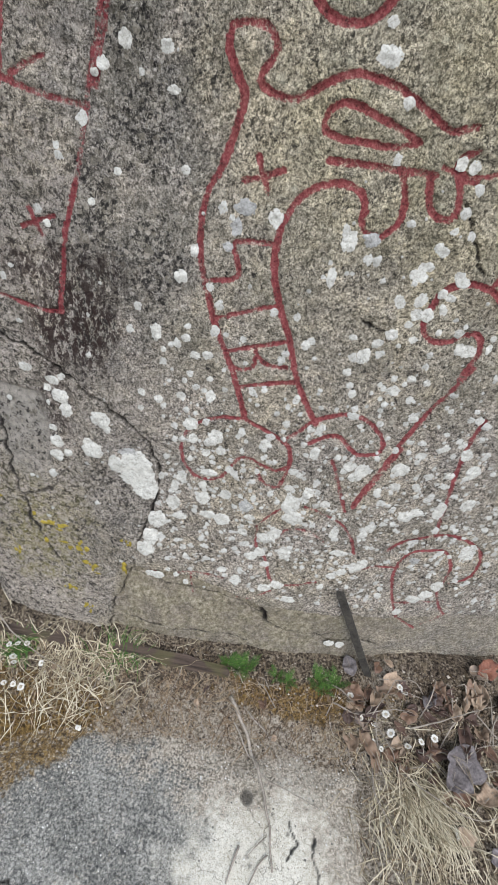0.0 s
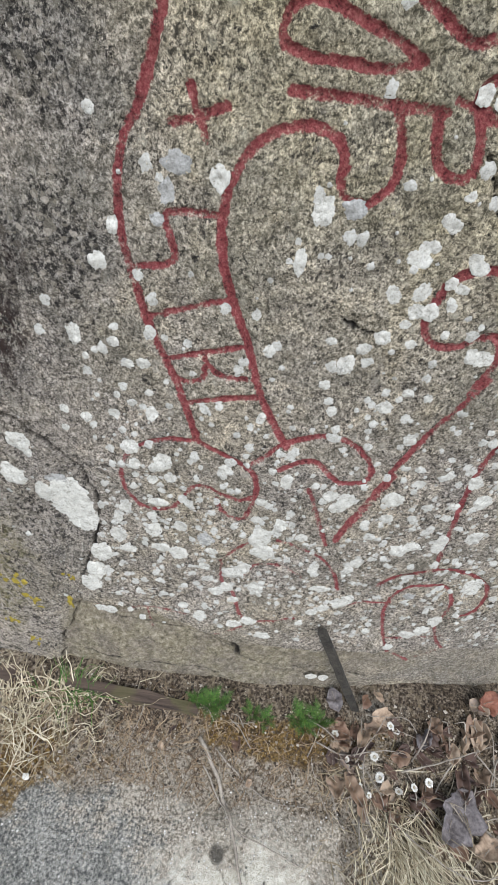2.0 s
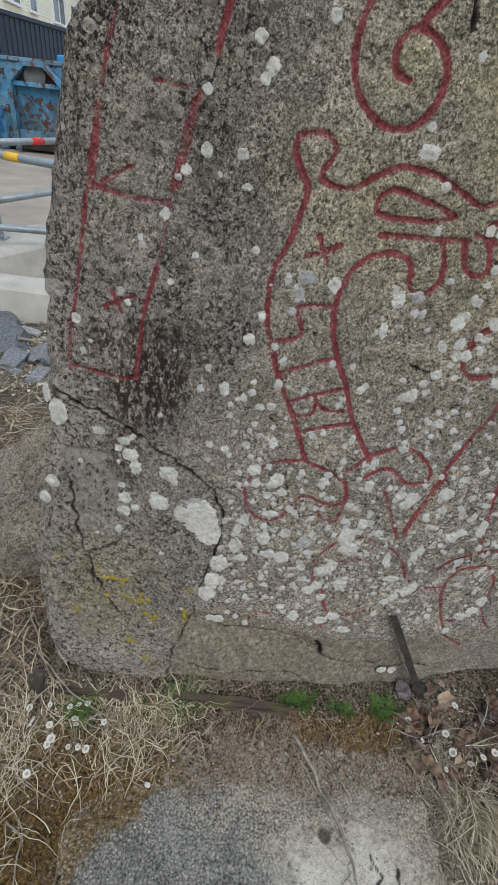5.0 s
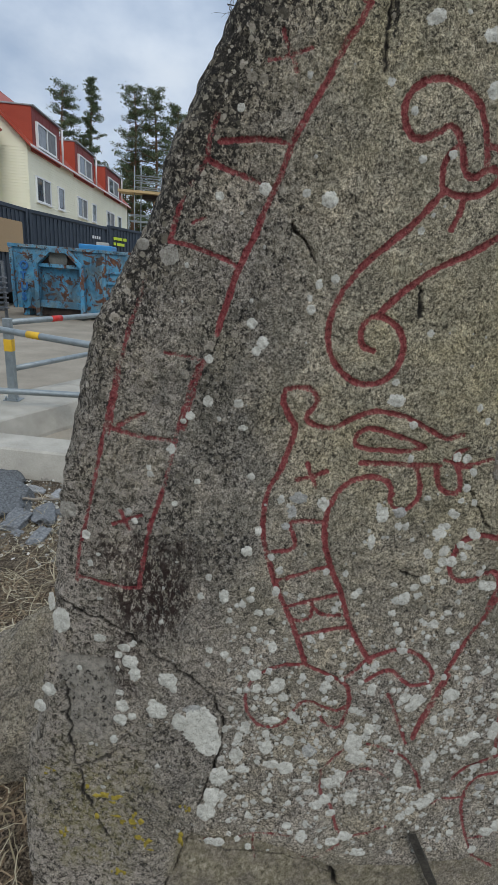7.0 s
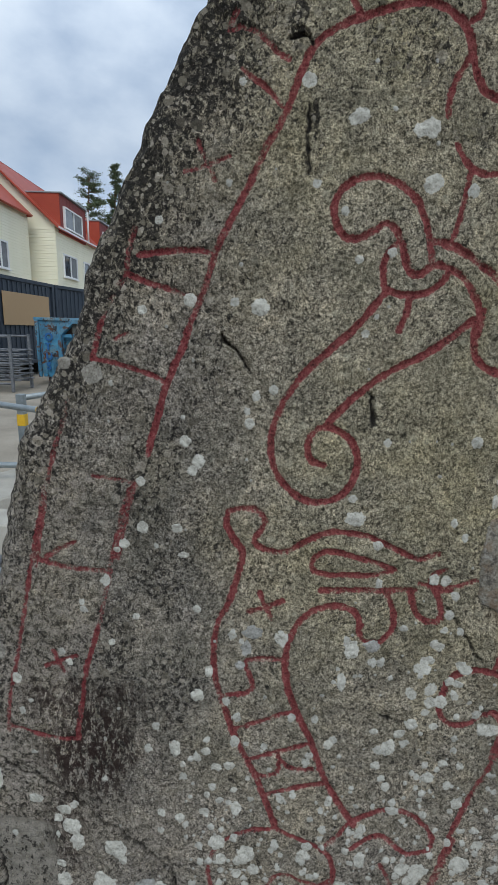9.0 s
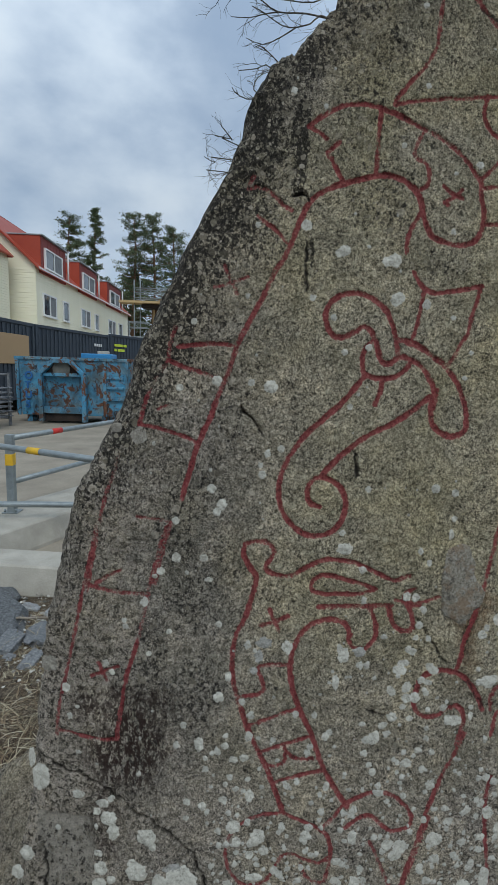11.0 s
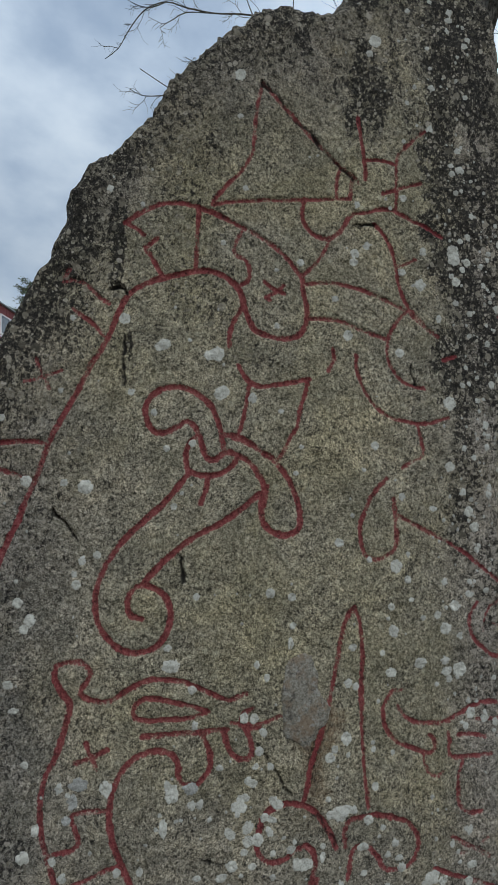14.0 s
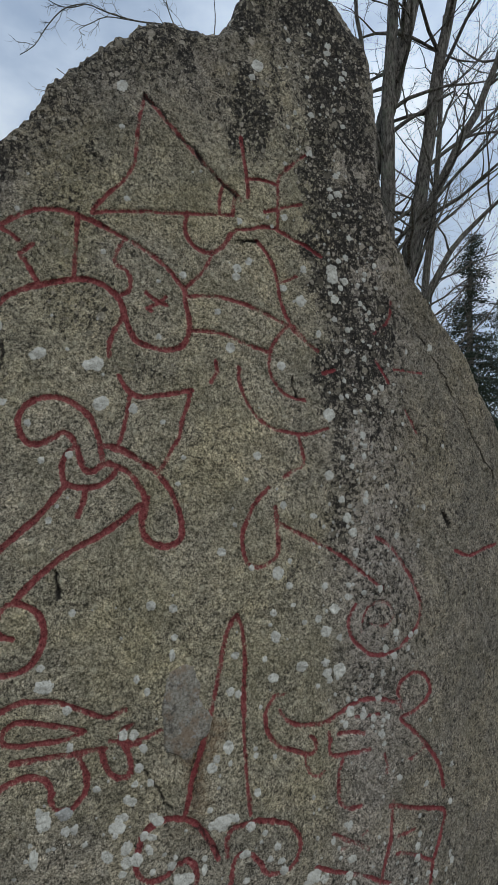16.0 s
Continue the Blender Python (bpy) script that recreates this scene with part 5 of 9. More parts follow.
def build_runestone():
    stone = thing("runestone", pose(0.35, 0.75, 0.05))
    tagged(stone, "tall grey lichen-spotted granite runestone with red painted carvings", "runestone")
    nu, nv = 590, 960
    u, v = np.linspace(0, 1, nu), np.linspace(0, 1, nv)
    le, ri, to, bo = along(LEFT, v), along(RIGHT, v), along(TOP, u), along(BOTTOM, u)
    # worn, slightly broken outline
    for line, seed in ((le, 31), (ri, 32), (to, 33)):
        s = np.linspace(0, 1, len(line))
        fade = np.minimum(1, 12 * s * (1 - s))[:, None]
        line += fade * 0.006 * np.stack([vnoise(s * 3, s * 0, 0.05, seed), vnoise(s * 3, s * 0 + 5, 0.05, seed)], -1)
        line += fade * 0.003 * np.stack([vnoise(s * 3, s * 0, 0.016, seed + 4), vnoise(s * 3, s * 0 + 5, 0.016, seed + 4)], -1)
    U, V = np.meshgrid(u, v)
    plan = ((1 - U)[..., None] * le[:, None] + U[..., None] * ri[:, None] + (1 - V)[..., None] * bo[None] + V[..., None] * to[None]
            - ((1 - U) * (1 - V))[..., None] * le[0] - (U * (1 - V))[..., None] * ri[0] - ((1 - U) * V)[..., None] * le[-1] - (U * V)[..., None] * ri[-1])
    x, z = plan[..., 0].ravel(), plan[..., 1].ravel()
    wide = np.linalg.norm(ri - le, axis=1)[:, None]
    high = (to[:, 1] - bo[:, 1])[None]
    dl, dr, dt = (U * wide).ravel(), ((1 - U) * wide).ravel(), ((1 - V) * high).ravel()
    y = face_y(x, z)
    fine = face_grain(x, z)
    # rounded arrises; rough facets beside the left arris
    for d, r in ((dl, 0.042 + 0.016 * smoothstep(1.2, 1.9, z)), (dr, 0.06 + 0 * z), (dt, 0.055 + 0 * z)):
        r = r * (1 + 0.35 * vnoise(x, z, 0.11, 41) + 0.15 * vnoise(x, z, 0.035, 42))
        k = np.clip(1 - d / r, 0, 1)
        y += r * (1 - np.sqrt(np.clip(1 - k * k, 0, 1)))
        y += 0.010 * smoothstep(0, 1, k) * vnoise(x, z, 0.045, 43) + 0.005 * smoothstep(0, 0.6, k) * vnoise(x, z, 0.017, 44)
    cleft, paint = np.zeros_like(x), np.zeros_like(x)
    # the foot below the seam: smoother, set back
    seam = 0.405 - 0.07 * smoothstep(-0.05, 0.2, x) + 0.035 * smoothstep(0.35, 0.7, x) + 0.006 * vnoise(x, z * 0, 0.05, 51)
    foot = (1 - smoothstep(-0.006, 0.006, z - seam)) * smoothstep(-0.22, -0.19, x + 0.12 * (0.40 - z))
    y += 0.012 * foot
    brim = 0.862 - 0.15 * (x + 0.40) + 0.006 * vnoise(x, z, 0.03, 62)
    spall = (1 - smoothstep(-0.004, 0.004, z - brim)) * smoothstep(-0.478, -0.455, x + 0.03 * (z - 0.8) + 0.02 * vnoise(x, z, 0.05, 63)) * (1 - smoothstep(-0.358, -0.345, x + 0.012 * vnoise(x, z, 0.03, 64)))
    spall = spall * smoothstep(0.62, 0.76, z + 0.06 * vnoise(x, z, 0.06, 65))
    y += 0.006 * spall
    fine *= 1 - 0.7 * np.maximum(spall, 0.7 * foot)
    for half, strength, line in CUTS:
        lo, hi = line.min(0) - 0.02, line.max(0) + 0.02
        pick = np.nonzero((x > lo[0]) & (x < hi[0]) & (z > lo[1]) & (z < hi[1]))[0]
        if not len(pick):
            continue
        px, pz = x[pick], z[pick]
        d = segment_distance(px, pz, line) / half + 0.14 * vnoise(px, pz, 0.011, 71) + 0.10 * vnoise(px, pz, 0.005, 72)
        y[pick] += 0.0042 * strength ** 0.5 * np.clip(1 - d * d, 0, 1) * (1 - np.clip(paint[pick], 0, 1))
        lay = strength * (1 - smoothstep(0.55, 1.25, d)) * (1 + 0.25 * vnoise(px, pz, 0.05, 73))
        paint[pick] = np.maximum(paint[pick], lay)
    for half, depth, line in CLEFTS:
        lo, hi = line.min(0) - 0.02, line.max(0) + 0.02
        pick = np.nonzero((x > lo[0]) & (x < hi[0]) & (z > lo[1]) & (z < hi[1]))[0]
        if not len(pick):
            continue
        px, pz = x[pick], z[pick]
        d = segment_distance(px + 0.007 * vnoise(px, pz, 0.028, 81) + 0.003 * vnoise(px, pz, 0.009, 83), pz + 0.007 * vnoise(px, pz, 0.028, 82) + 0.003 * vnoise(px, pz, 0.009, 84), line) / (half * (1 + 0.6 * vnoise(px, pz, 0.03, 85)))
        y[pick] += depth * np.clip(1 - d, 0, 1)
        cleft[pick] = np.maximum(cleft[pick], min(1, depth / 0.005) * (1 - smoothstep(0.5, 1.3, d)))
    y += fine * (1 - 0.5 * np.clip(paint, 0, 1))
    dark = np.zeros_like(x)
    # black growth: under the top, along the left arris, down the ridge and in runs over the face
    for cx, top, low, half, lean, s in STREAKS:
        dark = np.maximum(dark, s * streak(x, z, cx, top, low, half, 0.5, lean))
    dark = np.maximum(dark, (0.62 + 0.18 * smoothstep(1.6, 2.0, z)) * (1 - 0.35 * smoothstep(2.30, 2.45, z)) * (1 - smoothstep(0.04, 0.33, np.minimum(dl, dt + 0.28 * smoothstep(0.34, 0.44, x)) + 0.06 * vnoise(x, z, 0.09, 91))) * smoothstep(0.9, 1.7, z))
    flank = (1 - smoothstep(-0.22, -0.04, x - 0.42 * np.clip(z - 1.45, 0, 2) + 0.10 * vnoise(x, z, 0.13, 93))) * smoothstep(0.85, 1.15, z)
    band = smoothstep(-0.42, -0.38, x) * (1 - smoothstep(-0.27, -0.23, x - 0.30 * np.clip(z - 1.25, 0, 1))) * smoothstep(0.98, 1.1, z) * (1 - smoothstep(1.45, 1.62, z))
    dark = np.maximum(dark, 0.33 * flank * (1 - 0.75 * band))
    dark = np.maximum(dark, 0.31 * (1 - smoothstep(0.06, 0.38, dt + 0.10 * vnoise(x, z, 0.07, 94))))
    dark = np.maximum(dark, 0.42 * smoothstep(0.58, 0.80, x + 0.10 * vnoise(x, z, 0.12, 95)) * (1 - smoothstep(0.80, 1.0, x + 0.10 * vnoise(x, z, 0.10, 97))) * smoothstep(0.9, 1.5, z))
    # side mask: the stone past the ridge, then a band below the top
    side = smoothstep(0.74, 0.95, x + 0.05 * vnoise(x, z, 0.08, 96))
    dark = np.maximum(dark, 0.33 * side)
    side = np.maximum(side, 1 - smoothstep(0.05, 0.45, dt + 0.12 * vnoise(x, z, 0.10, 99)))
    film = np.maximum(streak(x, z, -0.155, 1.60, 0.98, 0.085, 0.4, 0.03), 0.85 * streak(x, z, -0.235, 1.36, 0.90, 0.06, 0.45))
    # plain darkening below the top edge and beside the left arris
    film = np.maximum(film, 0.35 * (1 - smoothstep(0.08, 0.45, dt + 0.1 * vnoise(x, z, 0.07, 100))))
    film = np.maximum(film, 0.7 * (1 - smoothstep(0.05, 0.24, dl + 0.07 * vnoise(x, z, 0.08, 92))) * smoothstep(1.0, 1.4, z))
    dark = np.maximum(dark, 0.28 * smoothstep(0.36, 0.44, z) * (1 - smoothstep(1.15, 1.55, z + 0.12 * vnoise(x, z, 0.2, 98))))
    dark = np.maximum(dark, 0.40 * (1 - smoothstep(-0.17, -0.12, x + 0.2 * (0.6 - z))) * smoothstep(0.12, 0.2, z) * (1 - smoothstep(0.80, 0.95, z)) * smoothstep(-0.6, 0.3, vnoise(x, z, 0.07, 116)))
    film = np.maximum(film, 0.6 * blob(x, z, -0.24, 0.62, 0.085, 0.17, 0.5, 143))
    dark = np.maximum(dark, 0.42 * blob(x, z, -0.235, 0.62, 0.07, 0.15, 0.6, 145))
    blot = blob(x, z, 0.315, 2.0, 0.085, 0.035, 0.5, 141)
    dark, film = np.maximum(dark, 0.34 * blot), np.maximum(film, 0.6 * blot)
    rust = np.maximum(blob(x, z, -0.285, 1.01, 0.075, 0.10, 0.6, 101), 0.7 * blob(x, z, -0.33, 0.86, 0.03, 0.08, 0.5, 103))
    rust = np.maximum(rust, 0.9 * streak(x, z, 0.392, 1.31, 1.19, 0.016))
    ochre = np.maximum(streak(x, z, 0.395, 1.31, 1.17, 0.030, 0.7), 0.8 * blob(x, z, 0.42, 1.325, 0.035, 0.04, 0.5, 107))
    rust = np.maximum(rust, 0.8 * blob(x, z, -0.30, 1.10, 0.10, 0.05, 0.6, 105))
    foot *= 1 - 0.75 * smoothstep(0.30, 0.58, x + 0.08 * vnoise(x, z, 0.05, 109))
    moss = np.maximum(0.45 * foot, blob(x, z, -0.40, 0.45, 0.12, 0.16, 0.6, 111))
    olive = smoothstep(0.85, 1.35, z) * smoothstep(-0.15, 0.1, x) * (1 - smoothstep(0.62, 0.76, x)) * smoothstep(0.08, 0.4, dt)
    crust = np.maximum(1 - smoothstep(-0.30, -0.12, x + 0.10 * vnoise(x, z, 0.12, 131) + 0.25 * (z - 1.0) * (z > 1.0)), smoothstep(0.60, 0.75, x + 0.06 * vnoise(x, z, 0.1, 132)) * (1 - smoothstep(0.84, 0.94, x)) * smoothstep(1.0, 1.5, z))
    crust = np.maximum(crust, 0.5 * (1 - smoothstep(0.05, 0.30, dt)))
    # side and back: rings that run back from the outline and close behind
    grid = np.arange(nu * nv).reshape(nv, nu)
    rim = np.concatenate([grid[:, 0], grid[-1, 1:], grid[-2::-1, -1]])
    front = np.stack([x, y, z], -1)
    faces = np.stack([grid[:-1, :-1], grid[:-1, 1:], grid[1:, 1:], grid[1:, :-1]], -1).reshape(-1, 4)
    ring0 = front[rim]
    centre = np.array([0.40, 0.02])
    allv, allf, last = [front], [faces], rim
    base = len(front)
    for k, (deep, keep) in enumerate(((0.03, 0.998), (0.07, 0.995), (0.13, 0.985), (0.20, 0.96), (0.26, 0.92), (0.285, 0.87))):
        ring = ring0.copy()
        ring[:, 1] += deep + 0.015 * vnoise(ring0[:, 0] + k, ring0[:, 2], 0.07, 121)
        ring[:, 0] = centre[0] + (ring0[:, 0] - centre[0]) * keep + 0.008 * vnoise(ring0[:, 2], ring0[:, 0] + k, 0.05, 122)
        ring[:, 2] = centre[1] + (ring0[:, 2] - centre[1]) * keep
        ids = base + np.arange(len(rim))
        allv.append(ring)
        allf.append(np.stack([last[1:], last[:-1], ids[:-1], ids[1:]], -1))
        last, base = ids, base + len(rim)
    verts = np.concatenate(allv)
    verts -= np.array([0.35, 0.75, 0.05])
    body = raw("stone_body", verts, np.concatenate(allf)[:, ::-1], M_STONE, stone)
    body["label"] = "grey granite slab with cut lines painted red"
    # rough split back
    bu, bv = np.arange(0, nu, 12), np.arange(0, nv, 14)
    bu, bv = np.append(bu, nu - 1), np.append(bv, nv - 1)
    pick = grid[np.ix_(bv, bu)].ravel()
    bx, bz = centre[0] + (x[pick] - centre[0]) * 0.905, centre[1] + (z[pick] - centre[1]) * 0.905
    inner = np.clip(np.minimum(np.minimum(dl, dr), dt)[pick] / 0.35, 0, 1)
    by = face_y(x[pick], z[pick]) + 0.255 + 0.09 * np.sqrt(inner) + 0.02 * vnoise(bx, bz, 0.15, 123) + 0.008 * vnoise(bx, bz, 0.05, 124)
    bgrid = np.arange(len(pick)).reshape(len(bv), len(bu))
    bfaces = np.stack([bgrid[:-1, :-1], bgrid[1:, :-1], bgrid[1:, 1:], bgrid[:-1, 1:]], -1).reshape(-1, 4)
    back_part = raw("stone_back", np.stack([bx, by, bz], -1) - np.array([0.35, 0.75, 0.05]), bfaces[:, ::-1], M_STONE, stone)
    for name, value in (("dark", 0.45), ("crust", 1.0)):
        point_values(back_part, name, np.full(len(pick), value))
    extra = len(verts) - len(front)
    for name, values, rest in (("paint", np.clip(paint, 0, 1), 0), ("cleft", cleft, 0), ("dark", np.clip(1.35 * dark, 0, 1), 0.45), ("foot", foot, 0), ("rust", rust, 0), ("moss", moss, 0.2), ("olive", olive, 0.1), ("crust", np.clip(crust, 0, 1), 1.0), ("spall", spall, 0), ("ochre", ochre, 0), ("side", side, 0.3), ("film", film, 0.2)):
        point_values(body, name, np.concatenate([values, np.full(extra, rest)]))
    return stone


# growth runs: across, top, low end, half width, lean, strength
RUNS_A = [(-0.17, 1.62, 1.02, 0.06, 0.03, 0.45), (-0.235, 1.3, 0.92, 0.05, 0.0, 0.45), (-0.09, 1.5, 1.15, 0.03, 0.05, 0.3), (-0.1, 1.78, 1.56, 0.05, 0.1, 0.45), (0.33, 2.74, 2.6, 0.03, 0.0, 0.7), (0.385, 2.74, 2.53, 0.03, 0.0, 0.75), (0.505, 2.86, 2.42, 0.028, 0.0, 0.78), (0.6, 2.9, 2.66, 0.02, 0.0, 0.7), (0.672, 2.86, 2.12, 0.042, 0.0, 0.88), (0.745, 2.8, 1.85, 0.055, -0.03, 0.76), (0.8, 2.5, 1.8, 0.045, -0.04, 0.66)]
RUNS_B = [(0.71, 2.15, 1.58, 0.03, -0.03, 0.6), (0.64, 2.7, 2.3, 0.02, 0.0, 0.6), (0.44, 2.74, 2.48, 0.03, 0.0, 0.5), (0.565, 2.88, 2.5, 0.024, 0.0, 0.5), (0.61, 2.88, 2.4, 0.022, 0.0, 0.5), (0.28, 2.7, 2.58, 0.02, 0.0, 0.6), (0.355, 2.72, 2.5, 0.016, 0.0, 0.5), (0.03, 2.28, 2.08, 0.012, 0.0, 0.95), (0.05, 2.05, 1.95, 0.01, 0.05, 0.8), (0.2, 2.2, 2.0, 0.09, 0.1, 0.4), (0.62, 1.98, 1.5, 0.05, 0.0, 0.3)]
STREAKS = RUNS_A + RUNS_B
stone = build_runestone()
STONE_AT = Vector((0.35, 0.75, 0.05))


def patch_mesh(name, cx, cz, rx, rz, material, seed, lift=0.0005, lobes=0.20, rings=5, sides=34):
    """A thin, lobed growth that follows the face of the stone."""
    rng = np.random.RandomState(seed)
    ang = np.linspace(0, 2 * np.pi, sides, endpoint=False)
    edge = 1 + lobes * sum(rng.uniform(0.3, 1) / (1 + abs(k - 4)) ** 0.5 * np.cos(k * ang + rng.uniform(0, 6.3)) for k in range(2, 15)) * 0.25
    xs, zs, up = [np.array([cx])], [np.array([cz])], [np.array([lift * 0.7])]
    for r in range(1, rings + 1):
        f = r / rings
        xs.append(cx + rx * f * edge * np.cos(ang))
        zs.append(cz + rz * f * edge * np.sin(ang))
        h = lift if r < rings - 1 else (0.6 * lift if r < rings else -0.0008)
        up.append(h + 0.0003 * rng.uniform(-1, 1, sides))
    px, pz, up = np.concatenate(xs), np.concatenate(zs), np.concatenate(up)
    verts = np.stack([px - STONE_AT.x, face_y(px, pz) + face_grain(px, pz) - up - STONE_AT.y, pz - STONE_AT.z], -1)
    tris = []
    for k in range(sides):
        n = (k + 1) % sides
        tris.append((0, 1 + k, 1 + n))
        for r in range(rings - 1):
            a, b = 1 + r * sides, 1 + (r + 1) * sides
            tris += [(a + k, b + k, b + n), (a + k, b + n, a + n)]
    return verts, np.array(tris)


def lichen(cx, cz, rx, rz, material=None, name="lichen_patch", **kw):
    verts, tris = patch_mesh(name, cx, cz, rx, rz, material, int(abs(cx * 7919 + cz * 104729) * 1000) % 100000, **kw)
    ob = raw(name, verts, tris, material or M_LICHEN, stone)
    rings, sides = kw.get("rings", 5), kw.get("sides", 34)
    point_values(ob, "edge", np.concatenate([[0.0], np.repeat(np.arange(1, rings + 1) / rings, sides)]) ** (1.0 if rx < 0.024 else 5.0))
    return ob


for spot in LICHEN_LOW + LICHEN_MID + LICHEN_HIGH:
    lichen(spot[0], spot[1], 1.05 * spot[2], 1.05 * spot[3], lobes=0.24 if spot[2] < 0.03 else 0.14, sides=40, lift=0.0005 if spot[2] < 0.018 else 0.0016)
for spot in LICHEN_THIN:
    lichen(spot[0], spot[1], spot[2], spot[3], M_THIN, lobes=0.42)["label"] = "thin grey lichen crust"
fleck_rng = random.Random(17)
for spot in YELLOW_SPOTS:
    for _ in range(6):
        fx, fz = spot[0] + fleck_rng.gauss(0, 0.8) * spot[2], spot[1] + fleck_rng.gauss(0, 0.6) * spot[3]
        lichen(fx, fz, spot[2] * fleck_rng.uniform(0.2, 0.6), spot[3] * fleck_rng.uniform(0.2, 0.6), material=M_YELLOW, name="yellow_lichen_patch", lobes=0.5, lift=0.0012, rings=3, sides=18)["label"] = "mustard-yellow lichen"


def build_mortar():
    """A ragged repair, feathered at its margin."""
    rim = spline([(0.347, 1.436), (0.368, 1.452), (0.389, 1.454), (0.403, 1.438), (0.408, 1.413), (0.411, 1.387), (0.427, 1.371), (0.43, 1.346), (0.419, 1.327), (0.406, 1.313), (0.395, 1.293), (0.385, 1.286), (0.371, 1.297), (0.359, 1.306), (0.346, 1.314), (0.343, 1.357), (0.342, 1.396), (0.347, 1.436)], 0.004)[:-1]
    rim = rim + 0.003 * np.stack([vnoise(rim[:, 0], rim[:, 1], 0.008, 141), vnoise(rim[:, 0], rim[:, 1], 0.008, 142)], -1)
    mid, n = rim.mean(0), len(rim)
    px, pz, up = [mid[0:1]], [mid[1:2]], [np.array([0.002])]
    for f, h in ((0.3, 0.002), (0.6, 0.0022), (0.85, 0.002), (0.96, 0.0014), (1.0, -0.001)):
        px.append(mid[0] + f * (rim[:, 0] - mid[0]))
        pz.append(mid[1] + f * (rim[:, 1] - mid[1]))
        up.append(h + 0.0006 * vnoise(px[-1], pz[-1], 0.02, 143))
    px, pz, up = np.concatenate(px), np.concatenate(pz), np.concatenate(up)
    verts = np.stack([px - STONE_AT.x, face_y(px, pz) - 0.001 - up - STONE_AT.y, pz - STONE_AT.z], -1)
    tris = []
    for k in range(n):
        q = (k + 1) % n
        tris.append((0, 1 + k, 1 + q))
        for r in range(4):
            a, b = 1 + r * n, 1 + (r + 1) * n
            tris += [(a + k, b + k, b + q), (a + k, b + q, a + q)]
    raw("mortar_patch", verts, np.array(tris), M_MORTAR, stone)["label"] = "flat grey-brown mortar repair patch"


build_mortar()
lichen(-0.445, 1.185, 0.019, 0.019, M_BROWN, "brown_lichen_patch")
lichen(-0.268, 1.654, 0.019, 0.018, M_BROWN, "brown_lichen_patch", lobes=0.10)
lichen(-0.312, 1.668, 0.012, 0.010, M_BROWN, "brown_lichen_patch")


def speck_field(count, seed):
    """The many small crusts, densest low on the face and along the ridge."""
    rng = np.random.RandomState(seed)
    lines = np.concatenate([line[::2] for _, _, line in CUTS])
    V, T, n = [], [], 0
    while n < count:
        px, pz = rng.uniform(-0.5, 1.0), rng.uniform(0.38, 2.8)
        low = math.exp(-((pz - 0.68) / 0.30) ** 2) * (1 if px > -0.12 else 0.06)
        ridge = math.exp(-((px - 0.74 - 0.04 * (2.2 - pz)) / 0.10) ** 2) * (1 if pz > 1.2 else 0.4)
        centre = 0.13 * math.exp(-((px - 0.25) / 0.25) ** 2 - ((pz - 1.15) / 0.30) ** 2)
        if rng.rand() > max(low, 0.42 * ridge, centre, 0.03):
            continue
        edge_left, edge_right = np.interp(pz, [p[1] for p in LEFT], [p[0] for p in LEFT]), np.interp(pz, [p[1] for p in RIGHT], [p[0] for p in RIGHT])
        if pz > 2.3:
            edge_left = np.interp(pz, [p[1] for p in TOP[:18]], [p[0] for p in TOP[:18]])
        if px < edge_left + 0.07 or px > edge_right - 0.09:
            continue
        if np.min(np.hypot(px - lines[:, 0], pz - lines[:, 1])) < 0.011 and rng.rand() < 0.85:
            continue
        r = 0.0028 + 0.0080 * rng.rand() ** 1.8
        verts, tris = patch_mesh("", px, pz, r, r * rng.uniform(0.85, 1.25), None, seed + n, 0.0009, 0.30, 2, 14)
        V.append(verts)
        T.append(tris + len(verts) * n)
        n += 1
    ob = raw("lichen_specks", np.concatenate(V), np.concatenate(T), M_SPECK, stone)
    point_values(ob, "edge", np.tile(np.concatenate([[0.0], np.repeat([0.5, 1.0], 14)]), n))
    return tagged(ob, "small scattered pale grey crust lichens", kind="stuff")


speck_field(2300, 500)

# ---- ground, slab and road ----


def ground_height(x, y):
    x, y = np.asarray(x, float), np.asarray(y, float)
    bank = 0.128 * smoothstep(0.43, 0.68, y) * (1 - smoothstep(1.2, 3.0, y)) * (1 - smoothstep(1.8, 4.0, np.abs(x - 0.3)))
    side = 0.035 * smoothstep(0.44, 0.62, np.abs(x + 0.01)) * (1 - smoothstep(3.0, 5.0, np.hypot(x, y)))
    under = -0.030 * (1 - smoothstep(0.40, 0.53, np.abs(x + 0.0))) * (1 - smoothstep(0.40, 0.50, y)) * smoothstep(-1.0, -0.9, y)
    near = 1 - smoothstep(2.5, 4.5, np.hypot(x, y - 0.5))
    rough = near * (0.010 * vnoise(x, y, 0.12, 201) + 0.005 * vnoise(x, y, 0.04, 202) + 0.0022 * vnoise(x, y, 0.014, 203))
    rough = rough * np.where((np.abs(x + 0.01) < 0.46) & (y < 0.45), 0.5, 1)
    dip = -0.03 * smoothstep(3.2, 4.2, y) * (1 - smoothstep(40, 60, np.hypot(x, y)))
    return bank * (1 + 0.1 * vnoise(x, y, 0.2, 204)) + side + under + rough + dip


def spread(low, high, fine, reach):
    """Grid lines, close together between low and high and ever wider beyond."""
    mid = np.arange(low, high, fine)
    out = [high]
    step = fine
    while out[-1] < reach:
        step *= 1.22
        out.append(out[-1] + step)
    return np.concatenate([-np.array(out[:0:-1]) + high + low, mid, out])


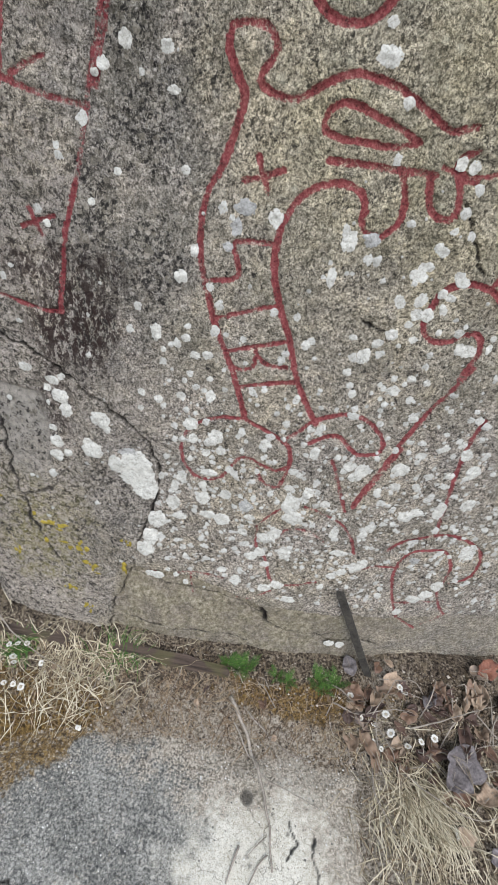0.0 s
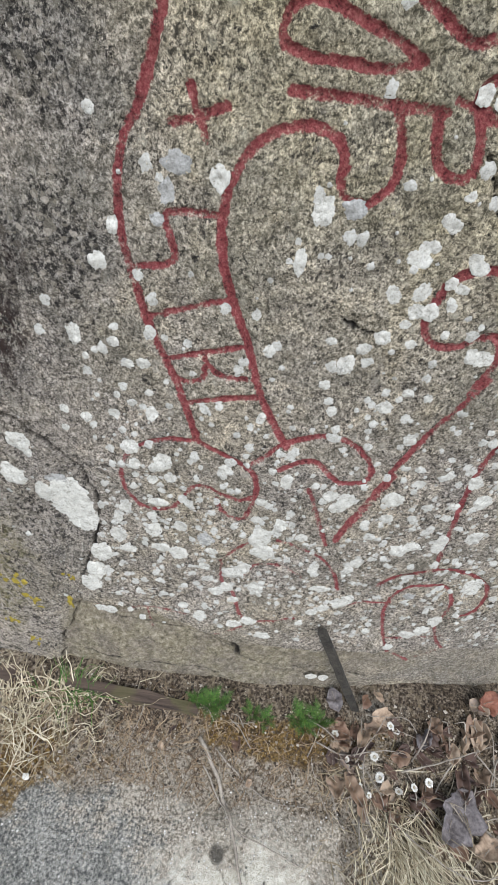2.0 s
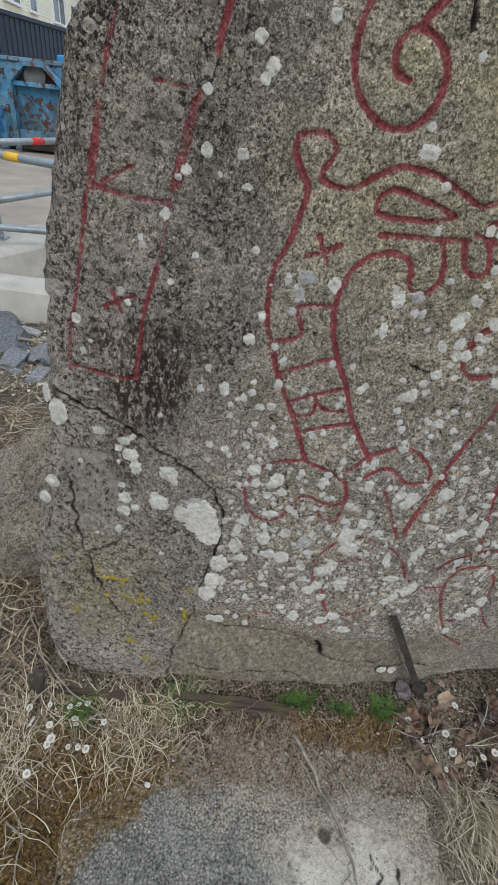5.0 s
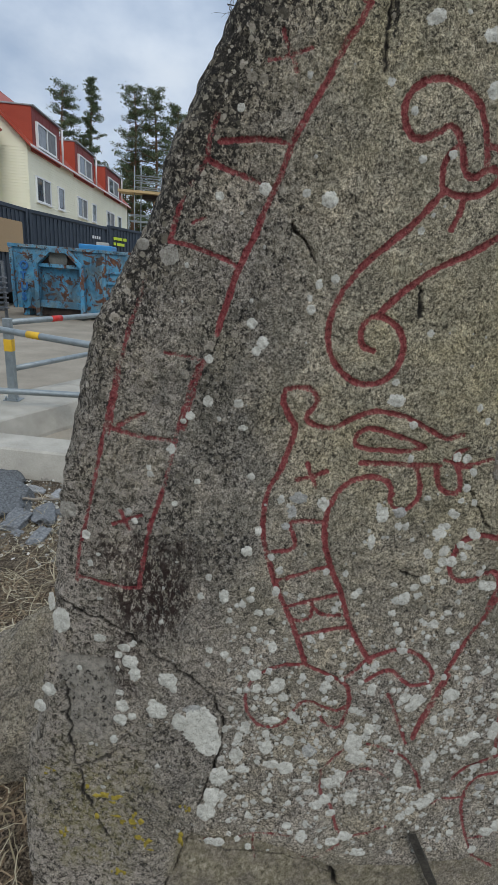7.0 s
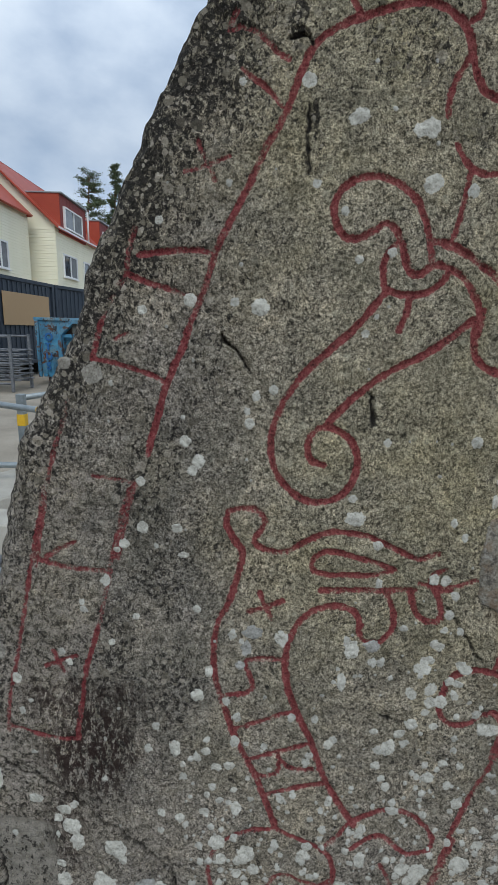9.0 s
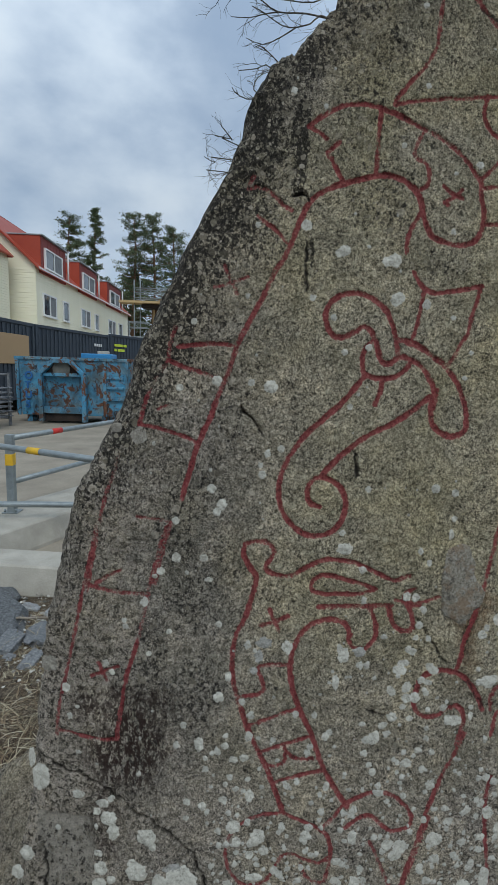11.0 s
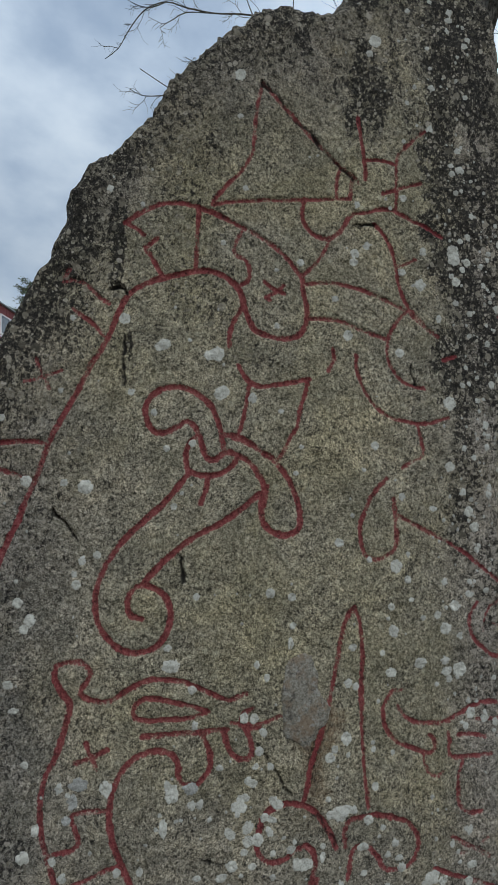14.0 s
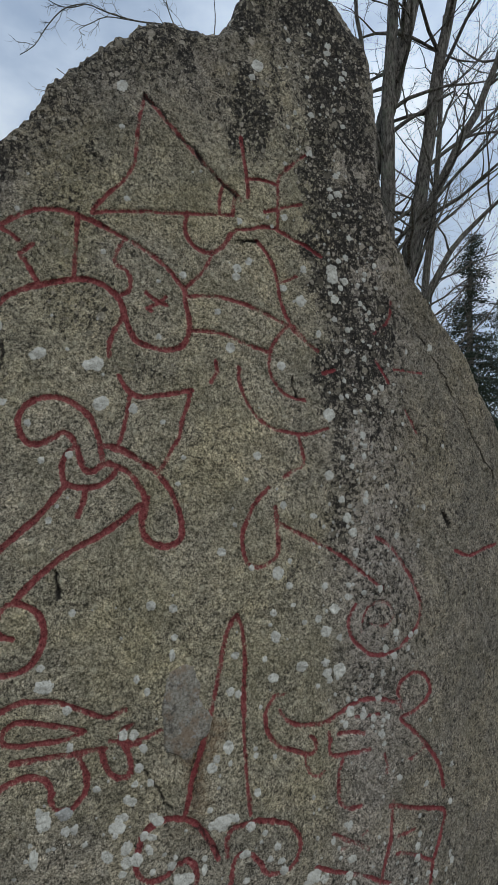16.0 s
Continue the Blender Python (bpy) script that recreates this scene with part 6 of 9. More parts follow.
def build_ground():
    gx, gy = spread(-1.3, 1.2, 0.009, 1500), spread(-0.3, 0.95, 0.009, 1500)
    X, Y = np.meshgrid(gx, gy)
    x, y = X.ravel(), Y.ravel()
    grid = np.arange(len(x)).reshape(X.shape)
    faces = np.stack([grid[:-1, :-1], grid[:-1, 1:], grid[1:, 1:], grid[1:, :-1]], -1).reshape(-1, 4)
    ob = raw("ground", np.stack([x, y, ground_height(x, y)], -1), faces, M_SOIL)
    moss = np.maximum(np.maximum(blob(x, y, -0.40, 0.44, 0.18, 0.09, 0.6, 211), blob(x, y, -0.54, 0.27, 0.09, 0.25, 0.6, 212)), blob(x, y, 0.30, 0.57, 0.20, 0.035, 0.6, 213))
    moss = np.maximum(moss, blob(x, y, -0.40, 0.455, 0.23, 0.10, 0.6, 216))
    sand = np.maximum(blob(x, y, 0.15, 0.47, 0.34, 0.085, 0.7, 215), 0.9 * blob(x, y, 0.50, 0.25, 0.10, 0.40, 0.6, 217))
    point_values(ob, "moss", moss)
    point_values(ob, "sand", sand)
    return tagged(ob, "brown soil with dry litter and moss at the stone's foot", "ground", kind="structure")


build_ground()


def grit(name, count, seed, box_xy, size, material, height, label, keep):
    """Many small grains lying loose."""
    r = np.random.RandomState(seed)
    x, y = r.uniform(box_xy[0], box_xy[1], count * 3), r.uniform(box_xy[2], box_xy[3], count * 3)
    ok = keep(x, y, r)
    x, y = x[ok][:count], y[ok][:count]
    n = len(x)
    s = size[0] + (size[1] - size[0]) * r.rand(n) ** 2.5
    base = np.array([(1, 0, 0), (-1, 0, 0), (0, 1, 0), (0, -1, 0), (0, 0, 1), (0, 0, -1)], float)
    tri = np.array([(0, 2, 4), (2, 1, 4), (1, 3, 4), (3, 0, 4), (2, 0, 5), (1, 2, 5), (3, 1, 5), (0, 3, 5)])
    shape = base[None] * r.uniform(0.6, 1.3, (n, 6, 1)) * s[:, None, None] * np.array([1, 1, 0.7])
    a = r.uniform(0, 6.28, n)
    c, sn = np.cos(a)[:, None], np.sin(a)[:, None]
    px, py = shape[..., 0] * c - shape[..., 1] * sn, shape[..., 0] * sn + shape[..., 1] * c
    pz = shape[..., 2] + (height(x, y) + 0.3 * s)[:, None]
    verts = np.stack([px + x[:, None], py + y[:, None], pz], -1).reshape(-1, 3)
    faces = (tri[None] + 6 * np.arange(n)[:, None, None]).reshape(-1, 3)
    return tagged(raw(name, verts, faces, material, None, False), label, "grit", kind="stuff")


def build_slab():
    """The worn pale slab set flush in the soil before the stone."""
    nx, ny = 270, 300
    X, Y = np.meshgrid(np.linspace(-0.58, 0.58, nx), np.linspace(-0.75, 0.55, ny))
    x, y = X.ravel(), Y.ravel()
    corner = 0.69 * (x + 0.25) - 0.72 * (y - 0.48)
    edge = np.minimum(np.minimum(np.minimum(x + 0.50, 0.50 - x), 0.485 - y), corner) + 0.05 * vnoise(x, y, 0.11, 221) + 0.02 * vnoise(x, y, 0.03, 222)
    z = -0.034 * (1 - smoothstep(-0.09, 0.09, edge)) + 0.003 * vnoise(x, y, 0.12, 223) + 0.0018 * vnoise(x, y, 0.03, 224) + 0.0009 * vnoise(x, y, 0.01, 225)
    cleft = np.zeros_like(x)
    for half, depth, pts in (
            (0.0035, 0.010, ((-0.44, 0.27), (-0.426, 0.239), (-0.414, 0.215), (-0.408, 0.18), (-0.351, 0.152), (-0.31, 0.147), (-0.268, 0.14))),
            (0.003, 0.008, ((-0.408, 0.175), (-0.409, 0.115), (-0.434, 0.096), (-0.48, 0.112), (-0.523, 0.115))),
            (0.0030, 0.003, ((0.02, 0.13), (0.06, 0.12), (0.09, 0.135), (0.12, 0.115))),
            (0.0030, 0.003, ((0.03, 0.02), (0.02, 0.08), (0.03, 0.13), (0.01, 0.16))),
            (0.0030, 0.003, ((0.09, 0.135), (0.10, 0.09), (0.10, 0.03))),
            (0.0034, 0.004, ((0.36, 0.30), (0.35, 0.26), (0.37, 0.23), (0.36, 0.20))),
            (0.0030, 0.003, ((0.30, 0.32), (0.31, 0.28), (0.285, 0.25))),
            (0.0030, 0.003, ((0.34, 0.13), (0.38, 0.15), (0.41, 0.13)))):
        line = spline(pts, 0.006)
        d = segment_distance(x + 0.012 * vnoise(x, y, 0.03, 226) + 0.004 * vnoise(x, y, 0.008, 228), y + 0.012 * vnoise(x, y, 0.03, 227) + 0.004 * vnoise(x, y, 0.008, 229), line) / half
        z -= depth * np.clip(1 - d, 0, 1)
        cleft = np.maximum(cleft, 1 - smoothstep(0.5, 1.4, d))
    pit = blob(x, y, 0.192, 0.362, 0.016, 0.018, 0.3, 228, 0.2)
    z -= 0.008 * pit
    cleft = np.maximum(cleft, 0.75 * pit)
    for k in range(70):
        rng = np.random.RandomState(900 + k)
        px, py, pr = rng.uniform(-0.4, 0.42), rng.uniform(-0.1, 0.42), rng.uniform(0.002, 0.006)
        d = np.hypot(x - px, y - py) / pr
        z -= 0.003 * np.clip(1 - d, 0, 1)
        cleft = np.maximum(cleft, 0.7 * (1 - smoothstep(0.4, 1.2, d)))
    # dark where water stands, fading towards the open side
    field_x, field_y = x + 0.05 * vnoise(x, y, 0.09, 231) + 0.05 * vnoise(x, y, 0.028, 236), y + 0.04 * vnoise(x, y, 0.07, 233) + 0.035 * vnoise(x, y, 0.022, 237)
    stain = smoothstep(-0.50, -0.42, field_x) * (1 - smoothstep(-0.04, 0.20, field_x - 0.25 * (field_y - 0.35))) * (1 - smoothstep(0.43, 0.50, field_y))
    stain *= 0.55 + 0.45 * smoothstep(0.08, 0.2, field_y)
    stain = np.maximum(stain, 0.45 * blob(x, y, -0.02, 0.42, 0.22, 0.05, 0.6, 234, 0.5))
    mud = np.maximum(1 - smoothstep(0.0, 0.06, corner + 0.03 * vnoise(x, y, 0.04, 238)), blob(x, y, -0.53, 0.24, 0.10, 0.36, 0.5, 235))
    dust = 1 - smoothstep(0.0, 0.16 + 0.10 * smoothstep(-0.15, 0.1, x), edge + 0.05 * vnoise(x, y, 0.06, 229) + 0.03 * vnoise(x, y, 0.018, 230))
    dust *= 0.25 + 0.75 * smoothstep(-0.32, -0.12, x)
    grid = np.arange(nx * ny).reshape(ny, nx)
    faces = np.stack([grid[:-1, :-1], grid[:-1, 1:], grid[1:, 1:], grid[1:, :-1]], -1).reshape(-1, 4)
    verts = np.stack([x, y, z], -1)
    rim = np.concatenate([grid[0], grid[1:, -1], grid[-1, -2::-1], grid[-2:0:-1, 0]])
    low = verts[rim].copy()
    low[:, 2] = -0.12
    ids = len(verts) + np.arange(len(rim))
    skirt = np.stack([np.roll(rim, -1), rim, ids, np.roll(ids, -1)], -1)
    ob = raw("ground_slab", np.concatenate([verts, low]), np.concatenate([faces, skirt]), M_SLAB)
    pad = np.zeros(len(low))
    for name, values in (("stain", stain), ("mud", mud), ("dust", dust), ("cleft", cleft)):
        point_values(ob, name, np.concatenate([values, pad]))
    return tagged(ob, "worn pale slab with a blue-grey stain, sunk in soil", "slab")


build_slab()
grit("soil_grit", 5200, 61, (-0.62, 0.95, 0.40, 0.66), (0.0009, 0.0050), M_GRIT, ground_height, "small brown soil crumbs and grit",
     lambda x, y, r: (y > 0.44 + 0.03 * vnoise(x, y, 0.05, 251)) | (np.abs(x) > 0.47))
grit("slab_grit", 2600, 62, (-0.48, 0.50, -0.25, 0.50), (0.0007, 0.0030), M_GRAVEL, lambda x, y: 0.0 * x, "pale grit lying on the slab",
     lambda x, y, r: (r.rand(len(x)) < 0.25 + 0.75 * smoothstep(0.2, 0.45, y)) & (0.69 * (x + 0.25) - 0.72 * (y - 0.48) > 0.06))

grit("rubble_gravel", 3600, 63, (-2.9, -0.80, 2.0, 3.5), (0.004, 0.020), M_GRAVEL, ground_height, "grey gravel between the rubble stones",
     lambda x, y, r: r.rand(len(x)) < smoothstep(2.0, 2.6, y))


def build_road():
    gx, gy = np.linspace(-40, 30, 71), np.concatenate([np.linspace(4.4, 20, 40), np.linspace(22, 70, 25)])
    X, Y = np.meshgrid(gx, gy)
    x, y = X.ravel(), Y.ravel()
    grid = np.arange(len(x)).reshape(X.shape)
    faces = np.stack([grid[:-1, :-1], grid[:-1, 1:], grid[1:, 1:], grid[1:, :-1]], -1).reshape(-1, 4)
    top = np.stack([x, y, -0.012 + 0.008 * vnoise(x, y, 2.5, 241)], -1)
    ob = raw("road", top, faces, M_ASPHALT)
    return tagged(ob, "pale dusty gravelled yard surface", "road", kind="structure")


build_road()

# ---- at the foot of the stone ----


def bar_between(bm, a, b, wide, thick, bevel=0.002):
    """A sawn bar from a to b."""
    a, b = Vector(a), Vector(b)
    m = Matrix.Translation((a + b) / 2) @ (b - a).to_track_quat("X", "Z").to_matrix().to_4x4()
    box(bm, ((b - a).length, wide, thick), m, bevel)


def wobble(bm, amount, cell, seed):
    for v in bm.verts:
        v.co += amount * Vector(noise.noise_vector(v.co / cell + Vector((seed, 0, 0))))


def build_peg():
    peg = bmesh.new()
    a, b = Vector((0.331, 0.672, 0.452)), Vector((0.497, 0.648, 0.115))
    for k in range(12):
        p, q = a.lerp(b, k / 12), a.lerp(b, (k + 1) / 12)
        bar_between(peg, p, q, 0.011, 0.018, 0)
    bmesh.ops.remove_doubles(peg, verts=peg.verts, dist=0.003)
    wobble(peg, 0.0022, 0.025, 3)
    ob = part("wooden_stake", peg, M_STAKE)
    return tagged(ob, "thin grey weathered wooden stake leaning on the stone", "stake")


build_peg()


def build_boards():
    for x0, x1, y0, y1, z0, z1, wide in ((-0.95, -0.34, 0.668, 0.632, 0.118, 0.112, 0.040), (-0.215, 0.105, 0.628, 0.606, 0.112, 0.106, 0.022)):
        bm = bmesh.new()
        n = 16
        for k in range(n):
            p, q = [Vector((x0 + (x1 - x0) * f, y0 + (y1 - y0) * f, z0 + (z1 - z0) * f + 0.005 * math.sin(5 * f + x0))) for f in (k / n, (k + 1) / n)]
            bar_between(bm, p, q, wide, 0.036, 0)
        bmesh.ops.remove_doubles(bm, verts=bm.verts, dist=0.004)
        wobble(bm, 0.006, 0.06, x0)
        tagged(part("edging_board", bm, M_BOARD), "rotting mossy board lying along the stone's foot", "board", "edging boards")
    for x, y, top, tilt in ((-0.555, 0.612, 0.24, 8), (-0.585, 0.62, 0.20, -4)):
        bm = bmesh.new()
        box(bm, (0.022, 0.018, 0.20), Matrix.Translation((0, 0, -0.10)), 0.003)
        bmesh.ops.subdivide_edges(bm, edges=bm.edges, cuts=2, use_grid_fill=True)
        wobble(bm, 0.003, 0.03, x)
        ob = part("edging_peg", bm, M_PEG)
        ob.matrix_basis = pose(x, y, top, 5, tilt, 10)
        tagged(ob, "short grey wooden peg holding the edging board", "peg", "edging pegs")


build_boards()


def rock(name, size, seed, material, rough=0.16, sub=4, flat=0.0):
    bm = bmesh.new()
    bmesh.ops.create_icosphere(bm, subdivisions=sub, radius=1.0)
    shift = Vector((seed * 3.1, seed * 1.7, 0))
    for v in bm.verts:
        d = v.co.normalized()
        r = 1 + rough * 2.2 * noise.noise(d * 1.1 + shift) + rough * 0.9 * noise.noise(d * 3.0 + shift) + rough * 0.25 * noise.noise(d * 9 + shift)
        p = d * r
        if flat:
            for ax, lim in ((0, 0.75), (1, 0.7), (2, 0.6)):
                if abs(p[ax]) > lim:
                    p[ax] = math.copysign(lim + (abs(p[ax]) - lim) * (1 - flat), p[ax])
        v.co = Vector((p.x * size[0], p.y * size[1], p.z * size[2]))
    for f in bm.faces:
        f.smooth = not flat
    return part(name, bm, material)


boulder = rock("boulder", (0.25, 0.23, 0.33), 2.7, M_STONE, 0.17, 6)
# side tints the whole boulder evenly darker
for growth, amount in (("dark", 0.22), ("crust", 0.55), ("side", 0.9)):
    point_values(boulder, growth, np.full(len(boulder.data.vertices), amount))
boulder.matrix_basis = pose(-0.70, 1.20, 0.22, 0, 14, 20)
tagged(boulder, "rounded grey boulder half sunk behind the runestone", "boulder")

rng = random.Random(5)
for k in range(64):
    s = rng.choice((0.03, 0.04, 0.05, 0.07, 0.09, 0.12)) * rng.uniform(0.8, 1.2)
    x, y = rng.uniform(-2.7, -0.85), rng.uniform(2.35, 3.5)
    ob = rock("rubble_stone", (s * rng.uniform(1.1, 1.8), s * rng.uniform(0.8, 1.2), s * rng.uniform(0.40, 0.7)), k * 0.7, M_RUBBLE, 0.42, 3, 0.45)
    ob.matrix_basis = pose(x, y, float(ground_height(x, y)) + s * 0.22, rng.uniform(-15, 15), rng.uniform(-15, 15), rng.uniform(0, 360))
    tagged(ob, "broken blue-grey rubble stone lying on gravel", "stone", "rubble beside the kerb")


# ---- plants and litter ----


def blades(name, count, where, length, width, material, label, category, seed, flat=0.5, curl=0.7, way=None):
    """A field of thin bent blades; where(rng, n) gives their feet."""
    r = np.random.RandomState(seed)
    foot = where(r, count)
    n = len(foot)
    z0 = ground_height(foot[:, 0], foot[:, 1]) - 0.004
    ang = r.uniform(0, 2 * np.pi, n) if way is None else r.normal(way, 0.5, n)
    L = r.uniform(*length, n)
    tilt = np.clip(r.normal(flat, 0.28, n), 0.03, 1.0) * np.pi / 2
    W = r.uniform(*width, n)
    turn = r.normal(0, curl, n)
    segs = 7
    pos = np.stack([foot[:, 0], foot[:, 1], z0], -1)
    V = np.zeros((n, (segs + 1) * 2, 3))
    for k in range(segs + 1):
        f = k / segs
        side = np.stack([-np.sin(ang), np.cos(ang), np.zeros(n)], -1)
        w = (W * (1 - 0.75 * f))[:, None]
        V[:, 2 * k], V[:, 2 * k + 1] = pos - side * w / 2, pos + side * w / 2
        step = np.stack([np.cos(ang) * np.sin(tilt), np.sin(ang) * np.sin(tilt), np.cos(tilt)], -1) * (L / segs)[:, None]
        pos = pos + step
        ground = ground_height(pos[:, 0], pos[:, 1]) + 0.003 + 0.004 * r.rand(n)
        pos[:, 2] = np.maximum(pos[:, 2], ground)
        ang = ang + turn / segs + r.normal(0, 0.35 * curl, n)
        tilt = np.clip(tilt + r.uniform(0.02, 0.36, n), 0, 2.1)
    quads = np.array([[2 * k, 2 * k + 1, 2 * k + 3, 2 * k + 2] for k in range(segs)])
    F = (np.arange(n)[:, None, None] * ((segs + 1) * 2) + quads[None]).reshape(-1, 4)
    ob = raw(name, V.reshape(-1, 3), F, material)
    return tagged(ob, label, category, kind="stuff")


def clump(cx, cy, sx, sy, turn=0.0):
    def where(r, n):
        a, b = r.normal(0, sx, n), r.normal(0, sy, n)
        c, s = math.cos(turn), math.sin(turn)
        return np.stack([cx + a * c - b * s, cy + a * s + b * c], -1)
    return where


def field(x0, x1, y0, y1, power=1.0):
    def where(r, n):
        p = np.stack([r.uniform(x0, x1, n * 2), r.uniform(y0, y1, n * 2)], -1)
        keep = vnoise(p[:, 0], p[:, 1], 0.10, 301) + 0.6 * vnoise(p[:, 0], p[:, 1], 0.03, 302) > r.uniform(-1.2, 0.6, len(p)) * power
        keep &= ~((np.abs(p[:, 0] + 0.01) < 0.43) & (p[:, 1] < 0.46))
        keep &= ~((p[:, 0] > -0.60) & (p[:, 0] < 1.3) & (p[:, 1] > 0.62))
        return p[keep][:n]
    return where


STRAW_WORDS = "pale dry grass blades lying over the soil"
blades("dry_grass", 300, field(-0.85, -0.28, 0.46, 0.62), (0.05, 0.15), (0.0015, 0.0036), M_STRAW, STRAW_WORDS, "dry grass", 11, 0.72)
blades("dry_grass", 150, clump(-0.25, 0.58, 0.07, 0.03), (0.07, 0.20), (0.0018, 0.0036), M_STRAW, "dry pale grass tuft at the stone's foot", "dry grass", 12, 0.8, 2.2)
blades("dry_grass", 520, clump(-0.70, 0.40, 0.09, 0.12), (0.06, 0.17), (0.0014, 0.003), M_STRAW, STRAW_WORDS, "dry grass", 13, 0.65)
blades("dry_grass", 420, clump(0.63, 0.40, 0.055, 0.05, 0.2), (0.06, 0.16), (0.0018, 0.0034), M_STRAW, "thick dry grass tuft beside the slab", "dry grass", 14, 0.6, 0.18, -1.35)
blades("dry_grass", 700, field(0.46, 1.25, -0.10, 0.55), (0.04, 0.13), (0.0015, 0.0036), M_STRAW, STRAW_WORDS, "dry grass", 15, 0.85, 0.3)
blades("dry_litter", 2200, field(-0.9, 1.2, 0.0, 0.63), (0.015, 0.05), (0.0012, 0.003), M_LITTER, "short brown stalks and plant litter", "litter", 16, 0.9)
blades("dry_litter", 900, field(-0.45, 0.50, 0.46, 0.62, 0.8), (0.015, 0.07), (0.0012, 0.003), M_LITTER, "short brown stalks on bare soil", "litter", 17, 0.85)
blades("dry_grass", 3600, field(-3.2, -0.55, 0.62, 3.1), (0.08, 0.30), (0.003, 0.006), M_STRAW, "flattened dry grass and stalks beside the stone", "dry grass", 18, 0.85)
blades("dry_litter", 8000, field(-3.2, -0.55, 0.62, 3.2), (0.03, 0.14), (0.003, 0.009), M_LITTER, "brown litter between dry grass", "litter", 19, 0.9)
blades("dry_grass", 2500, field(1.35, 4.5, 0.6, 5.5), (0.08, 0.3), (0.003, 0.006), M_STRAW, "dry grass behind the stone", "dry grass", 20, 0.7)
blades("green_grass", 50, clump(-0.19, 0.60, 0.035, 0.012), (0.04, 0.10), (0.002, 0.004), M_GREEN, "fresh green grass blades among dry ones", "grass", 21, 0.35)
blades("green_grass", 90, clump(-0.46, 0.585, 0.018, 0.012), (0.03, 0.06), (0.002, 0.0045), M_GREEN, "small fresh green grass tuft", "grass", 22, 0.4)


def build_yarrow(seed, height):
    """A young feathery sprout: fronds with small leaflets on both sides."""
    r = random.Random(seed)
    plant = thing("yarrow_sprout")
    for k in range(7):
        bm = bmesh.new()
        a, lean = 2 * math.pi * k / 7 + r.uniform(-0.3, 0.3), r.uniform(0.35, 1.0)
        L = height * r.uniform(0.7, 1.15)
        stem = [Vector((math.cos(a) * L * f * math.sin(lean * (0.5 + f * 0.5)), math.sin(a) * L * f * math.sin(lean * (0.5 + f * 0.5)), L * f * math.cos(lean * (0.4 + 0.7 * f)))) for f in (0, 0.25, 0.5, 0.75, 1)]
        tube(bm, stem, [0.0009, 0.0008, 0.0007, 0.0005, 0.0003], 4)
        out = Vector((-math.sin(a), math.cos(a), 0))
        for j in range(3, 15):
            f = j / 15
            i = min(3, int(f * 4))
            p = stem[i].lerp(stem[i + 1], f * 4 - i)
            way = (stem[i + 1] - stem[i]).normalized()
            size = L * 0.30 * math.sin(math.pi * min(1, f * 0.9 + 0.12))
            for s in (-1, 1):
                for spread_by, k2 in ((0.9, 0.8), (0.35, 0.6)):
                    tip = p + (out * s * spread_by + way * 0.6 + Vector((0, 0, r.uniform(-0.2, 0.3)))).normalized() * size * k2
                    mid = p.lerp(tip, 0.55)
                    w = way.cross(tip - p).normalized().cross((tip - p).normalized()) * size * 0.05
                    bm.faces.new([bm.verts.new(q) for q in (p, mid + w, tip, mid - w)])
        part("frond", bm, M_GREEN, plant)
    return tagged(plant, "young feathery green sprout at the stone's foot", "sprout", "green sprouts")


sprout = build_yarrow(1, 0.065)
sprout.matrix_basis = pose(0.125, 0.615, float(ground_height(0.125, 0.615)))
other = build_yarrow(2, 0.05)
other.matrix_basis = pose(0.27, 0.605, float(ground_height(0.27, 0.605)))
for x, y, turn, which in ((0.37, 0.60, 60, 1), (0.40, 0.612, 150, 0), (0.24, 0.615, 220, 1), (0.10, 0.622, 100, 1), (0.35, 0.615, 280, 0), (0.155, 0.62, 200, 0)):
    copy_thing((sprout, other)[which], pose(x, y, float(ground_height(x, y)) - 0.004, 0, 0, turn))


def build_flower(seed, tall):
    """A dried flower head: a ring of papery bracts round a brown eye, on a thin stem."""
    r = random.Random(seed)
    plant = thing("dried_flower")
    bm = bmesh.new()
    n = 24
    for k in range(n):
        a = 2 * math.pi * k / n
        d, s = Vector((math.cos(a), math.sin(a), 0)), Vector((-math.sin(a), math.cos(a), 0))
        long = 0.0070 * r.uniform(0.9, 1.1)
        p = [d * 0.002 + s * 0.0008, d * long * 0.6 + s * 0.0017 + Vector((0, 0, 0.002)), d * long + Vector((0, 0, 0.0012 * r.uniform(0, 2))), d * long * 0.6 - s * 0.0017 + Vector((0, 0, 0.002)), d * 0.002 - s * 0.0008]
        bm.faces.new([bm.verts.new(q + Vector((0, 0, tall))) for q in p])
    part("petals", bm, M_PETAL, plant, "papery white bracts")
    bm = bmesh.new()
    bmesh.ops.create_icosphere(bm, subdivisions=2, radius=0.0022, matrix=Matrix.Translation((0, 0, tall + 0.0012)) @ Matrix.Diagonal((1, 1, 0.6, 1)))
    part("centre", bm, M_EYE, plant, "brown seed centre")
    bm = bmesh.new()
    tube(bm, [(0.004 * math.sin(3 * f + seed), 0.003 * f, tall * f) for f in (0, 0.3, 0.6, 1.0)], 0.0007, 5)
    part("stem", bm, M_STEM, plant)
    return tagged(plant, "small dried white flower head on a thin stem", "flower", "dried flowers")


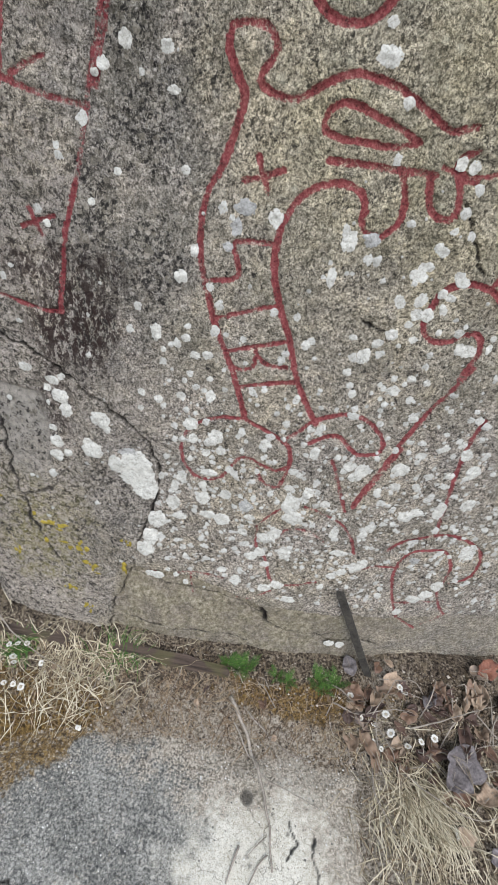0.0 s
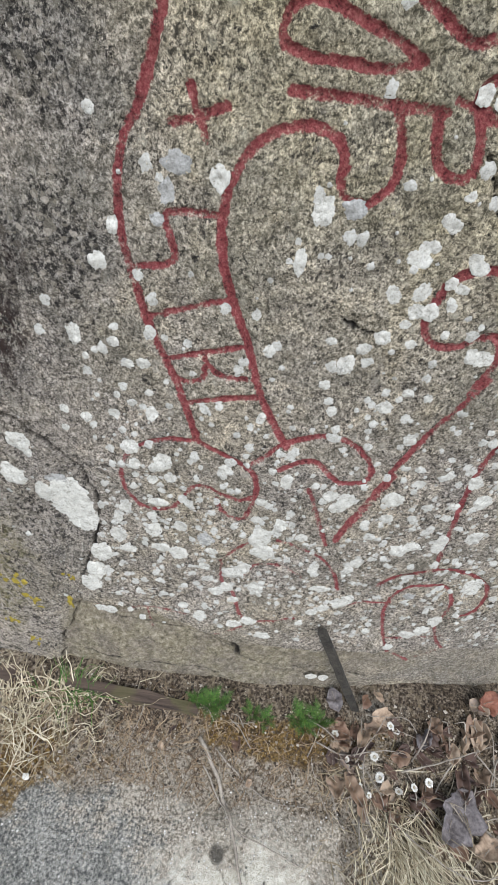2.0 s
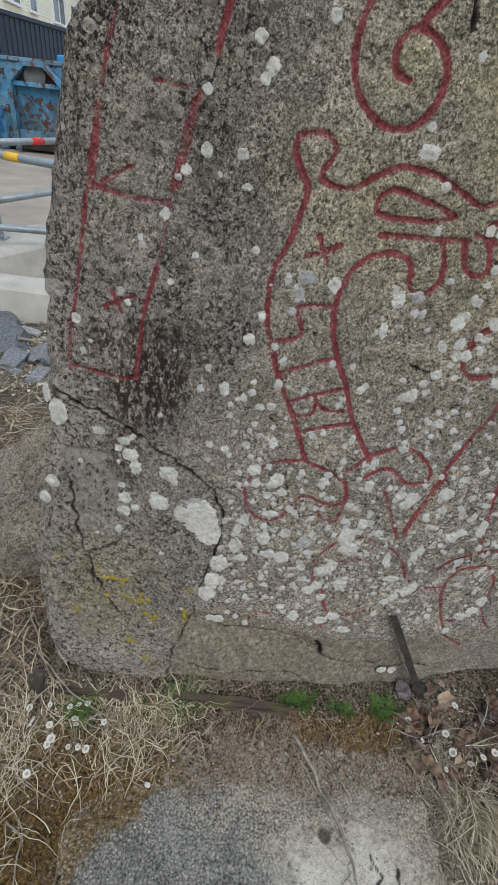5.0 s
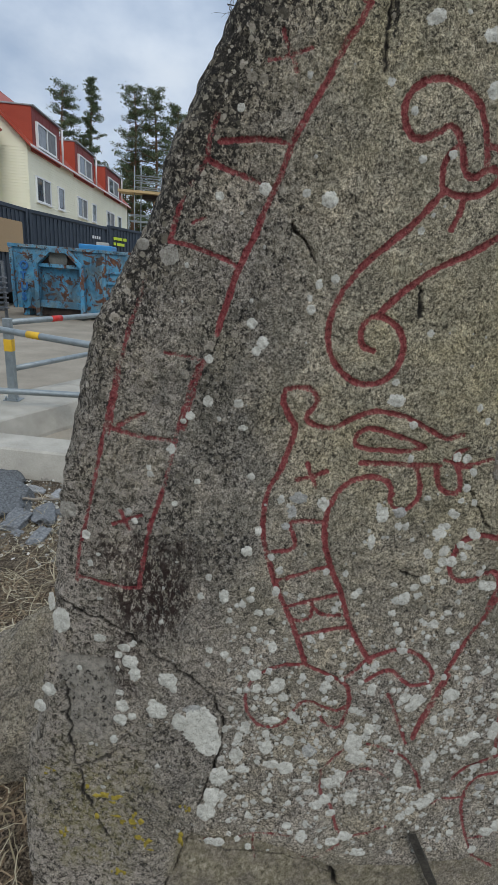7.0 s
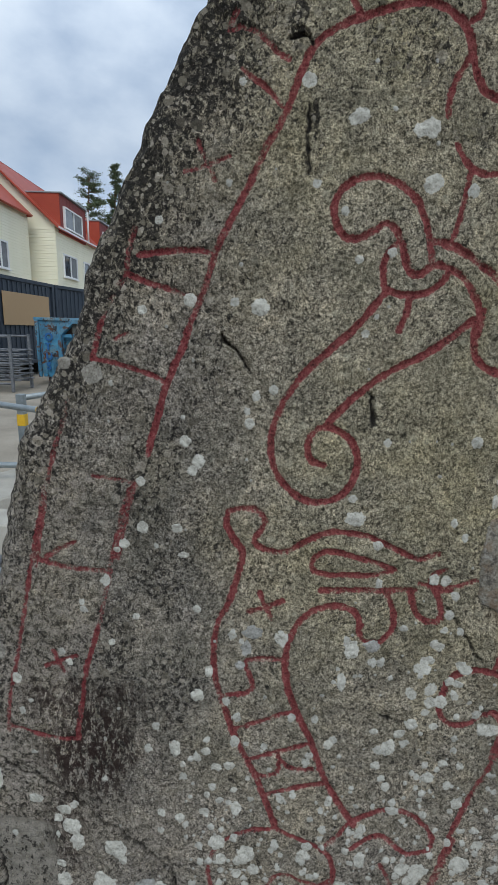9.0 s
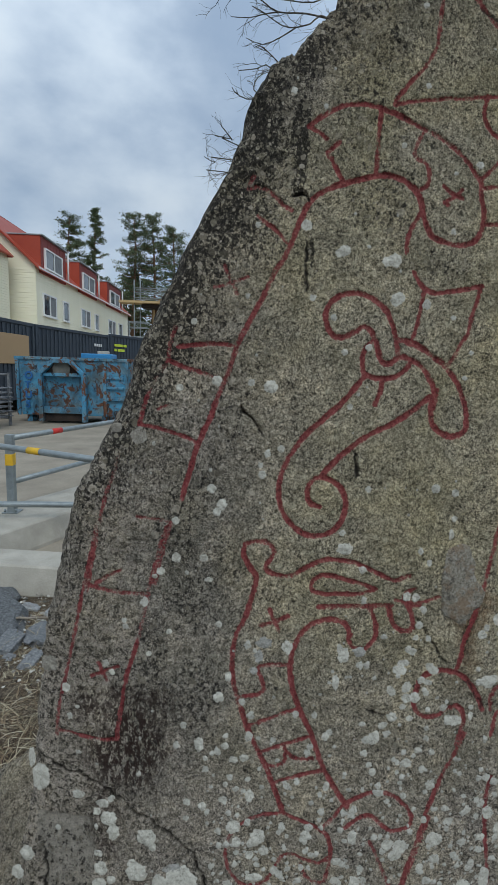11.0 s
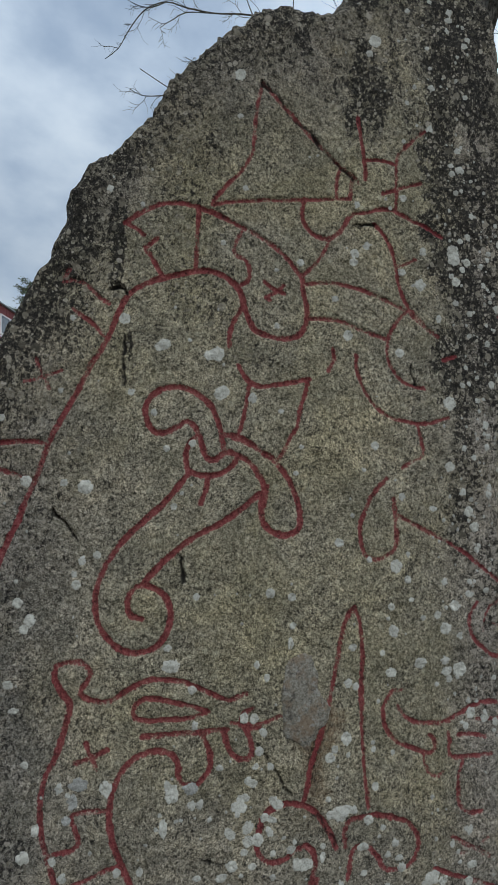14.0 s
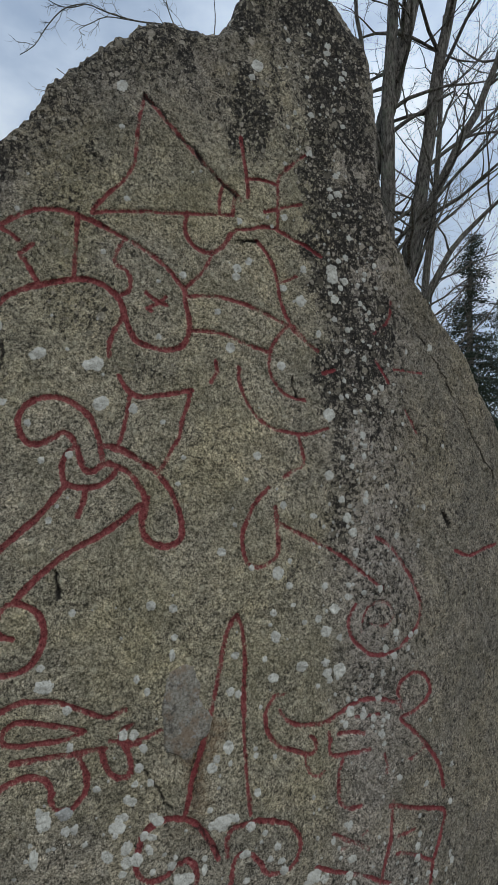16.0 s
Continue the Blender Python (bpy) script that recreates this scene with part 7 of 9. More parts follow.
flower_a, flower_b = build_flower(1, 0.032), build_flower(2, 0.02)
SPOTS = [(-0.52, 0.59), (-0.475, 0.585), (-0.455, 0.575), (-0.44, 0.595), (-0.565, 0.575), (-0.47, 0.555), (-0.465, 0.535), (-0.515, 0.53), (-0.505, 0.515), (-0.445, 0.52),
         (-0.47, 0.505), (-0.425, 0.515), (-0.555, 0.465), (-0.385, 0.57), (-0.535, 0.55), (0.445, 0.585), (0.575, 0.575), (0.485, 0.555), (0.465, 0.535), (0.505, 0.53),
         (0.55, 0.545), (0.50, 0.505), (0.515, 0.495), (0.57, 0.515), (0.62, 0.50), (0.665, 0.52), (0.56, 0.60), (0.60, 0.485)]
r = random.Random(3)
for k, (x, y) in enumerate(SPOTS):
    at = pose(x, y, float(ground_height(x, y)) - 0.002, r.uniform(-35, 10), r.uniform(-25, 25), r.uniform(0, 360)) @ Matrix.Diagonal((*[r.uniform(0.85, 1.35)] * 3, 1))
    if k < 2:
        (flower_a, flower_b)[k].matrix_basis = at
    else:
        made = copy_thing((flower_a, flower_b)[k % 2], at)


def build_leaf(name, long, wide, curl, fold, material, label, seed):
    """A dead leaf: pointed blade, folded along the midrib, edges curled and waved, with a stalk."""
    bm = bmesh.new()
    nu, nv = 13, 8
    rows = []
    for i in range(nu):
        f = i / (nu - 1)
        half = wide / 2 * math.sin(math.pi * min(1, f * 0.97 + 0.03)) ** 0.75 * (1 + 0.10 * math.sin(17 * f + seed))
        row = []
        for j in range(nv + 1):
            g = j / nv * 2 - 1
            x = long * (f - 0.5)
            y = half * g
            z = fold * abs(g) * half + curl * (x / long) ** 2 * long + 0.016 * noise.noise(Vector((x * 60, y * 60, seed + 5))) * (long / 0.06) + 0.007 * noise.noise(Vector((x * 150, y * 150, seed + 9))) * (long / 0.06) + 0.004 * noise.noise(Vector((x * 45, y * 45, seed))) + 0.10 * half * math.sin(9 * f + 2 * seed) * g * g
            row.append(bm.verts.new((x, y, z)))
        rows.append(row)
    for a, b in zip(rows, rows[1:]):
        for j in range(nv):
            fc = bm.faces.new((a[j], b[j], b[j + 1], a[j + 1]))
            fc.smooth = True
    leaf = thing(name)
    blade = part("leaf_blade", bm, material, leaf)
    solid = blade.modifiers.new("thickness", "SOLIDIFY")
    solid.thickness = 0.0006
    bm = bmesh.new()
    tube(bm, [(-long * 0.75, 0.004, 0.004), (-long * 0.6, 0.001, 0.002), (-long * 0.5, 0, curl * 0.25 * long), (0, 0, 0.0008), (long * 0.45, 0, curl * 0.2 * long)], [0.001, 0.0011, 0.001, 0.0007, 0.0003], 5)
    part("leaf_stalk", bm, M_TWIG, leaf)
    return tagged(leaf, label, "leaf", "dead leaves")


LEAF_KINDS = [build_leaf("dead_leaf", 0.058, 0.044, 0.9, 0.9, M_LEAF, "curled brown dead leaf lying on litter", 1),
              build_leaf("dead_leaf", 0.050, 0.042, -0.7, 1.1, M_LEAF, "curled brown dead leaf lying on litter", 2),
              build_leaf("dead_leaf", 0.075, 0.028, 0.6, 1.4, M_LEAF, "narrow folded brown dead leaf on litter", 3)]
big = build_leaf("dead_leaf", 0.125, 0.105, 0.7, 0.7, M_LEAF_GREY, "large crumpled grey-purple dead leaf", 4)
big.matrix_basis = pose(0.725, 0.47, float(ground_height(0.725, 0.47)) + 0.022, 20, -12, 55)
for x, y, size, turn, mat, words in (
        (0.81, 0.68, 0.075, 20, M_LEAF_RED, "curled red-brown dead leaf on litter"),
        (0.86, 0.6, 0.06, 80, M_LEAF_RED, "curled red-brown dead leaf on litter"),
        (0.78, 0.66, 0.05, 140, M_LEAF, "curled brown dead leaf lying on litter"),
        (0.8, 0.41, 0.07, 200, M_LEAF_TAN, "pale tan dead leaf on litter"),
        (0.44, 0.66, 0.055, 290, M_LEAF_GREY, "grey-purple dead leaf lying on litter"),
        (0.55, 0.63, 0.055, 10, M_LEAF_TAN, "pale tan dead leaf on litter"),
        (0.51, 0.66, 0.04, 60, M_LEAF, "curled brown dead leaf lying on litter"),
        (0.54, 0.67, 0.035, 120, M_LEAF_TAN, "pale tan dead leaf on litter"),
        (0.69, 0.49, 0.05, 170, M_LEAF, "curled brown dead leaf lying on litter"),
        (0.79, 0.3, 0.05, 20, M_LEAF_GREY, "grey-purple dead leaf lying on litter"),
        (0.03, 0.53, 0.022, 100, M_LEAF_TAN, "pale tan dead leaf on litter"),
        (0.25, 0.49, 0.022, 40, M_LEAF_TAN, "pale tan dead leaf on litter"),
        (0.73, 0.41, 0.05, 320, M_LEAF, "curled brown dead leaf lying on litter"),
        (0.65, 0.59, 0.05, 230, M_LEAF_GREY, "grey-purple dead leaf lying on litter"),
        (0.6, 0.57, 0.04, 30, M_LEAF, "curled brown dead leaf lying on litter"),
        (0.72, 0.57, 0.045, 260, M_LEAF, "curled brown dead leaf lying on litter")):
    leaf = build_leaf("dead_leaf", size, 0.72 * size, 0.5, 0.45, mat, words, int(turn) + 7)
    leaf.matrix_basis = pose(x, y, float(ground_height(x, y)) + 0.016, 24, 8, turn)
r = random.Random(9)
LEAVES = [(0.455, 0.60), (0.475, 0.585), (0.51, 0.59), (0.54, 0.60), (0.53, 0.575), (0.57, 0.605), (0.66, 0.60), (0.70, 0.61), (0.74, 0.60), (0.78, 0.595), (0.68, 0.575), (0.64, 0.59),
          (0.80, 0.54), (0.83, 0.58), (0.76, 0.53), (0.60, 0.56), (0.57, 0.50), (0.66, 0.49), (0.79, 0.46), (0.84, 0.40), (0.77, 0.41), (0.70, 0.40), (0.90, 0.50), (0.88, 0.34), (0.72, 0.33), (0.82, 0.28),
          (-0.36, 0.565), (-0.60, 0.56), (-0.68, 0.575), (0.055, 0.565), (0.215, 0.555), (-0.43, 0.60), (0.49, 0.60), (0.50, 0.57)]
LEAVES += [(r.uniform(0.44, 1.0), 0.62 - 0.18 * r.random() ** 1.5) for _ in range(52)]
for k, (x, y) in enumerate(LEAVES):
    s = r.uniform(0.55, 1.1) * (0.55 if x < 0.3 else 1)
    at = pose(x, y, float(ground_height(x, y)) + 0.012 * s, r.uniform(-35, 35), r.uniform(-30, 30), r.uniform(0, 360)) @ Matrix.Diagonal((s, s, s, 1))
    if k < 3:
        LEAF_KINDS[k].matrix_basis = at
    else:
        copy_thing(LEAF_KINDS[k % 3], at)


def twig(points, thick, label, name="twig", lift=0.004):
    line = spline([(x, y) for x, y in points], 0.012)
    bm = bmesh.new()
    n = len(line)
    pts = []
    for k, (x, y) in enumerate(line):
        gz = 0.003 if (abs(x) < 0.45 and y < 0.44) else float(ground_height(x, y)) + 0.004
        pts.append((x + 0.0015 * math.sin(40 * x + k), y, gz + lift * (0.4 + 0.6 * math.sin(math.pi * k / max(1, n - 1)))))
    tube(bm, pts, [thick * (1 - 0.6 * k / n) for k in range(n)], 6)
    return tagged(part(name, bm, M_TWIG), label, "twig", "twigs on the ground")


twig([(0.12, 0.56), (0.17, 0.5), (0.21, 0.43), (0.23, 0.37), (0.25, 0.3), (0.26, 0.22)], 0.0055, "long bleached twig lying over soil and slab", lift=0.008)
twig([(0.14, 0.51), (0.19, 0.45), (0.23, 0.4), (0.29, 0.38), (0.38, 0.35)], 0.0024, "thin forked twig lying over the long one", lift=0.010)
twig([(0.18, 0.26), (0.17, 0.23), (0.16, 0.19)], 0.0030, "short dark twig lying on the slab")
twig([(0.25, 0.25), (0.23, 0.23), (0.2, 0.18)], 0.0022, "thin twig on the slab")
twig([(0.24, 0.28), (0.2, 0.24)], 0.0016, "thin twig on the slab")
twig([(0.40, 0.575), (0.47, 0.555), (0.56, 0.565), (0.63, 0.56)], 0.0022, "curved bleached root across the litter", lift=0.025)
twig([(0.16, 0.545), (0.23, 0.50), (0.30, 0.465), (0.40, 0.46)], 0.0026, "thin dark twig on bare soil")
twig([(-0.60, 0.70), (-0.50, 0.62), (-0.40, 0.575), (-0.30, 0.555)], 0.0026, "straight pale stalk leaning over the board", lift=0.035)
twig([(-0.02, 0.61), (-0.045, 0.52), (-0.085, 0.42), (-0.115, 0.30), (-0.12, 0.25)], 0.0011, "very thin pale straw across the slab", lift=0.03)
twig([(-0.58, 0.36), (-0.535, 0.33), (-0.52, 0.25), (-0.505, 0.18), (-0.50, 0.13), (-0.545, 0.10)], 0.0024, "curled pale straw beside the slab", lift=0.012)
r = random.Random(31)
for k in range(48):
    x, y, a, long = r.uniform(0.45, 0.98), r.uniform(0.42, 0.61), r.uniform(0, 6.28), r.uniform(0.05, 0.16)
    bend = r.uniform(-0.5, 0.5)
    twig([(x + long * f * math.cos(a + bend * f), min(0.625, y + long * f * math.sin(a + bend * f))) for f in (0, 0.35, 0.7, 1.0)], r.uniform(0.0012, 0.0024), "thin grey stalk lying among dead leaves", lift=r.uniform(0.012, 0.04))
for k in range(16):
    x, y, a, long = r.uniform(-0.3, 0.44), r.uniform(0.48, 0.60), r.uniform(0, 6.28), r.uniform(0.03, 0.09)
    twig([(x + long * f * math.cos(a + 0.3 * f), min(0.61, y + long * f * math.sin(a + 0.3 * f))) for f in (0, 0.5, 1.0)], r.uniform(0.0009, 0.0018), "short dry stalk lying on bare soil", lift=0.006)
twig([(0.60, 0.53), (0.72, 0.56), (0.83, 0.60)], 0.0024, "straight pale stalk in the litter", lift=0.04)
twig([(0.62, 0.55), (0.645, 0.60), (0.655, 0.63)], 0.0022, "short pale stalk standing in the litter", lift=0.06)
twig([(0.58, 0.44), (0.70, 0.36), (0.80, 0.37), (0.84, 0.46)], 0.0018, "thin curved stalk over dead leaves", lift=0.05)
twig([(-2.1, 1.6), (-1.7, 1.35), (-1.35, 1.05), (-1.05, 0.9)], 0.006, "long dry stalk lying on flattened grass", lift=0.06)
twig([(-1.8, 2.1), (-1.4, 1.7), (-1.0, 1.5)], 0.005, "long dry stalk lying on flattened grass", lift=0.05)
twig([(-1.9, 2.85), (-1.5, 2.95), (-1.15, 3.02)], 0.014, "pale stick lying on rubble", lift=0.05)
for x, y, turn in ((-0.575, 0.555, 80), (0.70, 0.33, 95)):
    bm = bmesh.new()
    tube(bm, [(-0.011, 0, 0), (-0.004, 0.0006, 0), (0.004, 0, 0), (0.011, -0.0006, 0)], 0.0035, 10)
    ob = part("cigarette_end", bm, M_PETAL)
    ob.matrix_basis = pose(x, y, float(ground_height(x, y)) + 0.012, 0, 6, turn)
    tagged(ob, "small white cigarette end in the litter", "cigarette end", "cigarette ends")
bm = bmesh.new()
bmesh.ops.create_icosphere(bm, subdivisions=2, radius=0.007)
wobble(bm, 0.003, 0.006, 4)
pebble = part("white_pebble", bm, M_PETAL)
pebble.matrix_basis = pose(-0.262, 0.452, 0.012)
tagged(pebble, "tiny white pebble at the slab's edge", "pebble")

# ---- kerb blocks and barrier ----


def build_block(name, a, b, deep, low, high, slope, label):
    """A cast concrete block from a to b (front foot), chamfered towards its top."""
    ob = thing(name)
    a, b = Vector((*a, 0)), Vector((*b, 0))
    way = (b - a).normalized()
    into = Vector((-way.y, way.x, 0))
    bm = bmesh.new()
    section = [(0, low), (0.0, low + 0.04), (slope, high - 0.015), (slope + 0.015, high), (deep - slope - 0.015, high), (deep - slope, high - 0.015), (deep, low)]
    n = 14
    rings = [[bm.verts.new(a.lerp(b, k / n) + into * d + Vector((0, 0, h + 0.004 * noise.noise(Vector((k * 1.3, d * 9, h * 9)))))) for d, h in section] for k in range(n + 1)]
    for p, q in zip(rings, rings[1:]):
        for i in range(len(section)):
            j = (i + 1) % len(section)
            bm.faces.new((p[i], q[i], q[j], p[j]))
    bm.faces.new(rings[0])
    bm.faces.new(rings[-1][::-1])
    bmesh.ops.recalc_face_normals(bm, faces=bm.faces)
    part("block_body", bm, M_CONCRETE, ob)
    return tagged(ob, label, "concrete block", "kerb blocks")


build_block("concrete_block", (-4.6, 3.75), (-0.55, 3.30), 0.42, -0.02, 0.24, 0.05, "long low precast concrete block lying on gravel")
build_block("concrete_block", (-2.26, 3.84), (-0.98, 6.45), 0.85, -0.02, 0.24, 0.06, "chamfered concrete footing block carrying a steel post")


def build_barrier():
    bar = thing("steel_barrier")
    post = Vector((-2.36, 4.86, 0.0))
    bm = bmesh.new()
    box(bm, (0.075, 0.075, 0.83), Matrix.Translation(post + Vector((0, 0, 0.645))), 0.006)
    p = part("post", bm, M_GALV, bar)
    bm = bmesh.new()
    box(bm, (0.079, 0.079, 0.12), Matrix.Translation(post + Vector((0, 0, 0.80))), 0.004)
    part("yellow_band", bm, M_TAPE_Y, p, "yellow reflective band")
    bm = bmesh.new()
    box(bm, (0.16, 0.14, 0.012), Matrix.Translation(post + Vector((0, 0, 0.246))), 0.003)
    part("base_plate", bm, M_GALV, bar)
    for dx in (-0.055, 0.055):
        bm = bmesh.new()
        tube(bm, [post + Vector((dx, -0.05, 0.25)), post + Vector((dx, -0.05, 0.285))], 0.011, 6)
        part("bolt", bm, M_GALV, bar)
    rails = (("rail", (post.x, post.y, 1.02), (-0.95, 8.75, 1.02)), ("rail", (post.x, post.y, 0.56), (-0.95, 8.75, 0.56)),
             ("rail", (-3.4, 5.07, 1.0), (-0.9, 3.74, 1.0)), ("rail", (-3.7, 4.52, 0.40), (-0.9, 4.66, 0.40)))
    made = []
    for name, a, b in rails:
        bm = bmesh.new()
        a, b = Vector(a), Vector(b)
        tube(bm, [a.lerp(b, f) for f in (0, 0.25, 0.5, 0.75, 1)], 0.030, 14)
        made.append(part(name, bm, M_GALV, bar))
    for rail, f0, f1, mat, label in ((0, 0.150, 0.190, M_TAPE_R, "red tape band"), (2, 0.585, 0.640, M_TAPE_Y, "yellow tape band")):
        a, b = Vector(rails[rail][1]), Vector(rails[rail][2])
        bm = bmesh.new()
        tube(bm, [a.lerp(b, f0), a.lerp(b, f1)], 0.032, 14)
        part("tape_band", bm, mat, made[rail], label)
    for x, y in ((-0.95, 8.75),):
        bm = bmesh.new()
        box(bm, (0.075, 0.075, 1.07), Matrix.Translation((x, y, 0.52)), 0.006)
        part("post", bm, M_GALV, bar)
    for x, y in ((-0.9, 3.74), (-0.9, 4.66), (-3.4, 5.07), (-3.7, 4.52)):
        bm = bmesh.new()
        box(bm, (0.075, 0.075, 1.02), Matrix.Translation((x, y, 0.49)), 0.006)
        part("post", bm, M_GALV, bar)
    return tagged(bar, "grey galvanised tube barrier with red and yellow bands", "barrier")


build_barrier()

# ---- the building site ----


def build_skip():
    """An open steel waste skip with an arched lifting frame on its side."""
    skip = thing("waste_skip", pose(-6.68, 15.0, 0.0))
    w, d, h = 3.5, 1.75, 1.95
    bm = bmesh.new()
    low, top = 0.22, h
    a = [(0.12, 0.10, low), (w - 0.12, 0.10, low), (w - 0.12, d - 0.1, low), (0.12, d - 0.1, low)]
    b = [(0, 0, top), (w, 0, top), (w, d, top), (0, d, top)]
    c = [(0.04, 0.04, top), (w - 0.04, 0.04, top), (w - 0.04, d - 0.04, top), (0.04, d - 0.04, top)]
    e = [(0.16, 0.14, low + 0.05), (w - 0.16, 0.14, low + 0.05), (w - 0.16, d - 0.14, low + 0.05), (0.16, d - 0.14, low + 0.05)]
    va, vb, vc, ve = [[bm.verts.new(p) for p in loop] for loop in (a, b, c, e)]
    for p, q in ((va, vb), (vb, vc), (vc, ve)):
        for k in range(4):
            bm.faces.new((p[k], p[(k + 1) % 4], q[(k + 1) % 4], q[k]))
    bm.faces.new(va[::-1])
    bm.faces.new(ve)
    part("tub", bm, M_SKIP, skip, "chipped blue tub with rust")
    bm = bmesh.new()
    for p, q in zip(b, b[1:] + b[:1]):
        bar_between(bm, p, q, 0.09, 0.09, 0.01)
    part("rim", bm, M_SKIP, skip)
    for x in (0.0, 2.62, 3.3):
        bm = bmesh.new()
        bar_between(bm, (x + 0.06, 0.03, low), (x + 0.06, -0.04, top - 0.05), 0.10, 0.08, 0.01)
        part("rib", bm, M_SKIP, skip)
    frame_pts = [(0.82, -0.16, 0.05), (0.82, -0.16, 1.52), (1.20, -0.16, 1.88), (1.69, -0.16, 1.88), (2.11, -0.16, 1.48), (2.11, -0.16, 0.05)]
    for p, q in zip(frame_pts, frame_pts[1:]):
        bm = bmesh.new()
        bar_between(bm, p, q, 0.24, 0.12, 0.012)
        part("arch_bar", bm, M_SKIP, skip)
    for z, tall in ((1.47, 0.10), (0.40, 0.20)):
        bm = bmesh.new()
        bar_between(bm, (0.88, -0.12, z), (2.05, -0.12, z), 0.12, tall, 0.01)
        part("cross_bar", bm, M_SKIP, skip)
    bm = bmesh.new()
    tube(bm, [(1.42, -0.10, 1.64), (1.42, -0.15, 1.64)], 0.26, 24)
    part("hatch", bm, M_HATCH, skip, "round dull grey hatch")
    # rusty plate before the tub, dark for the shade inside the arch
    bm = bmesh.new()
    q = [bm.verts.new(p) for p in ((0.9, -0.065, 1.50), (2.03, -0.065, 1.50), (1.66, -0.065, 1.84), (1.23, -0.065, 1.84))]
    bm.faces.new(q)
    inset = part("recess", bm, M_NEAR_BLACK, skip, "rusty plate darkened for the shade under the arch")
    inset.modifiers.new("thickness", "SOLIDIFY").thickness = 0.03
    # second dark plate, the shade of a gap put in as colour
    bm = bmesh.new()
    box(bm, (1.15, 0.03, 0.24), Matrix.Translation((1.465, -0.065, 0.18)), 0.004)
    part("recess", bm, M_NEAR_BLACK, skip, "dark plate standing in for a shaded gap")
    for z in (1.40, 1.10, 0.75):
        bm = bmesh.new()
        bar_between(bm, (2.68, 0.03, z), (3.25, 0.03, z), 0.10, 0.07, 0.01)
        part("rung", bm, M_SKIP, skip)
    for x in (0.3, 2.6):
        bm = bmesh.new()
        bar_between(bm, (x, 0.2, 0.11), (x, d - 0.2, 0.11), 0.16, 0.22, 0.01)
        part("skid", bm, M_SKIP, skip)
    # sprayed letters
    for ch, z, size in (("O", 1.33, 0.30), ("T", 1.05, 0.28), ("U", 0.75, 0.28), ("S", 0.45, 0.30)):
        cu = bpy.data.curves.new("sprayed_letter", "FONT")
        cu.body, cu.size, cu.extrude, cu.offset = ch, size, 0.004, 0.012
        tmp = new("sprayed_letter", cu)
        me = bpy.data.meshes.new_from_object(tmp.evaluated_get(bpy.context.evaluated_depsgraph_get()))
        bpy.data.objects.remove(tmp)
        me.materials.clear()
        me.materials.append(M_LETTER)
        ob = new("sprayed_letter", me)
        ob.parent = skip
        ob.matrix_basis = pose(0.26, -0.012 + 0.05 * (1 - z / 1.86), z, 90, 0, 0)
    return tagged(skip, "battered blue steel waste skip with rust and sprayed letters", "skip")


build_skip()
bm = bmesh.new()
box(bm, (0.95, 0.7, 0.16), Matrix.Translation((0, 0, 0.08)), 0.03)
tub = part("plastic_lid", bm, M_CRATE_BLUE)
tub.matrix_basis = pose(-4.35, 15.7, 1.98)
bm = bmesh.new()
box(bm, (0.36, 0.34, 0.10), None, 0.02)
pack = part("grey_bag", bm, M_CONCRETE)
pack.matrix_basis = pose(-4.22, 15.75, 2.18, 0, 0, 12)
tagged(pack, "small pale grey bag lying on the blue lid", "bag")
tagged(tub, "bright blue plastic lid resting on the skip", "lid")


def build_container(name, x, y0, L, top, turn, label):
    """A dark steel container with corrugated sides, corner posts and rails."""
    con = thing(name, pose(x, y0, 0, 0, 0, turn))
    W, low = 2.44, top - 2.85
    bm = bmesh.new()
    box(bm, (W - 0.12, L - 0.12, 2.75), Matrix.Translation((-W / 2, L / 2, low + 1.42)))
    part("shell", bm, M_STEELBOX, con)
    pitch = 0.28
    bm = bmesh.new()
    box(bm, (0.03, pitch * 0.45, 2.55))
    rib = part("corrugation", bm, M_STEELBOX, con)
    rib.matrix_basis = pose(-0.05, 0.26, low + 1.42)
    for k in range(1, int((L - 0.3) / pitch)):
        ob = new("corrugation", rib.data)
        ob.parent = con
        ob.matrix_basis = pose(-0.05, 0.26 + pitch * k, low + 1.42)
    for k in range(8):
        ob = new("corrugation", rib.data)
        ob.parent = con
        ob.matrix_basis = pose(-0.2 - pitch * k, 0.045, low + 1.42, 0, 0, 90)
    for px in (-0.06, -W + 0.06):
        for py in (0.06, L - 0.06):
            bm = bmesh.new()
            box(bm, (0.14, 0.14, 2.85), Matrix.Translation((px, py, low + 1.425)), 0.01)
            part("corner_post", bm, M_STEELBOX, con)
        for z in (0.06, 2.79):
            bm = bmesh.new()
            box(bm, (0.12, L - 0.2, 0.12), Matrix.Translation((px, L / 2, low + z)), 0.01)
            part("side_rail", bm, M_STEELBOX, con)
    if low > 0.05:
        for py in (0.3, L / 2, L - 0.3):
            bm = bmesh.new()
            box(bm, (W, 0.25, low), Matrix.Translation((-W / 2, py, low / 2)), 0.01)
            part("bearer", bm, M_PEG, con)
    return tagged(con, label, "container", "site containers")


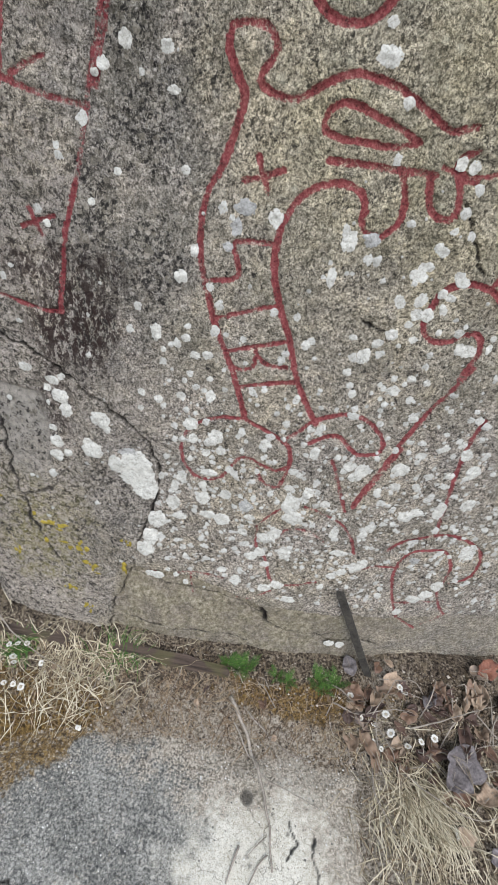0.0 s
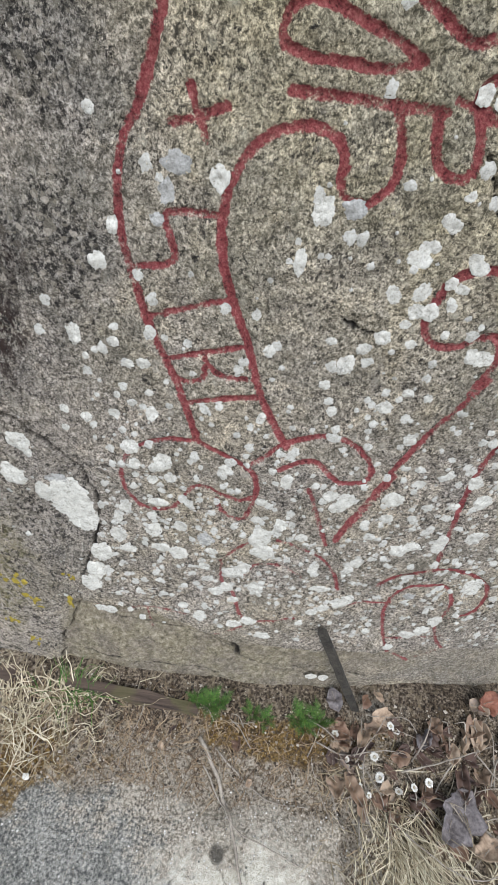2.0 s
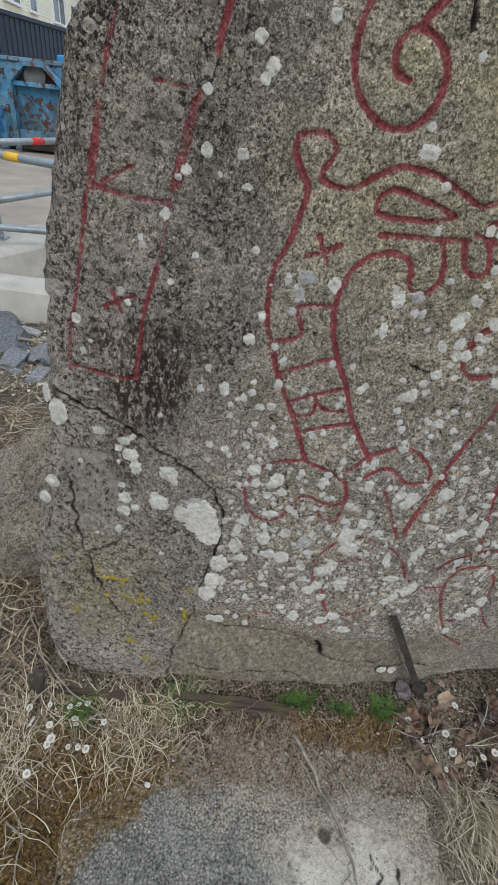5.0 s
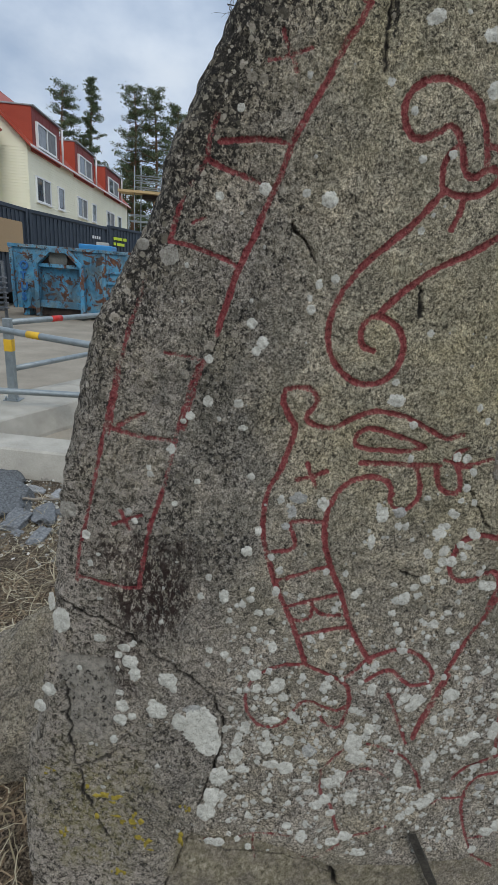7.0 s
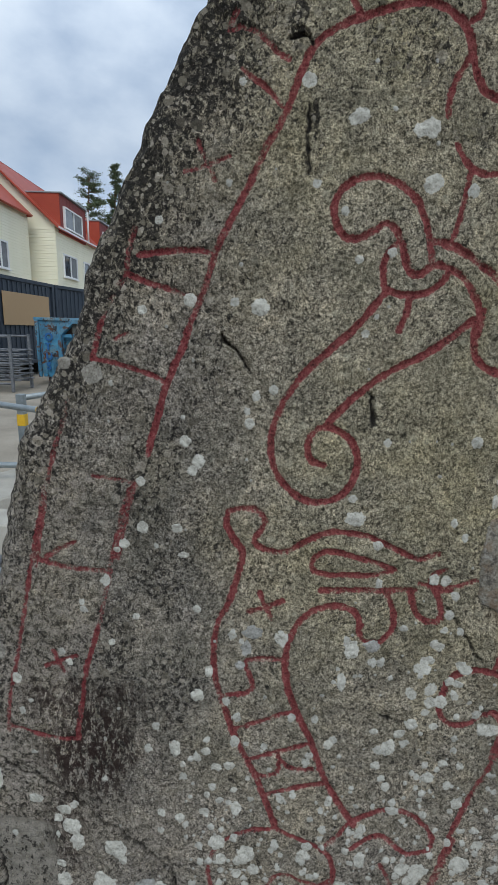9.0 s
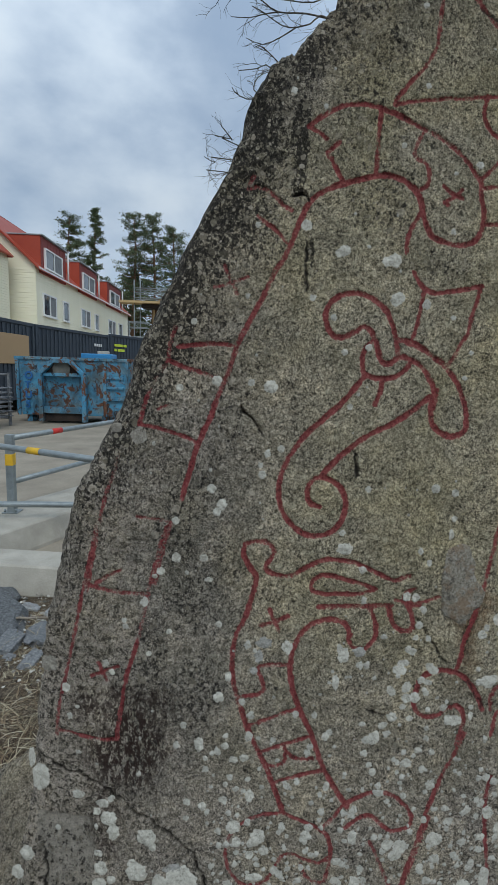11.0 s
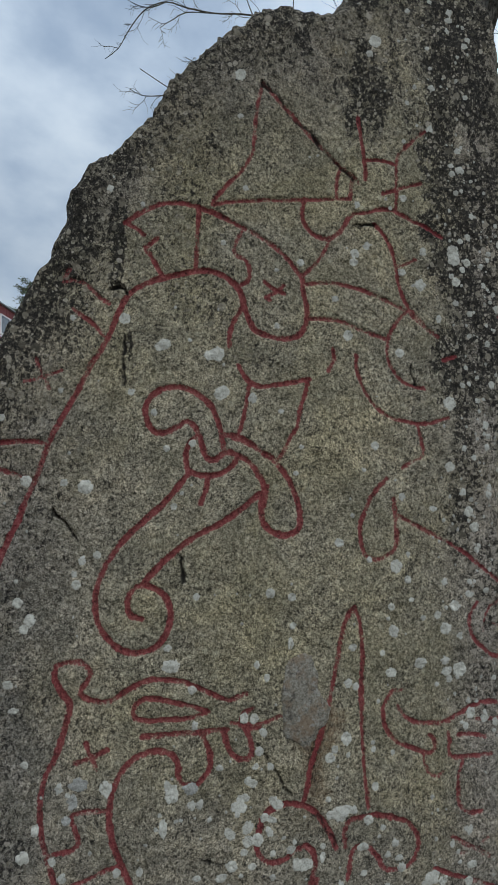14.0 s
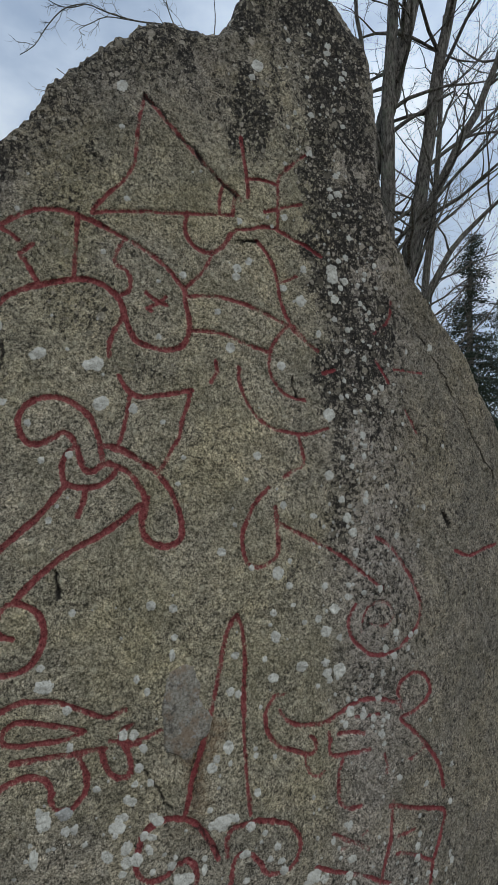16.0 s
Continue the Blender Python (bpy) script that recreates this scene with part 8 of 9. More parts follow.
near_box = build_container("shipping_container", -8.25, 13.35, 6.06, 3.3, -4, "dark blue steel container with a plywood sheet on its side")
long_box = build_container("shipping_container", -7.80, 19.5, 6.06, 3.3, -13, "dark blue steel container on the building site")
short_box = build_container("shipping_container", -6.40, 25.5, 6.06, 3.4, -20, "dark blue steel container with lime markings")
for y, z, w, t in ((0.35, 2.85, 0.75, 0.13), (1.2, 2.85, 0.3, 0.13), (0.35, 2.60, 0.2, 0.13), (0.65, 2.60, 0.65, 0.13)):
    bm = bmesh.new()
    box(bm, (0.012, w, t), Matrix.Translation((0.004, y + w / 2, z)))
    part("marking", bm, M_PAINT_LIME, short_box, "lime marking bar")
for k in range(4):
    bm = bmesh.new()
    box(bm, (0.012, 0.13, 0.12), Matrix.Translation((0.004, 4.6 + 0.2 * k, 2.75)))
    part("marking", bm, M_BARS, long_box, "pale marking bar")
bm = bmesh.new()
box(bm, (0.03, 3.0, 1.05), None, 0.004)
sheet = part("plywood_sheet", bm, M_PLY)
sheet.matrix_basis = pose(-7.955, 17.4, 2.28, 0, 0, -4)
tagged(sheet, "tan plywood sheet fixed on the container side", "plywood")


def build_rack():
    """A steel stillage stacked with scaffold frames."""
    rack = thing("scaffold_stillage", pose(-8.55, 12.9, 0))
    for x in (0, 2.1):
        for y in (0, 1.1):
            bm = bmesh.new()
            box(bm, (0.07, 0.07, 1.5), Matrix.Translation((x, y, 0.75)), 0.006)
            part("upright", bm, M_RACK, rack)
    for z in (0.22, 0.75, 1.45):
        for y in (0, 1.1):
            bm = bmesh.new()
            tube(bm, [(0, y, z), (2.1, y, z)], 0.03, 8)
            part("rack_rail", bm, M_RACK, rack)
    for k in range(7):
        z = 0.30 + 0.13 * k
        bm = bmesh.new()
        for y in (0.15, 0.95):
            tube(bm, [(-0.1, y, z), (2.25, y, z)], 0.024, 8)
        for x in (0.0, 0.5, 1.0, 1.5, 2.15):
            tube(bm, [(x, 0.15, z), (x, 0.95, z)], 0.02, 8)
        part("scaffold_frame", bm, M_RACK, rack)
    return tagged(rack, "galvanised stillage stacked with scaffold frames", "stillage")


build_rack()

# house: long cream facade with red dormers
def window(parent, y0, y1, z0, z1, x, mullions):
    """A casement in a wall that faces +x: frame, panes with blinds behind, sill."""
    win = thing("window")
    win.parent = parent
    bm = bmesh.new()
    t = 0.09
    for yy in (y0, y1):
        box(bm, (0.16, t, z1 - z0 + t), Matrix.Translation((x + 0.02, yy, (z0 + z1) / 2)))
    for zz in (z0, z1):
        box(bm, (0.155, y1 - y0 - t, t), Matrix.Translation((x + 0.02, (y0 + y1) / 2, zz)))
    for k in range(mullions):
        yy = y0 + (y1 - y0) * (k + 1) / (mullions + 1)
        box(bm, (0.15, t * 1.2, z1 - z0 - t), Matrix.Translation((x + 0.02, yy, (z0 + z1) / 2)))
    part("window_frame", bm, M_WHITE, win)
    n = mullions + 1
    for k in range(n):
        bm = bmesh.new()
        a, b = y0 + (y1 - y0) * k / n, y0 + (y1 - y0) * (k + 1) / n
        box(bm, (0.02, b - a, z1 - z0), Matrix.Translation((x + 0.03, (a + b) / 2, (z0 + z1) / 2)))
        part("pane", bm, M_GLASS if (k + mullions) % 2 or mullions == 0 else M_CURTAIN, win)
    bm = bmesh.new()
    box(bm, (0.14, y1 - y0 + 0.2, 0.05), Matrix.Translation((x + 0.1, (y0 + y1) / 2, z0 - 0.08)))
    part("sill", bm, M_WHITE, win)
    return win


def siding(parent, fx, y0, y1, deep, eave):
    """Lapped boards up the facade and the near end, one object each."""
    bm = bmesh.new()
    box(bm, (0.025, y1 - y0, 0.155), pose(0, 0, 0, 0, -7, 0))
    a = part("siding_board", bm, M_SIDING, parent)
    bm = bmesh.new()
    box(bm, (deep, 0.025, 0.155), pose(0, 0, 0, -7, 0, 0))
    b = part("siding_board", bm, M_SIDING, parent)
    for k in range(int((eave - 2.2) / 0.16)):
        z = 2.27 + 0.16 * k
        for first, place in ((a, pose(fx + 0.006, (y0 + y1) / 2, z)), (b, pose(fx - deep / 2, y0 - 0.008, z))):
            ob = first if k == 0 else new("siding_board", first.data)
            ob.parent = parent
            ob.matrix_basis = place


def build_house():
    house = thing("row_house", pose(0, 0, 0))
    fx, y0, y1, eave = -13.11, 33.3, 61.3, 8.05
    deep = 9.0
    bm = bmesh.new()
    box(bm, (deep, y1 - y0, eave), Matrix.Translation((fx - deep / 2 - 0.02, (y0 + y1) / 2, eave / 2)))
    part("wall", bm, M_SIDING, house)
    siding(house, fx, y0, y1, deep, eave)
    # gable with its red verge
    ridge = eave + 4.2
    bm = bmesh.new()
    tri = [(fx, eave), (fx - deep / 2, ridge), (fx - deep, eave)]
    front = [bm.verts.new((px, y0, pz)) for px, pz in tri]
    rear = [bm.verts.new((px, y1, pz)) for px, pz in tri]
    bm.faces.new(front)
    bm.faces.new(rear[::-1])
    for k in range(3):
        bm.faces.new((front[k], rear[k], rear[(k + 1) % 3], front[(k + 1) % 3]))
    part("gable", bm, M_SIDING, house)
    for s in (1, -1):
        bm = bmesh.new()
        a = Vector((fx - deep / 2 + s * (deep / 2 + 0.35), 0, eave - 0.25))
        b = Vector((fx - deep / 2 - s * 0.02, 0, ridge + 0.12))
        q = [bm.verts.new(p + Vector((0, yy, dz))) for yy in (y0 - 0.35, y1 + 0.35) for p in (a, b) for dz in (0, 0.16)]
        for f in ((0, 1, 3, 2), (4, 6, 7, 5), (0, 4, 5, 1), (2, 3, 7, 6), (1, 5, 7, 3), (0, 2, 6, 4)):
            bm.faces.new([q[i] for i in f])
        bmesh.ops.recalc_face_normals(bm, faces=bm.faces)
        part("roof", bm, M_ROOF, house, "red metal roof")
    bm = bmesh.new()
    box(bm, (0.14, y1 - y0 + 0.6, 0.13), Matrix.Translation((fx + 0.30, (y0 + y1) / 2, eave - 0.12)), 0.03)
    part("gutter", bm, M_WHITE, house)
    for a, b, m in ((34.34, 36.75, 1), (38.26, 39.46, 0), (42.7, 45.27, 1), (46.8, 48.05, 0), (51.8, 54.8, 1), (56.4, 58.0, 0)):
        window(house, a, b, 5.08, 6.48, fx + 0.02, m)
    for d0, d1, wa, wb in ((33.85, 38.7, 34.4, 37.6), (42.06, 47.27, 42.7, 46.1), (51.06, 57.13, 51.9, 55.8)):
        z0, z1 = 7.75, 10.1
        dormer = thing("dormer")
        dormer.parent = house
        bm = bmesh.new()
        box(bm, (4.2, d1 - d0, z1 - z0), Matrix.Translation((fx - 1.95, (d0 + d1) / 2, (z0 + z1) / 2)))
        part("dormer_cheek", bm, M_ROOF, dormer, "bright red metal cheeks")
        bm = bmesh.new()
        n = 9
        for k in range(n):
            yy = d0 + 0.06 + (d1 - d0 - 0.12) * k / (n - 1)
            box(bm, (0.03, 0.05, z1 - z0 - 0.1), Matrix.Translation((fx + 0.165, yy, (z0 + z1) / 2)))
        box(bm, (0.03, d1 - d0 - 0.04, z1 - z0 - 0.06), Matrix.Translation((fx + 0.155, (d0 + d1) / 2, (z0 + z1) / 2)))
        part("dormer_cladding", bm, M_CLAD, dormer, "dark red vertical cladding")
        bm = bmesh.new()
        box(bm, (4.4, d1 - d0 + 0.12, 0.09), Matrix.Translation((fx - 1.85, (d0 + d1) / 2, z1 + 0.045)), 0.02)
        part("dormer_roof", bm, M_GALV, dormer)
        window(house, wa, wb, 8.15, 9.4, fx + 0.22, 1)
        bm = bmesh.new()
        tube(bm, [(fx + 0.3, d1 + 0.15, z1), (fx + 0.3, d1 + 0.15, eave - 0.1)], 0.07, 8)
        part("downpipe", bm, M_WHITE, house)
    return tagged(house, "cream clapboard row house with red roof and dormers", "house")


build_house()


def build_wing():
    wing = thing("house_wing")
    fx, y0, y1, eave = -14.55, 27.5, 32.6, 8.55
    bm = bmesh.new()
    box(bm, (7, y1 - y0, eave), Matrix.Translation((fx - 3.5, (y0 + y1) / 2, eave / 2)))
    part("wall", bm, M_SIDING, wing)
    siding(wing, fx, y0, y1, 7.0, eave)
    bm = bmesh.new()
    q = [bm.verts.new(p) for p in ((fx + 0.4, y0 - 0.4, eave - 0.1), (fx + 0.4, y1, eave - 0.1), (fx - 3.5, y1, eave + 3.6), (fx - 3.5, y0 - 0.4, eave + 3.6), (fx - 7.4, y0 - 0.4, eave - 0.1), (fx - 7.4, y1, eave - 0.1))]
    for f in ((0, 1, 2, 3), (3, 2, 5, 4), (0, 3, 4), (1, 5, 2)):
        bm.faces.new([q[i] for i in f])
    roof = part("roof", bm, M_ROOF, wing, "red metal roof")
    roof.modifiers.new("thickness", "SOLIDIFY").thickness = 0.14
    window(wing, y0 + 0.5, y0 + 2.1, 4.95, 6.4, fx + 0.02, 1)
    return tagged(wing, "cream clapboard house wing with a red roof", "house")


build_wing()


def build_scaffold():
    sc = thing("scaffold_tower", pose(-11.4, 48.0, 0))
    for x, y, top in ((1.75, 0, 9.9), (2.1, 1.2, 10.3), (4.9, 0, 8.9), (4.9, 1.2, 8.9), (1.25, 0, 6.1), (7.4, 0, 8.9)):
        bm = bmesh.new()
        tube(bm, [(x, y, 0), (x, y, top)], 0.05, 8)
        part("standard", bm, M_GALV, sc)
    for x0, z in ((1.7, 9.15), (1.7, 8.75), (1.7, 8.25), (1.2, 6.0), (1.2, 5.5), (1.2, 4.6)):
        for y in (0, 1.2):
            bm = bmesh.new()
            tube(bm, [(x0, y, z), (7.6 if z > 7 else 3.0, y, z)], 0.045, 8)
            part("ledger", bm, M_GALV, sc)
    for x0, x1, z, deep in ((0.35, 7.4, 7.85, 1.5), (0.45, 2.5, 4.15, 1.3)):
        bm = bmesh.new()
        box(bm, (x1 - x0, deep, 0.20), Matrix.Translation(((x0 + x1) / 2, 0.4, z)), 0.01)
        part("deck", bm, M_PINE, sc, "yellow timber deck")
    bm = bmesh.new()
    box(bm, (5.0, 1.5, 0.35), Matrix.Translation((4.9, 1.0, 7.55)))
    part("roof_beam", bm, M_NEAR_BLACK, sc, "dark beam under the deck")
    bm = bmesh.new()
    box(bm, (4.4, 0.2, 2.9), Matrix.Translation((5.3, 1.9, 5.95)))
    part("timber_wall", bm, M_BARK_RED, sc, "dark brown timber wall")
    for x in (3.35, 4.6):
        bm = bmesh.new()
        box(bm, (0.2, 0.2, 3.0), Matrix.Translation((x, 1.6, 5.95)))
        part("timber_post", bm, M_PINE, sc, "new pine post")
    bm = bmesh.new()
    q = [bm.verts.new(p) for p in ((4.0, -0.3, 7.98), (7.0, -0.3, 9.6), (7.0, 1.6, 9.6), (4.0, 1.6, 7.98))]
    bm.faces.new(q)
    ply = part("roof_panel", bm, M_PLY, sc)
    ply.modifiers.new("thickness", "SOLIDIFY").thickness = 0.15
    return tagged(sc, "galvanised scaffold with timber decks round a new roof", "scaffold")


build_scaffold()

# ---- trees ----


def needle_tufts(bm_v, bm_f, centre, radius, count, size, r, flat=0.6):
    """Small crossed slivers round a twig end."""
    for _ in range(count):
        d = Vector((r.gauss(0, 1), r.gauss(0, 1), r.gauss(0, flat)))
        p = centre + d * radius * 0.5
        a = Vector((r.uniform(-1, 1), r.uniform(-1, 1), r.uniform(-0.5, 0.8))).normalized() * size * r.uniform(0.6, 1.3)
        b = a.cross(Vector((r.uniform(-1, 1), r.uniform(-1, 1), r.uniform(-1, 1)))).normalized() * size * 0.2
        n = len(bm_v)
        bm_v += [p - a * 0.5, p + b, p + a * 0.5, p - b]
        bm_f.append((n, n + 1, n + 2, n + 3))


def build_pine(at, height, bare, seed, spire=False):
    """A Scots pine, or a narrow one: trunk, limbs and an uneven crown of needle clumps."""
    r = random.Random(seed)
    tree = thing("pine_tree", pose(*at))
    bm = bmesh.new()
    pts = [Vector((0.3 * math.sin(k * 0.8 + seed), 0.3 * math.cos(k * 0.6), height * k / 8)) for k in range(9)]
    tube(bm, pts, [0.26 * (1 - 0.1 * k) + 0.02 for k in range(9)], 8)
    part("trunk", bm, M_BARK_RED, tree)
    V, F = [], []
    limb = bmesh.new()
    n = 92
    for k in range(n):
        f = bare + (1 - bare) * (k + r.random()) / n
        i = min(7, int(f * 8))
        p = pts[i].lerp(pts[i + 1], f * 8 - i)
        a = r.uniform(0, 6.28)
        shape = (1 - (f - bare) / (1 - bare)) ** (0.85 if spire else 0.6)
        reach = ((0.25 if spire else 0.8) + (3.0 if spire else 4.0) * shape) * r.uniform(0.4, 1.15)
        end = p + Vector((math.cos(a) * reach, math.sin(a) * reach, reach * r.uniform(-0.1, 0.45)))
        mid = p.lerp(end, 0.5) + Vector((0, 0, -0.1 * reach))
        tube(limb, [p, mid, end], [0.06, 0.04, 0.015], 5, False)
        for g in (0.45, 0.65, 0.82, 1.0, 1.05):
            q = p.lerp(end, g) + Vector((r.gauss(0, 0.18), r.gauss(0, 0.18), r.gauss(0.06, 0.12)))
            needle_tufts(V, F, q, 0.62 if not spire else 0.40, 24, 0.31, r, 0.5)
    part("limb_work", limb, M_BARK_RED, tree)["kind"] = "stuff"
    crown = raw("crown", np.array([tuple(v) for v in V]), np.array(F), M_NEEDLE, tree, False)
    crown["label"] = "uneven dark green needle crown"
    return tagged(tree, "tall Scots pine with an uneven dark green crown", "tree", "pines beyond the houses")


for x, y, h, bare, seed, spire in ((-27.0, 80, 26.2, 0.34, 1, False), (-23.1, 80, 27.6, 0.30, 2, True), (-16.9, 80, 26.8, 0.28, 3, False), (-13.9, 80, 26.9, 0.3, 4, False),
                                   (-10.7, 82, 25.6, 0.35, 5, False), (-30.5, 84, 23.0, 0.4, 6, False), (-20.0, 90, 19.0, 0.3, 7, False), (-8.0, 84, 20.0, 0.35, 8, False), (-18.2, 86, 20.0, 0.3, 9, True),
                                   (-46.0, 80, 28.0, 0.45, 10, False), (-38.0, 88, 22.0, 0.4, 11, False)):
    build_pine((x + 0.9, y, -0.05), h - 2.0, bare, seed, spire)


def build_spruce(at, height, wide, seed):
    """A spruce: tiers of drooping boughs, thin at the top."""
    r = random.Random(seed)
    tree = thing("spruce_tree", pose(*at))
    bm = bmesh.new()
    tube(bm, [(0, 0, 0), (0.05, 0, height * 0.4), (0, 0.05, height * 0.8), (0, 0, height)], [0.22, 0.16, 0.07, 0.01], 8)
    part("trunk", bm, M_BARK, tree)
    V, F = [], []
    limb = bmesh.new()
    tiers = int(height * 3.0)
    for t in range(tiers):
        f = 0.12 + 0.87 * t / tiers
        for _ in range(r.randint(4, 7)):
            a = r.uniform(0, 6.28)
            reach = wide * (1 - f) ** 0.85 * r.uniform(0.6, 1.1) + 0.12
            p = Vector((0, 0, height * f))
            out = Vector((math.cos(a), math.sin(a), 0))
            end = p + out * reach + Vector((0, 0, -0.22 * reach + 0.08))
            tube(limb, [p, p.lerp(end, 0.5) + Vector((0, 0, 0.03 * reach)), end], [0.03, 0.02, 0.006], 4, False)
            steps = max(3, int(reach / 0.16))
            for g in range(1, steps + 1):
                q = p.lerp(end, g / steps)
                needle_tufts(V, F, q + Vector((r.gauss(0, 0.06), r.gauss(0, 0.06), -0.06)), 0.30, 26, 0.105, r, 0.6)
    part("limb_work", limb, M_BARK, tree)["kind"] = "stuff"
    crown = raw("crown", np.array([tuple(v) for v in V]), np.array(F), M_SPRUCE, tree, False)
    crown["label"] = "dark drooping spruce boughs"
    return tagged(tree, "dark green spruce with drooping boughs", "tree", "spruces behind bare trees")


for x, y, h, w, seed in ((13.0, 16.0, 10.2, 2.3, 1), (15.6, 17.0, 8.2, 2.2, 2), (17.5, 16.0, 9.5, 2.4, 3), (11.6, 18.5, 6.4, 1.8, 4), (20.5, 19, 10.0, 2.6, 5), (14.2, 20.0, 7.4, 2.3, 6), (24, 20, 11, 2.8, 7), (12.6, 15.0, 4.6, 1.5, 8)):
    build_spruce((x, y, -0.03), h, w, seed)


def grow(bm, p, way, length, thick, depth, r, up=0.25):
    """A limb that bends and forks into finer ones."""
    pts, radii = [p.copy()], [thick]
    n = 5
    for k in range(n):
        way = (way + Vector((r.gauss(0, 0.13), r.gauss(0, 0.13), r.gauss(0, 0.10) + up * 0.10))).normalized()
        p = p + way * (length / n)
        pts.append(p.copy())
        radii.append(thick * (1 - 0.62 * (k + 1) / n))
        if depth > 0 and k > 0:
            for _ in range(1 if depth > 1 else 2):
                if r.random() < 0.85:
                    turn = Vector((r.gauss(0, 1), r.gauss(0, 1), r.gauss(0.2, 0.6))).normalized()
                    grow(bm, p, (way * 0.75 + turn * 0.75).normalized(), length * r.uniform(0.38, 0.62), radii[-1] * 0.62, depth - 1, r, up)
    tube(bm, pts, radii, 7 if thick > 0.02 else 4, False)


def build_bare_tree(trunk, thick, seed, limbs, label, depth=3):
    """A leafless tree: one mesh for the trunk, one for each main limb with its twigs."""
    r = random.Random(seed)
    base = Vector(trunk[0])
    tree = thing("bare_tree", Matrix.Translation(base))
    pts = [Vector(p) - base for p in trunk]
    bm = bmesh.new()
    line = [Vector(p) for p in spline([tuple(p) for p in pts], 0.35)]
    n = len(line)
    for k in range(1, n - 1):
        line[k] += Vector((r.gauss(0, 0.012), r.gauss(0, 0.012), 0))
    tube(bm, line, [thick * (1 - 0.72 * (k / (n - 1)) ** 1.2) for k in range(n)], 12)
    part("trunk", bm, M_BARK, tree)
    for k in range(limbs):
        f = 0.30 + 0.68 * (k + r.random() * 0.8) / limbs
        i = int(f * (n - 1))
        p = line[i]
        a = r.uniform(0, 6.28)
        way = Vector((math.cos(a), math.sin(a), r.uniform(0.25, 1.0))).normalized()
        bm = bmesh.new()
        grow(bm, p, way, r.uniform(1.0, 2.2) * (1.2 - 0.5 * f), thick * 0.20 * (1.15 - 0.6 * f) + 0.006, depth, r)
        part("limb", bm, M_BARK, tree)
    return tagged(tree, label, "tree", "bare trees behind the stone")


build_bare_tree([(3.70, 6.0, -0.02), (3.73, 6.0, 2.5), (3.74, 6.0, 4.89), (3.73, 6.0, 6.46), (3.77, 6.0, 8.03), (3.85, 6.1, 10.5)], 0.15, 21, 12, "leafless grey-barked tree with a straight trunk")
build_bare_tree([(3.30, 6.2, -0.02), (3.36, 6.2, 3.0), (3.52, 6.2, 5.4), (3.74, 6.2, 6.2), (3.98, 6.2, 7.3), (4.20, 6.2, 8.35), (4.6, 6.2, 11.0)], 0.19, 22, 14, "leafless grey-barked tree with a thick leaning trunk")
build_bare_tree([(3.98, 6.0, -0.02), (4.0, 6.0, 3.0), (4.06, 6.0, 4.3), (4.18, 6.0, 4.95), (4.38, 6.0, 6.17), (4.54, 6.0, 7.41), (4.71, 6.0, 8.25), (4.95, 6.1, 10.5)], 0.15, 23, 17, "leafless grey-barked tree with many branches")
build_bare_tree([(4.1, 6.3, -0.02), (4.15, 6.3, 2.6), (4.3, 6.3, 4.45), (4.55, 6.3, 5.2), (4.92, 6.3, 6.1), (5.4, 6.3, 6.95), (5.72, 6.3, 7.8), (6.1, 6.3, 9.0)], 0.12, 24, 17, "leafless tree leaning out over the grass")
build_bare_tree([(4.3, 6.5, -0.02), (4.45, 6.5, 3.0), (4.9, 6.5, 4.5), (5.6, 6.5, 5.4), (6.4, 6.5, 6.1)], 0.08, 25, 14, "slim leafless tree with spreading limbs")
build_bare_tree([(3.75, 7.0, -0.02), (3.85, 7.0, 4.0), (3.88, 7.0, 7.3), (3.68, 7.0, 9.0), (3.6, 7.0, 10.5)], 0.07, 26, 12, "slim leafless tree with thin twigs")
build_bare_tree([(5.6, 8.0, -0.02), (5.65, 8.0, 4.0), (5.9, 8.0, 7.0), (6.0, 8.0, 10.0)], 0.10, 27, 14, "slim leafless tree with thin twigs")


def fan(bm, p, way, length, thick, depth, r):
    """A crooked twig that forks again and again, nearly in one plane."""
    pts, radii = [p.copy()], [thick]
    n = 6
    for k in range(n):
        way = (way + Vector((r.gauss(0, 0.24), r.gauss(0, 0.10), r.gauss(0, 0.24)))).normalized()
        p = p + way * (length / n)
        pts.append(p.copy())
        radii.append(thick * (1 - 0.6 * (k + 1) / n))
        if depth > 0 and k < n - 1 and r.random() < 0.8:
            s = r.choice((-1, 1)) * r.uniform(0.5, 0.95)
            turned = Vector((way.x * math.cos(s) - way.z * math.sin(s), way.y + r.gauss(0, 0.2), way.x * math.sin(s) + way.z * math.cos(s))).normalized()
            fan(bm, p, turned, length * r.uniform(0.35, 0.65), max(0.0014, radii[-1] * 0.7), depth - 1, r)
    tube(bm, pts, radii, 4, False)


